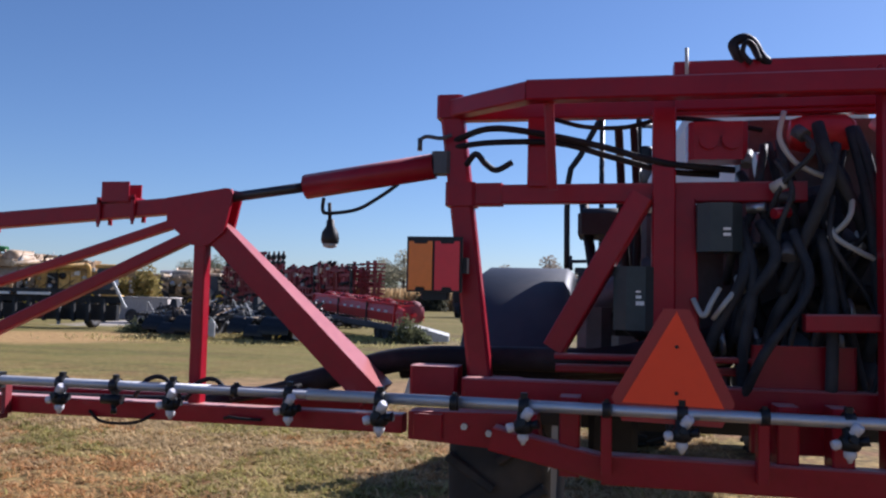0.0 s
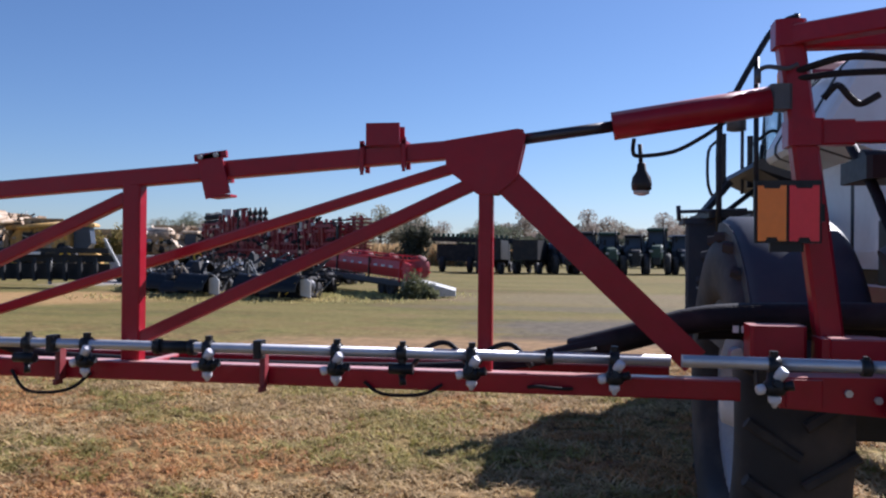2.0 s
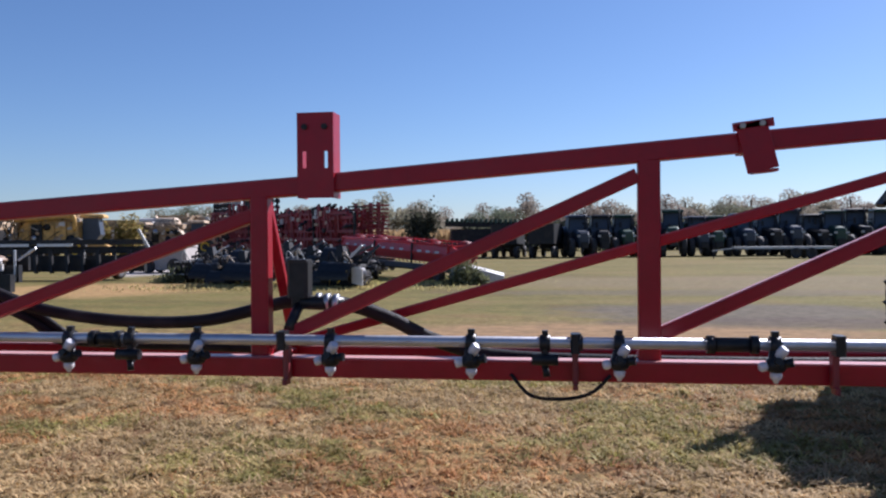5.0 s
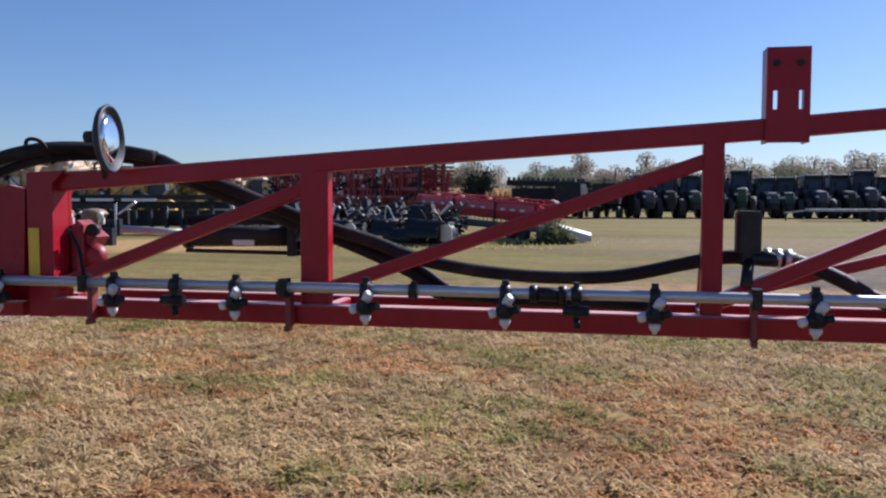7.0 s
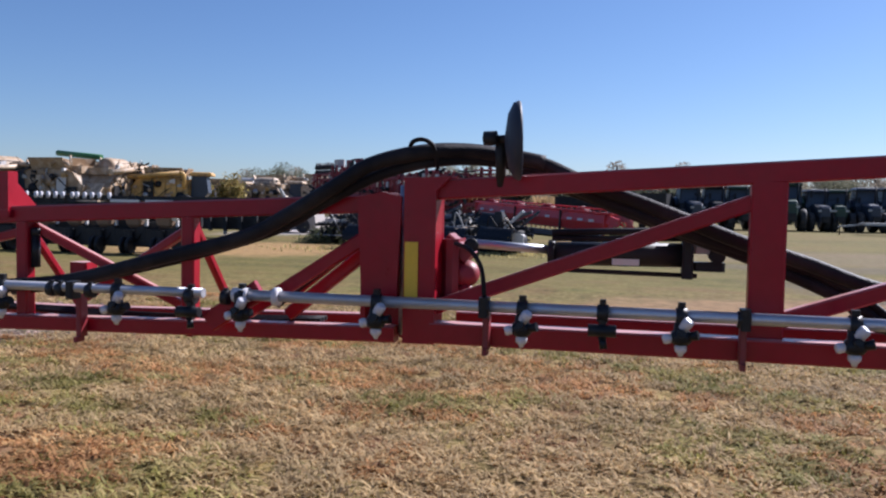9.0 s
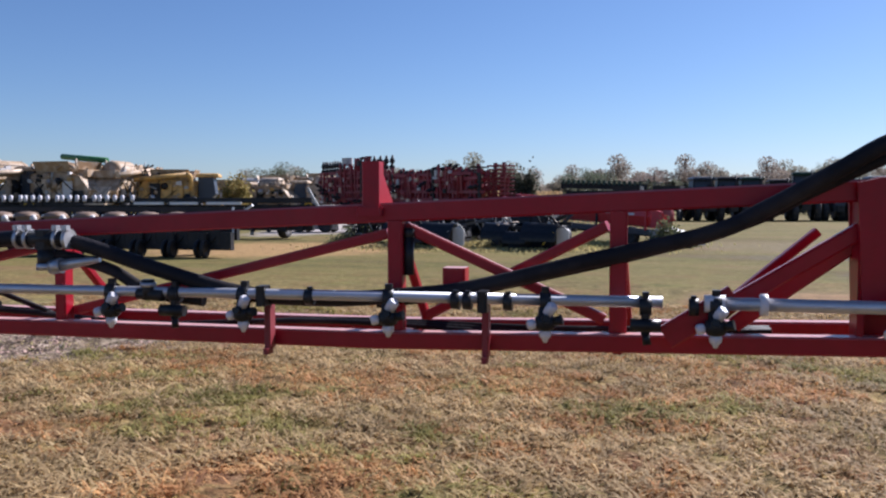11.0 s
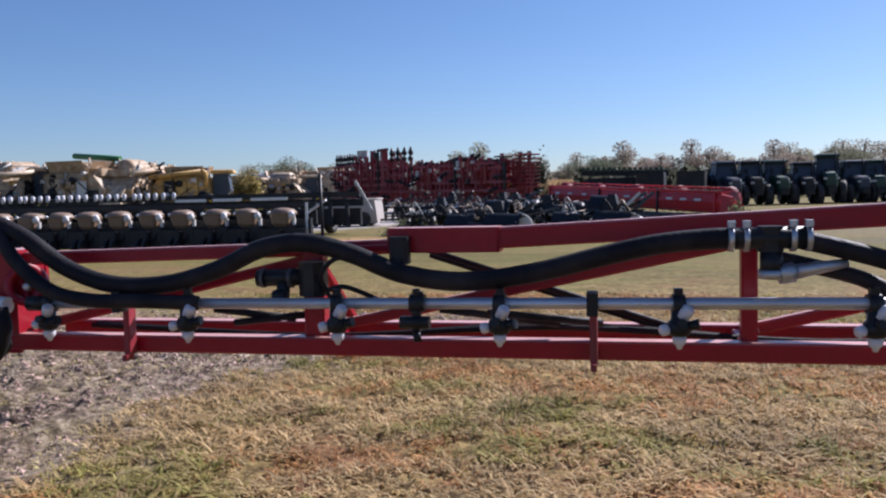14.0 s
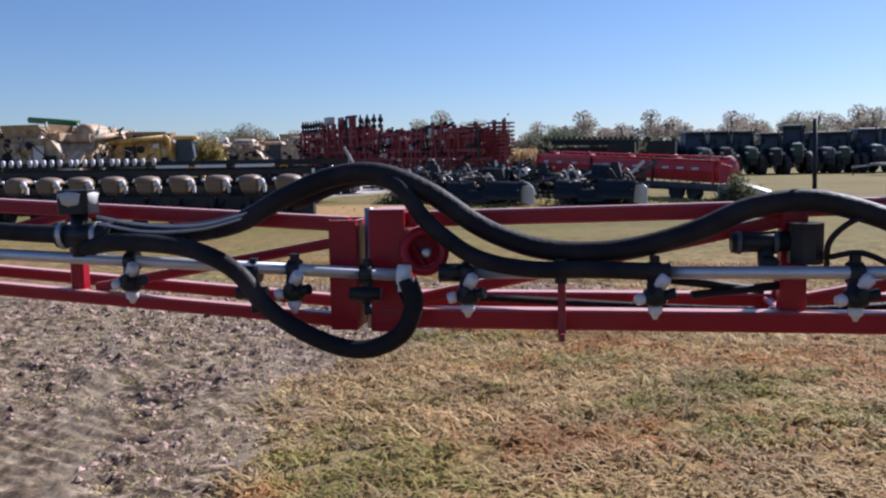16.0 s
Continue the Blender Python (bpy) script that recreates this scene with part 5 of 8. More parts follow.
    for xa, xb, mat, nm in ((0.985, 1.078, AMBER, "amber_reflector"), (1.088, 1.185, RED_LENS, "red_reflector")):
        b = BM()
        m = (xa + xb) / 2
        plate(b, [(xa, 1.632), (m - 0.022, 1.632), (m - 0.016, 1.645), (m + 0.016, 1.645), (m + 0.022, 1.632), (xb, 1.632), (xb, 1.822), (m + 0.03, 1.822), (m + 0.024, 1.812), (m - 0.024, 1.812), (m - 0.03, 1.822), (xa, 1.822)], -0.022, -0.0155)
        part(nm, b, mat, r)
    # slow vehicle emblem
    b = BM()
    plate(b, [(1.760, 1.290), (1.795, 1.213), (2.110, 1.206), (2.150, 1.282), (2.008, 1.582), (1.926, 1.584)], -0.335, -0.329)
    em = P("slow_vehicle_emblem", b, RED_RETRO, "triangular slow vehicle emblem, fluorescent orange with red border")
    b = BM()
    plate(b, [(1.794, 1.274), (2.116, 1.266), (1.967, 1.576)], -0.339, -0.3355)
    part("orange_triangle", b, ORANGE_RETRO, em)
    for z in (1.31, 1.46):
        b = BM()
        rod(b, (1.967, -0.345, z), (1.967, -0.336, z), 0.006, n=8)
        part("rivet", b, DARK, em)
    b = BM()
    block(b, (1.94, -0.328, 1.15), (2.0, -0.25, 1.5), 0.004)
    P("emblem_bracket", b, DARK)
    # centre spray pipe in front of the rack
    Y, Z = -0.33, 1.246
    b = BM()
    rod(b, (0.70, -0.32, Z + 0.004), (4.0, -0.36, Z - 0.01), 0.0195, n=16)
    P("spray_pipe", b, STEEL, "bright stainless spray pipe")
    for x in (0.972, 1.472, 1.985, 2.49, 3.0):
        nozzle(x, s, y=-0.33, z=Z - 0.003)
    for x in (1.235, 1.745, 2.24):
        shared("pipe_clip", CLIP, s, pose(x, -0.335, Z))
        if x < 1.5:
            continue
        b = BM()
        block(b, (x - 0.018, -0.32, 1.03), (x + 0.018, -0.26, Z - 0.01), 0.004)
        P("pipe_hanger", b)
    # big hoses and plumbing between rack and tank
    for pts, rad in (([(0.35, 0.40, 1.19), (0.6, 0.38, 1.26), (0.88, 0.38, 1.335), (1.3, 0.36, 1.355), (1.75, 0.30, 1.37), (2.1, 0.28, 1.45), (2.6, 0.30, 1.47), (3.2, 0.3, 1.46)], 0.052),
                     ([(0.85, 0.45, 1.29), (1.3, 0.45, 1.30), (1.8, 0.42, 1.33), (2.3, 0.40, 1.42), (3.0, 0.4, 1.44)], 0.045),
                     ([(1.55, 0.35, 1.33), (1.9, 0.25, 1.38), (2.2, 0.2, 1.50), (2.45, 0.2, 1.62), (2.7, 0.25, 1.65), (3.1, 0.3, 1.6)], 0.04),
                     ([(2.15, 0.3, 1.9), (2.25, 0.2, 1.75), (2.3, 0.15, 1.55), (2.45, 0.2, 1.35), (2.6, 0.3, 1.25)], 0.032),
                     ([(2.4, 0.3, 2.2), (2.42, 0.15, 2.0), (2.36, 0.12, 1.8), (2.5, 0.15, 1.6), (2.75, 0.2, 1.5)], 0.030),
                     ([(2.55, 0.25, 2.25), (2.6, 0.1, 2.0), (2.52, 0.1, 1.75), (2.62, 0.15, 1.4), (2.6, 0.2, 1.2)], 0.026),
                     ([(1.13, 0.1, 2.235), (1.28, 0.02, 2.265), (1.45, 0.0, 2.245), (1.7, 0.0, 2.19), (1.95, 0.0, 2.12), (2.2, 0.05, 2.1)], 0.013),
                     ([(1.13, 0.1, 2.21), (1.3, 0.04, 2.215), (1.55, 0.02, 2.205), (1.75, 0.02, 2.15), (1.95, 0.05, 2.10), (2.15, 0.1, 2.09)], 0.012),
                     ([(1.52, 0.06, 2.31), (1.65, 0.06, 2.275), (1.8, 0.06, 2.27), (1.95, 0.06, 2.30), (2.1, 0.06, 2.29), (2.3, 0.06, 2.25)], 0.009),
                     ([(1.2, 0.0, 2.12), (1.24, -0.02, 2.16), (1.28, -0.02, 2.12), (1.32, 0.0, 2.10), (1.38, 0.0, 2.13)], 0.012),
                     ([(1.62, 1.1, 2.1), (1.65, 0.9, 1.9), (1.72, 0.7, 1.6), (1.9, 0.5, 1.45)], 0.025),
                     ([(1.78, 0.25, 2.31), (1.79, 0.3, 2.15), (1.80, 0.3, 1.95), (1.82, 0.35, 1.7)], 0.018),
                     ([(1.84, 0.25, 2.31), (1.85, 0.3, 2.15), (1.86, 0.32, 1.95), (1.86, 0.35, 1.7)], 0.016)):
        b = BM()
        tube(b, pts, rad, 10)
        P("plumbing_hose", b, HOSE)
    for pts in ([(2.36, -0.02, 2.3), (2.34, -0.05, 2.2), (2.38, -0.06, 2.12), (2.44, -0.05, 2.08), (2.50, -0.03, 2.06)],
                [(2.5, -0.05, 1.9), (2.52, -0.08, 1.84), (2.6, -0.08, 1.79), (2.72, -0.03, 1.74)],
                [(2.50, -0.05, 1.84), (2.56, -0.08, 1.91), (2.58, -0.05, 1.99)],
                [(2.05, 0.0, 1.62), (2.08, -0.05, 1.56), (2.11, -0.04, 1.61), (2.14, -0.02, 1.66)],
                [(2.12, 0.0, 1.55), (2.15, -0.05, 1.6), (2.19, -0.03, 1.65)]):
        b = BM()
        tube(b, pts, 0.010, 7)
        P("braided_line", b, GREY)
    rng = random.Random(4)
    for k in range(26):
        x, z = 2.12 + rng.random() * 1.2, 1.25 + rng.random() * 1.0
        y = 0.15 + rng.random() * 0.25
        b = BM()
        if k % 3:
            lathe(b, [(0.03, -0.06), (0.05 + rng.random() * 0.03, -0.05), (0.055 + rng.random() * 0.03, 0.05), (0.03, 0.06)], (x, y, z), (rng.uniform(-1, 1), rng.uniform(-1, 0.2), rng.uniform(-1, 1)), 14)
        else:
            block(b, (x - 0.07, y - 0.06, z - 0.06), (x + 0.07, y + 0.06, z + 0.07), 0.015)
        P("pump_fitting", b, PUMP)
    for x, z in ((2.17, 1.46), (2.235, 1.46), (2.29, 1.47), (2.58, 1.48), (2.62, 1.58), (2.0, 1.52), (2.03, 1.44), (2.30, 2.13)):
        b = BM()
        rod(b, (x - 0.009, 0.16, z), (x + 0.009, 0.16, z + 0.002), 0.055, n=18)
        P("band_clamp", b, GALV)
    b = BM()
    block(b, (2.26, 0.30, 1.19), (4.2, 0.5, 2.34), 0.03)
    block(b, (1.98, 0.32, 1.42), (2.3, 0.5, 2.0), 0.04)
    P("pump_housing", b, PUMP)
    rh = random.Random(41)
    for k in range(46):
        x, z = rh.uniform(2.20, 2.95), rh.uniform(1.75, 2.28)
        y = rh.uniform(-0.06, 0.22)
        drop = rh.uniform(0.3, 0.85)
        q = rh.uniform(-0.22, 0.22)
        b = BM()
        tube(b, [(x, y, z), (x + rh.uniform(-0.05, 0.05), y - 0.06, z - drop * 0.3), (x + q * 0.6, y - rh.uniform(0.0, 0.08), z - drop * 0.65), (x + q, y + 0.05, max(1.22, z - drop))], rh.choice((0.010, 0.013, 0.017, 0.022)), 8, 5)
        P("plumbing_hose", b, HAZED_HOSE)
    for k in range(22):
        x, y, z = rh.uniform(2.22, 2.9), rh.uniform(-0.04, 0.14), rh.uniform(1.45, 2.3)
        b = BM()
        rod(b, (x, y, z), (x + rh.uniform(-0.06, 0.06), y - 0.03, z + rh.uniform(-0.06, 0.06)), rh.uniform(0.012, 0.03), n=8)
        P("hose_coupling", b, (GALV, PUMP, GREY, PUMP, RED, PUMP)[k % 6])
    b = BM()
    block(b, (2.03, -0.02, 2.13), (2.24, 0.12, 2.27), 0.02)
    rod(b, (2.10, -0.04, 2.20), (2.10, 0.0, 2.20), 0.035)
    rod(b, (2.18, -0.04, 2.20), (2.18, 0.0, 2.20), 0.035)
    P("manifold_cover", b, RED)
    b = BM()
    lathe(b, [(0.02, -0.12), (0.055, -0.11), (0.07, -0.06), (0.07, 0.08), (0.05, 0.11), (0.02, 0.115)], (2.52, 0.12, 2.245), (1, 0, 0), 18)
    P("agitator_cover", b, BRIGHT_RED, "glossy red agitator drum")
    b = BM()
    block(b, (1.765, -0.03, 1.50), (1.925, 0.12, 1.735), 0.05)
    cb = P("control_box", b, BOXGREEN, "dark teal control box with white labels")
    for z0, z1, x1 in ((1.592, 1.607, 1.875), (1.617, 1.628, 1.865), (1.638, 1.646, 1.862)):
        b = BM()
        block(b, (1.845, -0.036, z0), (x1, -0.0305, z1), 0.0)
        part("label_bar", b, WHITE, cb)
    b = BM()
    block(b, (2.06, -0.08, 1.79), (2.215, 0.05, 1.965), 0.045)
    cb = P("control_box", b, BOXGREEN, "dark teal control box with white labels")
    for z0, z1 in ((1.845, 1.856), (1.866, 1.875)):
        b = BM()
        block(b, (2.145, -0.086, z0), (2.17, -0.0805, z1), 0.0)
        part("label_bar", b, WHITE, cb)
    b = BM()
    b = BM()
    block(b, (1.62, 0.3, 1.40), (1.76, 0.5, 1.58), 0.04)
    rod(b, (1.62, 0.62, 1.55), (1.95, 0.6, 1.75), 0.07)
    P("pump", b, PUMP)
    b = BM()
    block(b, (1.75, 4.0, 0.9), (2.2, 4.9, 1.93), 0.08)
    block(b, (2.0, 5.1, 0.8), (2.5, 5.9, 1.95), 0.06)
    P("engine_block", b, PUMP)
    for k, (x, z, q) in enumerate(((2.235, 1.345, 0.02), (2.265, 1.352, 0.03), (2.30, 1.36, 0.02))):
        b = BM()
        block(b, (x, 0.10, z - 0.03), (x + q, 0.112, z + 0.03), 0.004)
        P("hose_tag", b, YELLOW if k == 1 else GREY)
    for x in (0.968, 1.0, 1.032):
        b = BM()
        block(b, (x, 0.335, 1.285), (x + 0.022, 0.340, 1.312), 0.0)
        P("lettering_bar", b, WHITE)
    # loop of hose on top of the rack
    b = BM()
    tube(b, [(2.24, 0.1, 2.50), (2.21, 0.08, 2.55), (2.20, 0.08, 2.585), (2.235, 0.08, 2.605), (2.27, 0.08, 2.585), (2.30, 0.08, 2.53), (2.345, 0.1, 2.50)], 0.02, 9)
    tube(b, [(2.26, 0.05, 2.50), (2.23, 0.05, 2.54), (2.24, 0.05, 2.58), (2.265, 0.05, 2.57), (2.29, 0.05, 2.51)], 0.010, 8)
    P("plumbing_hose", b, HOSE)
    b = BM()
    rod(b, (2.03, 0.06, 2.43), (2.028, 0.06, 2.57), 0.007)
    rod(b, (2.01, 0.055, 2.43), (2.06, 0.055, 2.43), 0.012)
    P("valve_stem", b, GREY)
    # tank
    b = BM()
    half = [(2.40, 1.50), (2.36, 1.62), (2.36, 2.30), (2.05, 2.41), (2.02, 2.45), (2.025, 2.52), (2.28, 2.98), (2.36, 3.06), (2.50, 3.10)]
    ring = half + [(5.54 - x, z) for x, z in reversed(half)]
    mid = (2.77, 2.3)
    loft(b, [[(mid[0] + (x - mid[0]) * q, y, mid[1] + (z - mid[1]) * q) for x, z in ring] for y, q in ((3.02, 0.94), (3.05, 0.985), (3.12, 1.0), (4.75, 1.0), (4.82, 0.985), (4.85, 0.94))], False)
    t = P("product_tank", b, POLY, "white translucent plastic tank")
    for y in (3.5, 4.4):
        b = BM()
        loft(b, [[(mid[0] + (x - mid[0]) * 1.012, yy, mid[1] + (z - mid[1]) * 1.012) for x, z in ring] for yy in (y - 0.03, y + 0.03)], False)
        part("tank_strap", b, DARK, t)
    b = BM()
    lathe(b, [(0.02, 2.6), (0.15, 2.62), (0.17, 3.0), (0.17, 3.78), (0.15, 3.88), (0.02, 3.9)], (3.95, 5.2, 0), n=16)
    P("exhaust_stack", b, GREY, "dull grey exhaust stack")
    b = BM()
    block(b, (1.98, 0.6, 1.2), (2.12, 6.8, 1.42), 0.02)
    block(b, (3.5, 0.6, 1.2), (3.64, 6.8, 1.42), 0.02)
    P("chassis_rail", b)
    b = BM()
    block(b, (1.75, 0.75, 1.45), (2.0, 1.15, 1.75), 0.03)
    rod(b, (1.62, 0.95, 2.0), (1.85, 0.95, 2.0), 0.06)
    block(b, (1.60, 0.8, 1.92), (2.1, 1.2, 2.02), 0.02)
    P("bracketry", b, DARK)
    b = BM()
    block(b, (1.86, 0.64, 1.44), (2.7, 1.2, 1.99), 0.05)
    P("pump_box", b, PUMP)
    b = BM()
    tube(b, [(1.84, 0.6, 1.95), (1.83, 0.55, 1.8), (1.9, 0.55, 1.62), (2.05, 0.58, 1.55)], 0.03, 9)
    P("plumbing_hose", b, HOSE)
    # wheels, fenders
    for x in (1.27, 4.3):
        wheel(s, x, 1.35, 0.86, 0.46, 0.49)
        wheel(s, x + (0.895 if x < 2 else -0.84), 6.75, 0.86, 0.44, 0.56)
    for x, y0 in ((1.33, 1.35), (4.3, 1.35)):
        b = BM()
        rings = []
        for k in range(13):
            a = math.radians(14 + 84 * k / 12)
            ring = []
            for dx, dr in ((-0.245, -0.07), (-0.235, -0.01), (-0.20, 0.015), (0.20, 0.015), (0.235, -0.01), (0.245, -0.07), (0.235, -0.07), (0.2, 0.0), (-0.2, 0.0), (-0.235, -0.07)):
                rr = 0.915 + dr
                ring.append((x + dx, y0 - rr * math.cos(a), 0.85 + rr * math.sin(a)))
            rings.append(ring)
        loft(b, rings, True)
        P("fender", b, FENDER, "dark smooth plastic fender")
        b = BM()
        arc = [(y0 - 0.90 * math.cos(math.radians(q)), 0.85 + 0.90 * math.sin(math.radians(q))) for q in range(14, 95, 8)] + [(y0 + 0.46, 1.13), (y0 - 0.80, 1.09)]
        loft(b, [[(x - d, y, z) for y, z in arc] for d in (0.243, 0.230)], False)
        P("fender_skirt", b, FENDER)
    b = BM()
    block(b, (1.43, 5.52, 0.62), (1.95, 5.60, 1.93), 0.03)
    block(b, (1.40, 5.50, 1.90), (2.0, 5.9, 1.96), 0.02)
    rod(b, (1.36, 5.5, 1.93), (1.35, 5.5, 2.08), 0.022, n=8)
    rod(b, (1.35, 5.5, 2.02), (2.0, 5.5, 2.04), 0.018, n=8)
    P("front_fender", b, FENDER)
    b = BM()
    block(b, (1.53, 5.512, 1.262), (1.86, 5.5195, 1.285), 0.0)
    P("light_strip", b, GREY)
    for x in (1.65, 4.0):
        b = BM()
        block(b, (x, 1.25, 0.7), (x + 0.25, 1.45, 1.3), 0.03)
        P("axle_leg", b, DARK)
        b = BM()
        block(b, (x + 0.4, 6.3, 0.7), (x + 0.65, 6.5, 1.3), 0.03)
        P("axle_leg", b, DARK)
    b = BM()
    block(b, (1.5, 1.28, 0.95), (4.2, 1.42, 1.15), 0.02)
    P("axle", b, DARK)
    # engine side and deck
    b = BM()
    block(b, (2.5, 4.9, 1.35), (3.7, 5.75, 2.4), 0.10)
    P("engine_hood", b, PUMP)
    b = BM()
    block(b, (1.70, 3.7, 1.60), (2.12, 5.6, 1.72), 0.02)
    block(b, (1.60, 5.2, 1.95), (2.2, 6.6, 2.02), 0.02)
    P("side_deck", b, DARK)
    b = BM()
    tube(b, [(1.965, 3.5, 2.7), (1.965, 3.5, 3.32), (1.955, 3.5, 3.36), (1.81, 3.5, 3.285), (1.68, 3.5, 3.08), (1.51, 3.5, 2.76), (1.42, 3.5, 2.55), (1.42, 3.5, 1.7)], 0.024, 8, 3)
    rod(b, (1.682, 3.5, 3.08), (1.682, 3.5, 1.65), 0.020)
    tube(b, [(1.965, 3.5, 3.0), (2.1, 3.8, 3.05), (2.35, 4.6, 3.1), (2.4, 5.4, 3.1)], 0.022, 8, 3)
    rod(b, (1.965, 3.5, 1.7), (1.965, 3.5, 2.75), 0.022)
    P("handrail", b, PLASTIC)
    b = BM()
    lathe(b, [(0.06, 0.0), (0.108, 0.01), (0.108, 0.2), (0.09, 0.21)], (2.145, 6.9, 3.01), n=20)
    rod(b, (2.22, 6.95, 2.3), (2.22, 6.95, 3.05), 0.02)
    st = P("air_cleaner", b, PUMP, "grey air cleaner with a black cap")
    b = BM()
    lathe(b, [(0.10, 0), (0.115, 0.02), (0.115, 0.2), (0.105, 0.25), (0.02, 0.27)], (2.145, 6.9, 3.2), n=20)
    part("cleaner_cap", b, PLASTIC, st)
    b = BM()
    block(b, (1.93, 6.84, 2.33), (2.03, 6.9, 2.98), 0.02)
    block(b, (2.26, 6.84, 2.36), (2.32, 6.9, 2.95), 0.015)
    tube(b, [(1.93, 6.9, 2.9), (1.84, 6.9, 2.78), (1.84, 6.9, 2.4), (1.93, 6.9, 2.2)], 0.018, 8, 3)
    tube(b, [(2.42, 6.85, 2.85), (2.39, 6.85, 2.5), (2.40, 6.85, 2.3), (2.47, 6.85, 2.22), (2.60, 6.85, 2.22)], 0.025, 8, 3)
    tube(b, [(2.32, 6.9, 2.85), (2.5, 6.9, 3.0), (2.6, 6.9, 3.0)], 0.02, 8, 3)
    P("mirror_arm", b, PLASTIC)
    b = BM()
    beam(b, (1.62, 6.7, 1.9), (2.05, 6.8, 2.42), 0.16, 0.06)
    beam(b, (1.9, 6.7, 2.0), (2.35, 6.8, 2.35), 0.05, 0.05)
    P("ladder", b, DARK)
    # cab
    x0, x1, y0, y1 = 2.60, 3.95, 6.1, 7.7
    b = BM()
    block(b, (x0 - 0.05, y0 - 0.10, 1.55), (x1 + 0.1, y1, 2.40), 0.06)
    P("cab_base", b, DARK)
    b = BM()
    loft(b, [[(2.14, y, 2.50), (2.5, y, 2.32 + d), (x1 + 0.2, y, 2.40), (x1 + 0.2, y, 2.62), (2.52, y, 2.66 - d), (2.2, y, 2.58)] for y, d in ((y0 - 0.2, 0.05), (y0 - 0.12, 0.0), (y1 + 0.1, 0.0))], False)
    P("cab_platform", b, DARK, "dark moulded platform round the cab floor")
    b = BM()
    block(b, (x0 - 0.18, y0 + 0.2, 1.75), (x0 + 0.01, y0 + 0.7, 2.05), 0.03)
    P("battery_box", b, DARK)
    b = BM()
    rings = []
    for z, g in ((3.44, -0.22), (3.49, -0.18), (3.57, -0.22), (3.65, -0.31), (3.71, -0.46), (3.74, -0.60)):
        rings.append([(x0 - g, y0 - g, z), (x1 + g, y0 - g, z), (x1 + g, y1 + g, z), (x0 - g, y1 + g, z)])
    loft(b, rings, False)
    P("cab_roof", b, RED_DULL)
    for x, y in ((x0, y0), (x1, y0), (x0, y1), (x1, y1), (x0, 6.9)):
        b = BM()
        beam(b, (x, y, 2.6), (x + (0.05 if x < 3 else -0.05), y, 3.5), 0.07, 0.07, (0, 1, 0))
        P("cab_pillar", b, PLASTIC)
    for lo, hi in (((x0 + 0.01, y0 + 0.04, 2.63), (x0 + 0.02, 6.86, 3.46)), ((x0 + 0.01, 6.94, 2.63), (x0 + 0.02, y1 - 0.04, 3.46)), ((x0 + 0.06, y0, 2.63), (x1 - 0.06, y0 + 0.01, 3.46)), ((x1 - 0.02, y0 + 0.04, 2.63), (x1 - 0.01, y1 - 0.04, 3.46)), ((x0 + 0.06, y1 - 0.01, 2.63), (x1 - 0.06, y1, 3.46))):
        b = BM()
        block(b, lo, hi, 0.0)
        P("window_pane", b, GLASS)
    b = BM()
    block(b, (2.9, 6.5, 2.64), (3.45, 6.6, 3.3), 0.06)
    block(b, (2.9, 6.5, 2.64), (3.45, 7.05, 2.85), 0.06)
    P("cab_seat", b, DARK)
    b = BM()
    lathe(b, [(0.06, -0.10), (0.06, 0.0), (0.03, 0.01)], (2.70, 7.04, 3.60), n=18)
    rod(b, (2.70, 7.04, 3.30), (2.70, 7.04, 3.52), 0.035)
    rod(b, (2.69, 7.04, 3.32), (2.95, 7.0, 3.46), 0.025)
    bc = P("beacon", b, PLASTIC, "amber warning beacon")
    b = BM()
    lathe(b, [(0.075, 0.0), (0.085, 0.02), (0.085, 0.12), (0.06, 0.17), (0.01, 0.18)], (2.70, 7.04, 3.565), n=18)
    part("lens", b, BEACON, bc)
    return s


sprayer()


# ---- the yard behind: parked implements, tractors, trees ----
def ring_wheel(b, at, r, w, axis=(1, 0, 0)):
    lathe(b, [(r * 0.5, -w * 0.3), (r * 0.55, -w * 0.5), (r * 0.9, -w * 0.5), (r, -w * 0.3), (r, w * 0.3), (r * 0.9, w * 0.5), (r * 0.55, w * 0.5), (r * 0.5, w * 0.3)], at, axis, 20)


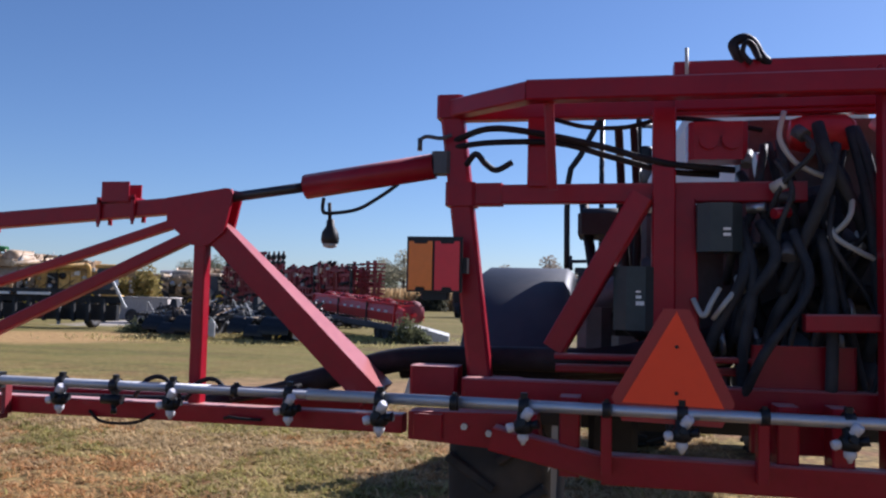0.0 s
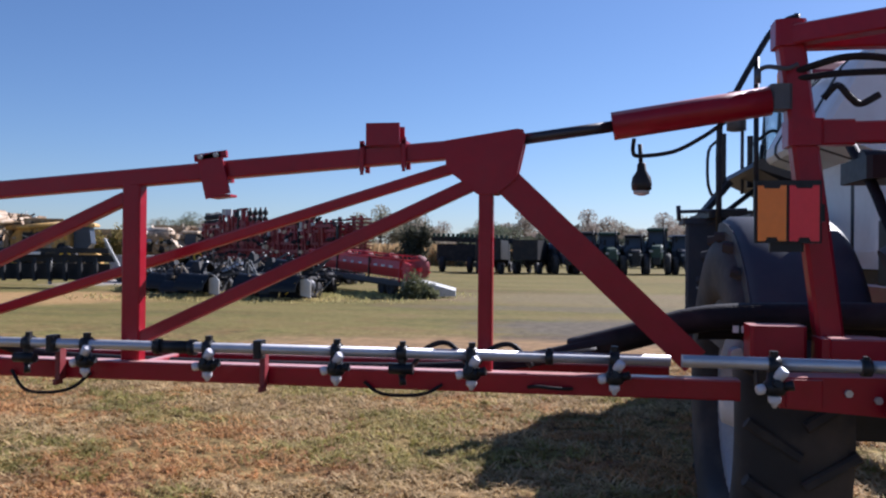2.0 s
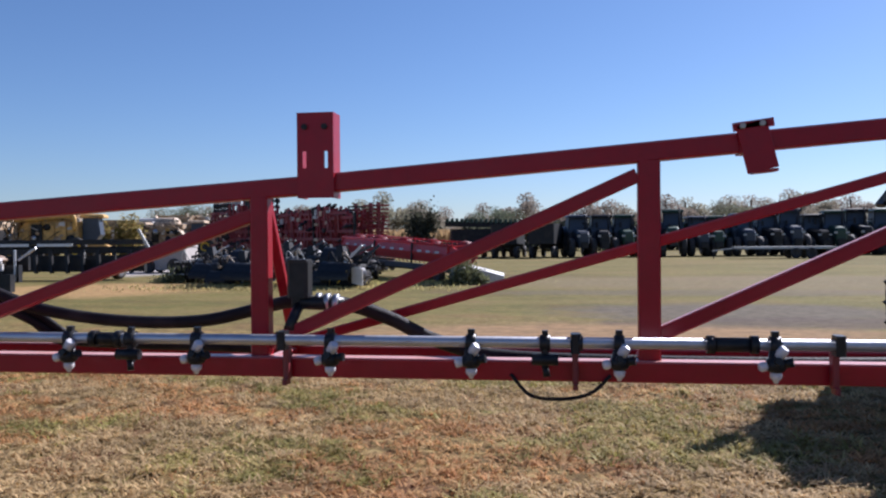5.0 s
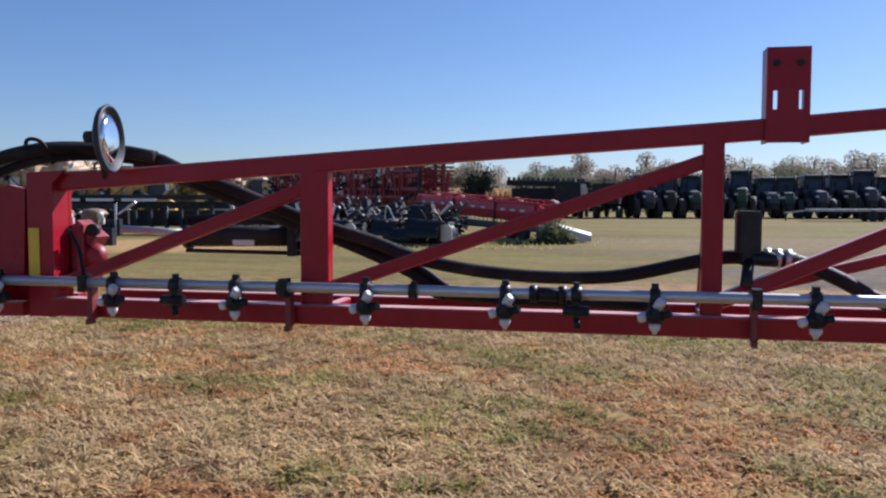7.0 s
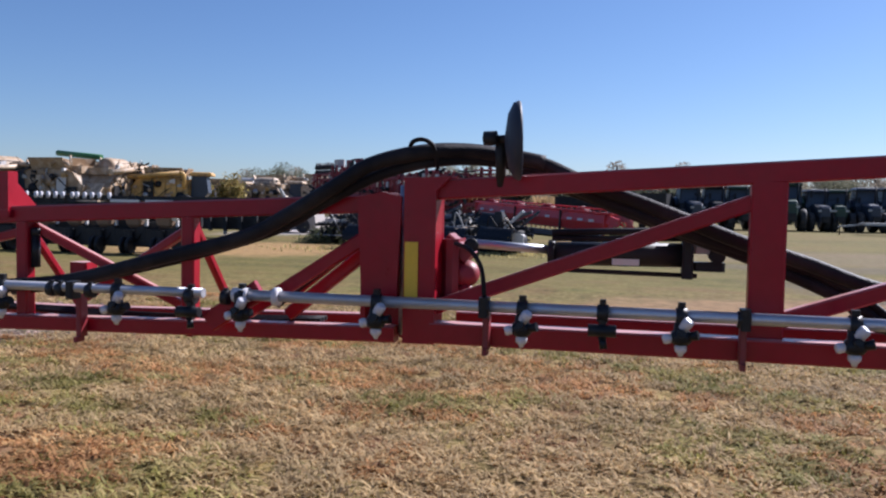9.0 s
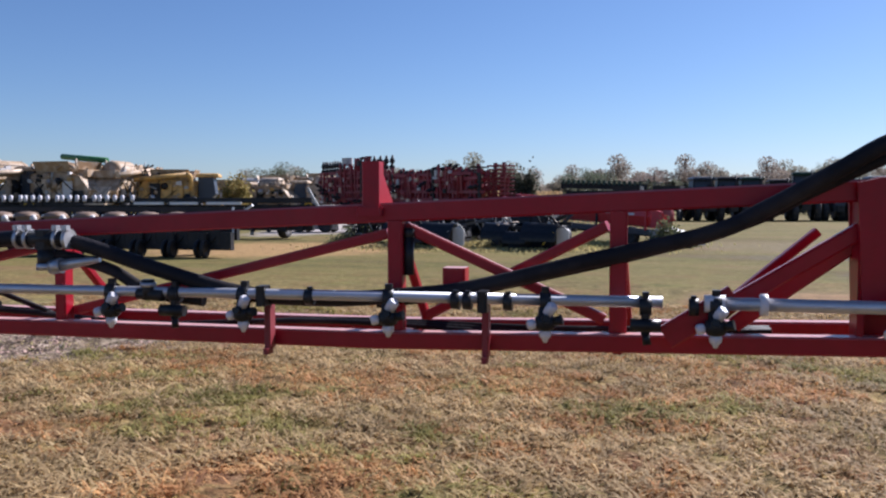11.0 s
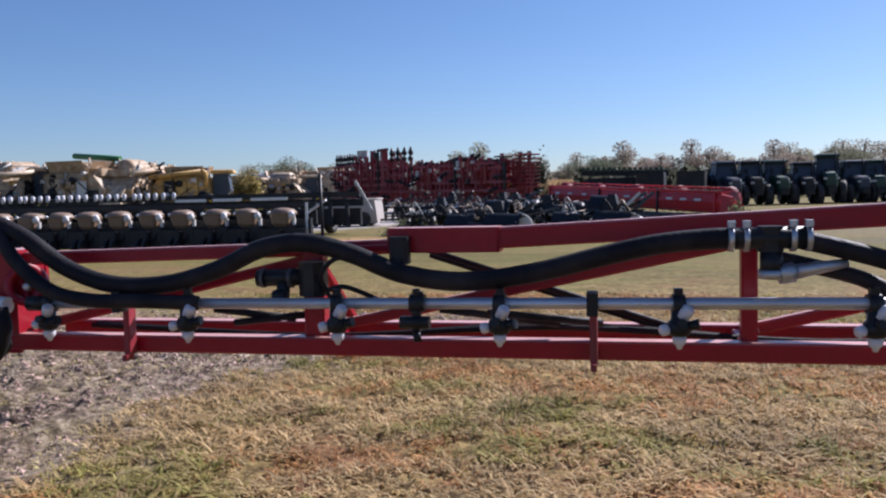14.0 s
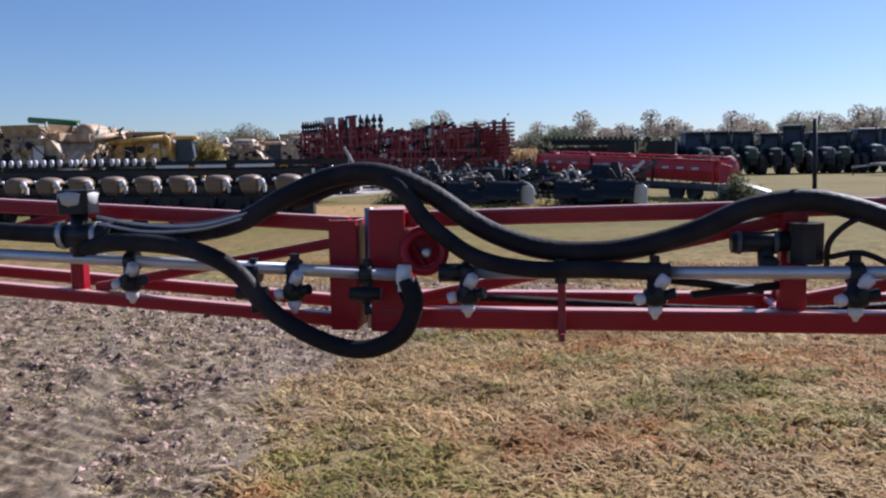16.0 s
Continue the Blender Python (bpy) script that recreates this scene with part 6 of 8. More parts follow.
def tractor(paint, name="tractor", label="dark tractor parked in a row on the grass"):
    s = thing(name, label, "tractor", group="row of parked tractors")
    b = BM()
    loft(b, [[(-g, y, 1.05), (g, y, 1.05), (g, y, t - 0.12), (g * 0.75, y, t), (-g * 0.75, y, t), (-g, y, t - 0.12)] for y, g, t in ((-2.75, 0.34, 1.75), (-2.6, 0.42, 1.9), (-0.3, 0.46, 2.1))], False)
    block(b, (-0.35, -2.7, 0.75), (0.35, 1.2, 1.1), 0.06)
    part("hood", b, paint, s)
    b = BM()
    loft(b, [[(-g, -0.35 - d, z), (g, -0.35 - d, z), (g, 1.2, z), (-g, 1.2, z)] for z, g, d in ((1.2, 0.72, 0.0), (1.9, 0.82, 0.08), (2.95, 0.70, -0.12))], False)
    part("cab", b, BLUEGREY, s)
    b = BM()
    loft(b, [[(-g, -0.6 + e, z), (g, -0.6 + e, z), (g, 1.35 - e, z), (-g, 1.35 - e, z)] for z, g, e in ((2.95, 0.76, 0.04), (3.02, 0.82, 0.0), (3.14, 0.78, 0.05), (3.2, 0.6, 0.2))], False)
    part("roof", b, paint, s)
    for x in (-0.62, 0.62):
        b = BM()
        beam(b, (x * 1.25, -0.42, 1.3), (x * 1.12, -0.28, 2.95), 0.08, 0.08, (0, 1, 0))
        part("cab_pillar", b, DARK, s)
    for x in (-0.82, 0.82):
        b = BM()
        ring_wheel(b, (x, 1.0, 0.98), 0.98, 0.5)
        t = part("rear_wheel", b, TYRE, s)
        b = BM()
        lathe(b, [(0.05, -0.08), (0.4, -0.05), (0.46, 0.0), (0.4, 0.05), (0.05, 0.08)], (x, 1.0, 0.98), (1, 0, 0), 18)
        part("rim", b, DARK, t)
        b = BM()
        ring_wheel(b, (x, -1.9, 0.72), 0.72, 0.44)
        t = part("front_wheel", b, TYRE, s)
        b = BM()
        lathe(b, [(0.05, -0.08), (0.3, -0.05), (0.33, 0.0), (0.3, 0.05), (0.05, 0.08)], (x, -1.9, 0.72), (1, 0, 0), 16)
        part("rim", b, DARK, t)
        b = BM()
        tube(b, [(x, 0.0, 1.7), (x, 0.35, 2.0), (x, 1.0, 2.12), (x, 1.6, 1.98), (x, 1.95, 1.6)], 0.24, 8, 3)
        part("mudguard", b, paint, s)
        b = BM()
        block(b, (x * 0.5 - 0.12, -2.83, 1.5), (x * 0.5 + 0.12, -2.7, 1.64), 0.02)
        part("headlight", b, GREY, s)
        b = BM()
        beam(b, (x * 1.1, -0.3, 2.4), (x * 1.75, -0.45, 2.5), 0.04, 0.04)
        block(b, (x * 1.75 - 0.09, -0.5, 2.2), (x * 1.75 + 0.09, -0.44, 2.62), 0.02)
        part("mirror", b, DARK, s)
    b = BM()
    rod(b, (0.5, -0.6, 1.8), (0.5, -0.6, 3.3), 0.06)
    part("exhaust", b, DARK, s)
    b = BM()
    block(b, (-0.3, -3.05, 0.7), (0.3, -2.78, 1.15), 0.06)
    part("front_weight", b, DARK, s)
    return s


rng = random.Random(11)
first = {}
for k in range(33):
    kind = (k * 7 + k // 3) % 3
    m = pose(-1.0 + 2.06 * k + rng.uniform(-0.15, 0.15), 71.5 + 0.44 * k + rng.uniform(-0.6, 0.6), 0, 0, 0, rng.uniform(-9, 9) + 2)
    if kind not in first:
        first[kind] = tractor((BLUEGREY, DARK, DKGREEN)[kind])
        first[kind].matrix_basis = m @ Matrix.Diagonal((1.12, 1.16, 1.16, 1))
    else:
        t = copy_thing(first[kind], m)
        q = rng.uniform(0.92, 1.12)
        t.matrix_basis = m @ Matrix.Diagonal((1.12, 1.16 * q, 1.16 * q, 1))


def draper_header():
    """Long red cutting header raised on its carrier, with a grey end divider towards the sprayer."""
    s = thing("draper_header", "long red grain header with a grey end shield on the grass", "harvester header", (-5.0, 26.9, 0))
    s.rotation_euler = (0, 0, math.atan2(9.2, -6.7))
    L = 11.4
    up = lambda x: 0.036 * x
    b = BM()
    loft(b, [[(x, 0.70, 0.66 + up(x)), (x, 0.80, 0.70 + up(x)), (x, 0.86, 1.02 + up(x)), (x, 0.78, 1.30 + up(x)), (x, 0.68, 1.34 + up(x)), (x, 0.66, 1.28 + up(x)), (x, 0.72, 1.0 + up(x))] for x in (0.35, 3.6, 7.4, L)], False)
    part("back_sheet", b, BRIGHT_RED, s)
    b = BM()
    rod(b, (0.3, 0.78, 1.36), (L, 0.78, 1.36 + up(L)), 0.045, n=10)
    part("top_rail", b, BRIGHT_RED, s)
    for x in (0.6, 3.6, 7.35, L - 0.1):
        b = BM()
        beam(b, (x, 0.88, 0.55 + up(x)), (x, 0.84, 1.34 + up(x)), 0.09, 0.06, (0, 1, 0))
        part("rib", b, DARK if 3 < x < 8 else BRIGHT_RED, s)
    for x in (1.25, 2.0, 2.75, 4.4, 5.3, 6.2, 8.3, 9.4, 10.4):
        b = BM()
        block(b, (x, 0.862, 1.04 + up(x)), (x + 0.34, 0.872, 1.12 + up(x)), 0.002)
        part("lettering_bar", b, PALE, s)
    b = BM()
    rod(b, (0.5, 0.05, 1.02), (L, 0.05, 1.02 + up(L)), 0.08, n=10)
    part("reel_tube", b, BRIGHT_RED, s)
    for k in range(6):
        a = k * math.pi / 3 + 0.3
        b = BM()
        oy, oz = 0.05 + 0.45 * math.cos(a), 1.05 + 0.45 * math.sin(a)
        rod(b, (0.6, oy, oz), (L - 0.1, oy, oz + up(L)), 0.03, n=8)
        for j in range(26):
            x = 0.8 + 0.4 * j
            rod(b, (x, oy, oz + up(x)), (x, oy - 0.06, oz - 0.2 + up(x)), 0.014, n=5)
        part("reel_bat", b, BRIGHT_RED if k % 2 else DARK, s)
    for k in range(5):
        x = 0.7 + k * 2.62
        b = BM()
        lathe(b, [(0.03, -0.03), (0.46, -0.03), (0.48, 0.0), (0.46, 0.03), (0.03, 0.03)], (x, 0.05, 1.05 + up(x)), (1, 0, 0), 14)
        part("reel_spider", b, RED_DULL, s)
        b = BM()
        beam(b, (x, 0.8, 1.3 + up(x)), (x, 0.0, 1.35 + up(x)), 0.07, 0.07)
        part("reel_arm", b, BRIGHT_RED, s)
    b = BM()
    beam(b, (0.4, -0.35, 0.34), (L, -0.35, 0.50), 0.3, 0.12)
    beam(b, (0.4, 0.35, 0.42), (L, 0.35, 0.62), 0.8, 0.10)
    part("cutter_bar", b, DARK, s)
    b = BM()
    beam(b, (0.3, 0.75, 0.50), (L, 0.75, 0.78), 0.2, 0.2)
    part("carrier_beam", b, PUMP, s)
    for x in (1.6, 2.5, 8.6, 9.5):
        b = BM()
        ring_wheel(b, (x, 0.7, 0.34), 0.34, 0.24, (0, 1, 0))
        part("carrier_wheel", b, TYRE, s)
    b = BM()
    loft(b, [[(x, -1.1 + d, 0.06), (x, 0.95 - d, 0.06), (x, 0.95 - d, 0.62 - d), (x, 0.3, 0.70 - d), (x, -1.1 + d, 0.36 - d)] for x, d in ((-0.25, 0.10), (-0.1, 0.0), (0.30, 0.02))], False)
    part("end_shield", b, GREY, s, "weathered grey end shield")
    b = BM()
    loft(b, [[(0.3, y0, z0), (0.3, y1, z1), (-0.15, y1 - 0.06, z1 - 0.1), (-0.15, y0 - 0.06, z0)] for y0, z0, y1, z1 in ((0.9, 0.66, 0.84, 1.30), (0.8, 0.66, 0.76, 1.30))], False)
    part("end_cheek", b, BRIGHT_RED, s)
    return s


draper_header()


def weeds(name, label, x0, y0, w, d, n, hmax, seed, mat):
    rg = np.random.default_rng(seed)
    b = BM()
    for _ in range(n):
        x, y = x0 + rg.normal() * w, y0 + rg.normal() * d
        h, az = hmax * rg.uniform(0.3, 1.0), rg.uniform(0, 6.28)
        dx, dy, ln = math.cos(az) * 0.035, math.sin(az) * 0.035, rg.uniform(0, 0.7) * h
        p = [b.verts.new(q) for q in ((x - dy, y + dx, 0), (x + dy, y - dx, 0), (x + dx * 10 * ln + dy * 0.6, y + dy * 10 * ln, h * 0.6), (x + dx * 20 * ln, y + dy * 20 * ln, h))]
        b.faces.new(p)
    ob = new(name, mesh_of(name, b, mat))
    return tagged(ob, label, "weeds", kind="stuff")


def bush(name, label, at, size, n, leaf, seed, mat):
    """Low scrub: many small leaves in uneven clumps."""
    rg = np.random.default_rng(seed)
    lumps = rg.normal(size=(9, 3)) * np.array(size) * 0.55
    c = lumps[rg.integers(0, 9, n)] + rg.normal(size=(n, 3)) * np.array(size) * 0.28
    c[:, 2] = np.abs(c[:, 2] + size[2] * 0.55)
    c += np.array(at)
    u = rg.normal(size=(n, 3))
    u /= np.linalg.norm(u, axis=1)[:, None]
    v = np.cross(u, rg.normal(size=(n, 3)))
    v /= np.linalg.norm(v, axis=1)[:, None]
    q = rg.uniform(0.5, 1.2, n)[:, None] * leaf
    co = np.stack([c - u * q, c + v * q * 0.6, c + u * q, c - v * q * 0.6], 1).reshape(-1, 3)
    me = bpy.data.meshes.new(name)
    me.from_pydata(co.tolist(), [], (np.arange(n)[:, None] * 4 + np.arange(4)[None]).tolist())
    me.materials.append(mat)
    return tagged(new(name, me), label, "weeds", kind="stuff")


bush("weeds", "grey-green weeds growing round the header end", (-5.25, 26.3, 0), (0.52, 0.35, 0.62), 3400, 0.06, 5, WEED)
bush("scrub", "low brown scrub under the parked implements", (-11.5, 24.6, 0), (2.6, 0.5, 0.13), 2600, 0.05, 6, STRAW)
bush("scrub", "low scrub grown up beside the gravel lane", (-16.9, 28.4, 0), (0.7, 0.6, 0.36), 2200, 0.06, 8, WEED)
weeds("tall_grass", "long pale grass under the parked machinery", -11.5, 24.2, 2.2, 0.8, 2600, 0.12, 6, STRAW)
weeds("tall_grass", "long grass under the red header", -8.0, 28.0, 1.6, 1.2, 2600, 0.14, 7, STRAW)


def scrap_implement(at, seed, w, label, high=1.0, covered=False):
    """A black tillage tool standing low in the grass: frame, rows of discs on gang shafts, wheels, mast and hoses."""
    rg = random.Random(seed)
    s = thing("tillage_implement", label, "farm implement", at)
    s.rotation_euler = (0, 0, rg.uniform(-0.35, 0.25))
    h = lambda z: z * high
    for y, z in ((-0.55, 0.72), (0.1, 0.80), (0.75, 0.74)):
        b = BM()
        beam(b, (-w * 0.55, y, h(z)), (w * 0.55, y + rg.uniform(-0.1, 0.1), h(z + rg.uniform(-0.12, 0.16))), 0.11, 0.11)
        part("frame_beam", b, DARK, s)
    for k in range(int(w * 2.2)):
        b = BM()
        x = -w * 0.5 + k / 2.2 + rg.uniform(-0.1, 0.1)
        beam(b, (x, -0.7, h(0.78)), (x + rg.uniform(-0.3, 0.3), 0.9, h(0.85)), 0.08, 0.08)
        part("cross_beam", b, (DARK, DARK, PUMP, RUST)[rg.randrange(4)], s)
    if covered:
        for x, y, z, r, q in ((-0.36, -0.55, 0.26, 0.60, 0.34), (-0.06, -0.85, 0.18, 0.42, 0.30), (0.24, -0.60, 0.22, 0.66, 0.46), (0.05, 0.20, 0.80, 0.55, 0.34)):
            b = BM()
            n = 24
            rings = []
            for k in range(n + 1):
                a = math.pi * (0.04 + 1.25 * k / n)
                c = r * (1.0 + 0.05 * math.sin(5 * a))
                rings.append([(w * (x - q / 2), y - c * math.cos(a) * 0.8, h(z) + c * math.sin(a)), (w * (x + q / 2), y - c * math.cos(a) * 0.7, h(z) + c * 0.9 * math.sin(a)), (w * (x + q / 2), y - (c - 0.03) * math.cos(a) * 0.7, h(z) + (c - 0.03) * 0.9 * math.sin(a)), (w * (x - q / 2), y - (c - 0.03) * math.cos(a) * 0.8, h(z) + (c - 0.03) * math.sin(a))])
            loft(b, rings, False)
            part("rubber_apron", b, PLASTIC, s, "sagging black rubber apron")
        b = BM()
        plate(b, [(w * 0.44, 0.18), (w * 0.60, 0.10), (w * 0.60, 0.62), (w * 0.54, 0.74), (w * 0.44, 0.70)], -0.62, -0.59)
        part("end_shield", b, SHEET, s, "pale grey end shield")
    for y, tilt in (((0.75, -0.18),) if covered else ((-0.75, 0.18), (0.55, -0.18))):
        disc = BM()
        r = 0.30
        lathe(disc, [(0.02, -0.05), (r * 0.7, -0.02), (r, 0.03), (r * 0.98, 0.04), (0.02, -0.03)], (0, 0, 0), (1, tilt, 0), 18)
        disc = mesh_of("disc", disc, DARK)
        n = int(w / 0.42)
        b = BM()
        beam(b, (-w * 0.5, y - tilt * w * 0.3, 0.33), (w * 0.5, y + tilt * w * 0.3, 0.33), 0.06, 0.06)
        gang = part("gang_shaft", b, GALV if rg.random() < 0.3 else DARK, s)
        for k in range(n):
            q = (k + 0.5) / n - 0.5
            shared("disc", disc, gang, pose(q * w, y + tilt * w * 0.6 * q, 0.33))
        for k in range(4):
            q = (k + 0.5) / 4 - 0.5
            b = BM()
            tube(b, [(q * w, y, 0.36), (q * w, y + 0.16, 0.52), (q * w, y + 0.06, h(0.78))], 0.045, 6, 3)
            part("gang_hanger", b, DARK, s)
    for x in (-w * 0.36, w * 0.36):
        for dy in (0.0, 0.36):
            b = BM()
            ring_wheel(b, (x, 0.05 + dy, 0.42), 0.42, 0.28, (1, rg.uniform(-0.2, 0.2), 0))
            t = part("wheel", b, TYRE, s)
            b = BM()
            lathe(b, [(0.03, -0.07), (0.2, -0.05), (0.22, 0.0), (0.2, 0.05), (0.03, 0.07)], (x, 0.05 + dy, 0.42), (1, 0, 0), 14)
            part("rim", b, (GREY, RUST)[rg.randrange(2)], t)
    for k in range(int(3 + w)):
        b = BM()
        x = rg.uniform(-w * 0.5, w * 0.4)
        beam(b, (x, rg.uniform(-0.6, 0.6), h(0.8)), (x + rg.uniform(0.5, 1.5), rg.uniform(-0.6, 0.6), h(rg.uniform(0.95, 1.45))), 0.08, 0.09)
        part("fold_arm", b, (DARK, DARK, PUMP, GALV, BLUEGREY)[rg.randrange(5)], s)
    for k in range(int(2 + w * 0.8)):
        b = BM()
        x, y, r = rg.uniform(-w * 0.5, w * 0.35), rg.uniform(-0.5, 0.3), rg.uniform(0.2, 0.38)
        q = rg.uniform(0.3, 0.8)
        lathe(b, [(0.02, 0.0), (r * 0.8, 0.02), (r, 0.10), (r * 1.02, q * 0.5), (r, q - 0.1), (r * 0.8, q - 0.02), (0.02, q)], (x, y, h(rg.uniform(0.5, 0.85))), (1, rg.uniform(-0.4, 0.4), rg.uniform(-0.15, 0.15)), 16)
        part("packer_drum", b, (DARK, DARK, TYRE, DARK, PUMP)[rg.randrange(5)], s)
    for k in range(3):
        b = BM()
        x = rg.uniform(-w * 0.4, w * 0.3)
        rod(b, (x, -0.1, h(0.98)), (x + rg.uniform(0.4, 0.8), 0.0, h(1.12)), 0.055, n=10)
        part("hydraulic_cylinder", b, DARK, s)
    for k in range(6):
        b = BM()
        x = rg.uniform(-w / 2, w * 0.4)
        tube(b, [(x, -0.5, h(0.8)), (x + 0.15, -0.65, h(1.15 + rg.uniform(-0.2, 0.2))), (x + 0.45, -0.6, h(0.8)), (x + 0.6, -0.5, h(0.45))], 0.022, 6)
        part("hydraulic_hose", b, (HOSE, HOSE, TAN, GREY)[k % 4], s)
    b = BM()
    x = rg.uniform(-w * 0.2, w * 0.2)
    loft(b, [[(x - 0.25, -0.25, h(0.82)), (x + 0.25, -0.25, h(0.82)), (x + 0.25, 0.25, h(0.82)), (x - 0.25, 0.25, h(0.82))], [(x - 0.12, -0.15, h(1.4)), (x + 0.1, -0.15, h(1.4)), (x + 0.1, 0.1, h(1.4)), (x - 0.12, 0.1, h(1.4))]], False)
    part("mast", b, DARK, s)
    b = BM()
    beam(b, (w * 0.30, -0.95, 0.2), (w * 0.44, -0.92, 0.6), 0.10, 0.02)
    part("guard", b, YELLOW if seed in (3, 17) else GREY, s)
    return s


scrap_implement((-9.75, 24.7, 0), 3, 2.5, "black covered implement resting in long grass", 1.0, True)
scrap_implement((-13.25, 25.2, 0), 8, 2.6, "black folded implement with rubber aprons in long grass", 0.9, True)


scrap_implement((-15.7, 28.6, 0), 12, 2.8, "dark rusting tillage frame beside the gravel lane")
scrap_implement((-12.2, 29.0, 0), 17, 3.4, "black tillage frame parked behind the others")
scrap_implement((-10.2, 28.6, 0), 23, 2.6, "black implement frame beside the red header", 0.85)


scrap_implement((-14.4, 33.0, 0), 31, 5.0, "dark folded tillage frame with long bars", 1.1)
scrap_implement((-13.4, 35.5, 0), 37, 3.6, "long dark implement frame behind the disc gangs", 1.05)


scrap_implement((-14.0, 40.5, 0), 43, 7.0, "long dark folded implement with light-edged bars")
scrap_implement((-19.5, 44.0, 0), 47, 6.0, "dark implement frame parked beside the gravel lane", 1.15)


def grain_cart(at, turn):
    """A pale grey cart: ribbed sides flaring to the ground, rolled rim, frame, wheels and drawbar."""
    s = thing("grain_cart", "pale grey sheet metal cart beside the lane", "farm cart", at)
    s.rotation_euler = (0, 0, radians(turn))
    b = BM()
    loft(b, [[(-x, -y, z), (x, -y, z), (x, y, z), (-x, y, z)] for z, x, y in ((0.16, 1.42, 0.80), (0.75, 1.36, 0.84), (1.36, 1.28, 0.85))], False)
    part("body", b, CART, s)
    for k in range(4):
        b = BM()
        x = -1.2 + 0.8 * k
        beam(b, (x * 1.08, -0.82, 0.18), (x, -0.865, 1.34), 0.05, 0.03)
        part("side_rib", b, CART, s)
    b = BM()
    for y in (-0.87, 0.87):
        rod(b, (-1.3, y, 1.37), (1.3, y, 1.37), 0.04)
    for x in (-1.3, 1.3):
        rod(b, (x, -0.87, 1.37), (x, 0.87, 1.37), 0.04)
    part("rim_rail", b, CART, s)
    b = BM()
    beam(b, (-1.3, 0, 0.27), (2.4, 0, 0.30), 0.16, 0.12)
    part("drawbar", b, DARK, s)
    for x in (-0.7, 0.7):
        for y in (-0.75, 0.75):
            b = BM()
            ring_wheel(b, (x, y, 0.38), 0.38, 0.28, (0, 1, 0))
            part("wheel", b, TYRE, s)
    return s


grain_cart((-22.6, 38.4, 0), 4)


def corn_planter():
    """Row units with brown seed hoppers and pale lids behind a long black bar."""
    s = thing("row_planter", "long black row planter with a line of brown seed hoppers", "planter", (-17.6, 18.8, 0))
    n, pitch = 17, 0.985
    far = -pitch * n
    for nm, y, z, w, h in (("toolbar", 0.1, 0.72, 0.16, 0.5), ("rear_rail", 0.5, 1.32, 0.12, 0.14), ("seed_chute", 0.5, 1.0, 0.1, 0.40), ("front_rail", -0.25, 0.46, 0.2, 0.50)):
        b = BM()
        beam(b, (0.4, y, z), (far, y, z), w, h)
        part(nm, b, DARK, s)
    b0 = BM()
    rings = []
    for z, g, c in ((0.74, 0.15, 0.03), (0.84, 0.24, 0.06), (1.02, 0.28, 0.08), (1.12, 0.29, 0.09)):
        rings.append([(-g + c, -g, z), (g - c, -g, z), (g, -g + c, z), (g, g - c, z), (g - c, g, z), (-g + c, g, z), (-g, g - c, z), (-g, -g + c, z)])
    loft(b0, rings, False)
    hopper = mesh_of("seed_hopper", b0, HOPPER)
    b0 = BM()
    rings = []
    for z, g, c in ((1.10, 0.31, 0.12), (1.16, 0.30, 0.13), (1.235, 0.23, 0.11), (1.265, 0.10, 0.05)):
        rings.append([(-g + c, -g, z), (g - c, -g, z), (g, -g + c, z), (g, g - c, z), (g - c, g, z), (-g + c, g, z), (-g, g - c, z), (-g, -g + c, z)])
    loft(b0, rings, True)
    lid = mesh_of("hopper_lid", b0, HOPPER)
    b0 = BM()
    lathe(b0, [(0.03, 0.0), (0.085, 0.02), (0.095, 0.12), (0.06, 0.19), (0.02, 0.21)], (0.36, -0.24, 0.96), n=10)
    block(b0, (0.36, -0.20, 0.80), (0.44, -0.12, 1.0), 0.01)
    meter = mesh_of("meter_housing", b0, SHEET)
    b0 = BM()
    lathe(b0, [(0.02, 0.0), (0.055, 0.01), (0.055, 0.06), (0.02, 0.08)], (-0.29, -0.22, 1.10), n=8)
    latch = mesh_of("lid_latch", b0, WHITE)
    b0 = BM()
    block(b0, (-0.12, -0.5, 0.25), (0.12, 0.1, 0.7), 0.04)
    ring_wheel(b0, (-0.1, -0.5, 0.25), 0.25, 0.09)
    ring_wheel(b0, (0.1, -0.5, 0.25), 0.25, 0.09)
    tube(b0, [(0.3, -0.2, 0.8), (0.34, -0.35, 0.6), (0.2, -0.4, 0.4)], 0.03, 6, 3)
    block(b0, (0.22, -0.36, 0.35), (0.5, -0.28, 0.78), 0.03)
    unit = mesh_of("row_unit", b0, DARK)
    rg = random.Random(6)
    for k in range(n):
        u = shared("row_unit", unit, s, pose(-0.40 - pitch * k, 0, 0))
        shared("seed_hopper", hopper, u, label="brown plastic seed hopper")
        shared("hopper_lid", lid, u, pose(0, 0, 0, rg.uniform(-3, 3), rg.uniform(-5, 5), rg.uniform(-6, 6)), label="brown hopper lid")
        shared("meter_housing", meter, u)
        shared("lid_latch", latch, u)
    for x in (-1.1, -6.4, -11.0):
        b = BM()
        ring_wheel(b, (x, 0.8, 0.45), 0.45, 0.3)
        part("transport_wheel", b, TYRE, s)
    b = BM()
    beam(b, (0.30, 0.0, 0.5), (0.30, 0.0, 1.4), 0.06, 0.06)
    part("marker_post", b, GALV, s)
    b = BM()
    beam(b, (0.2, 0.3, 1.1), (0.75, 0.3, 1.45), 0.06, 0.06)
    part("marker_arm", b, GALV, s)
    return s


corn_planter()


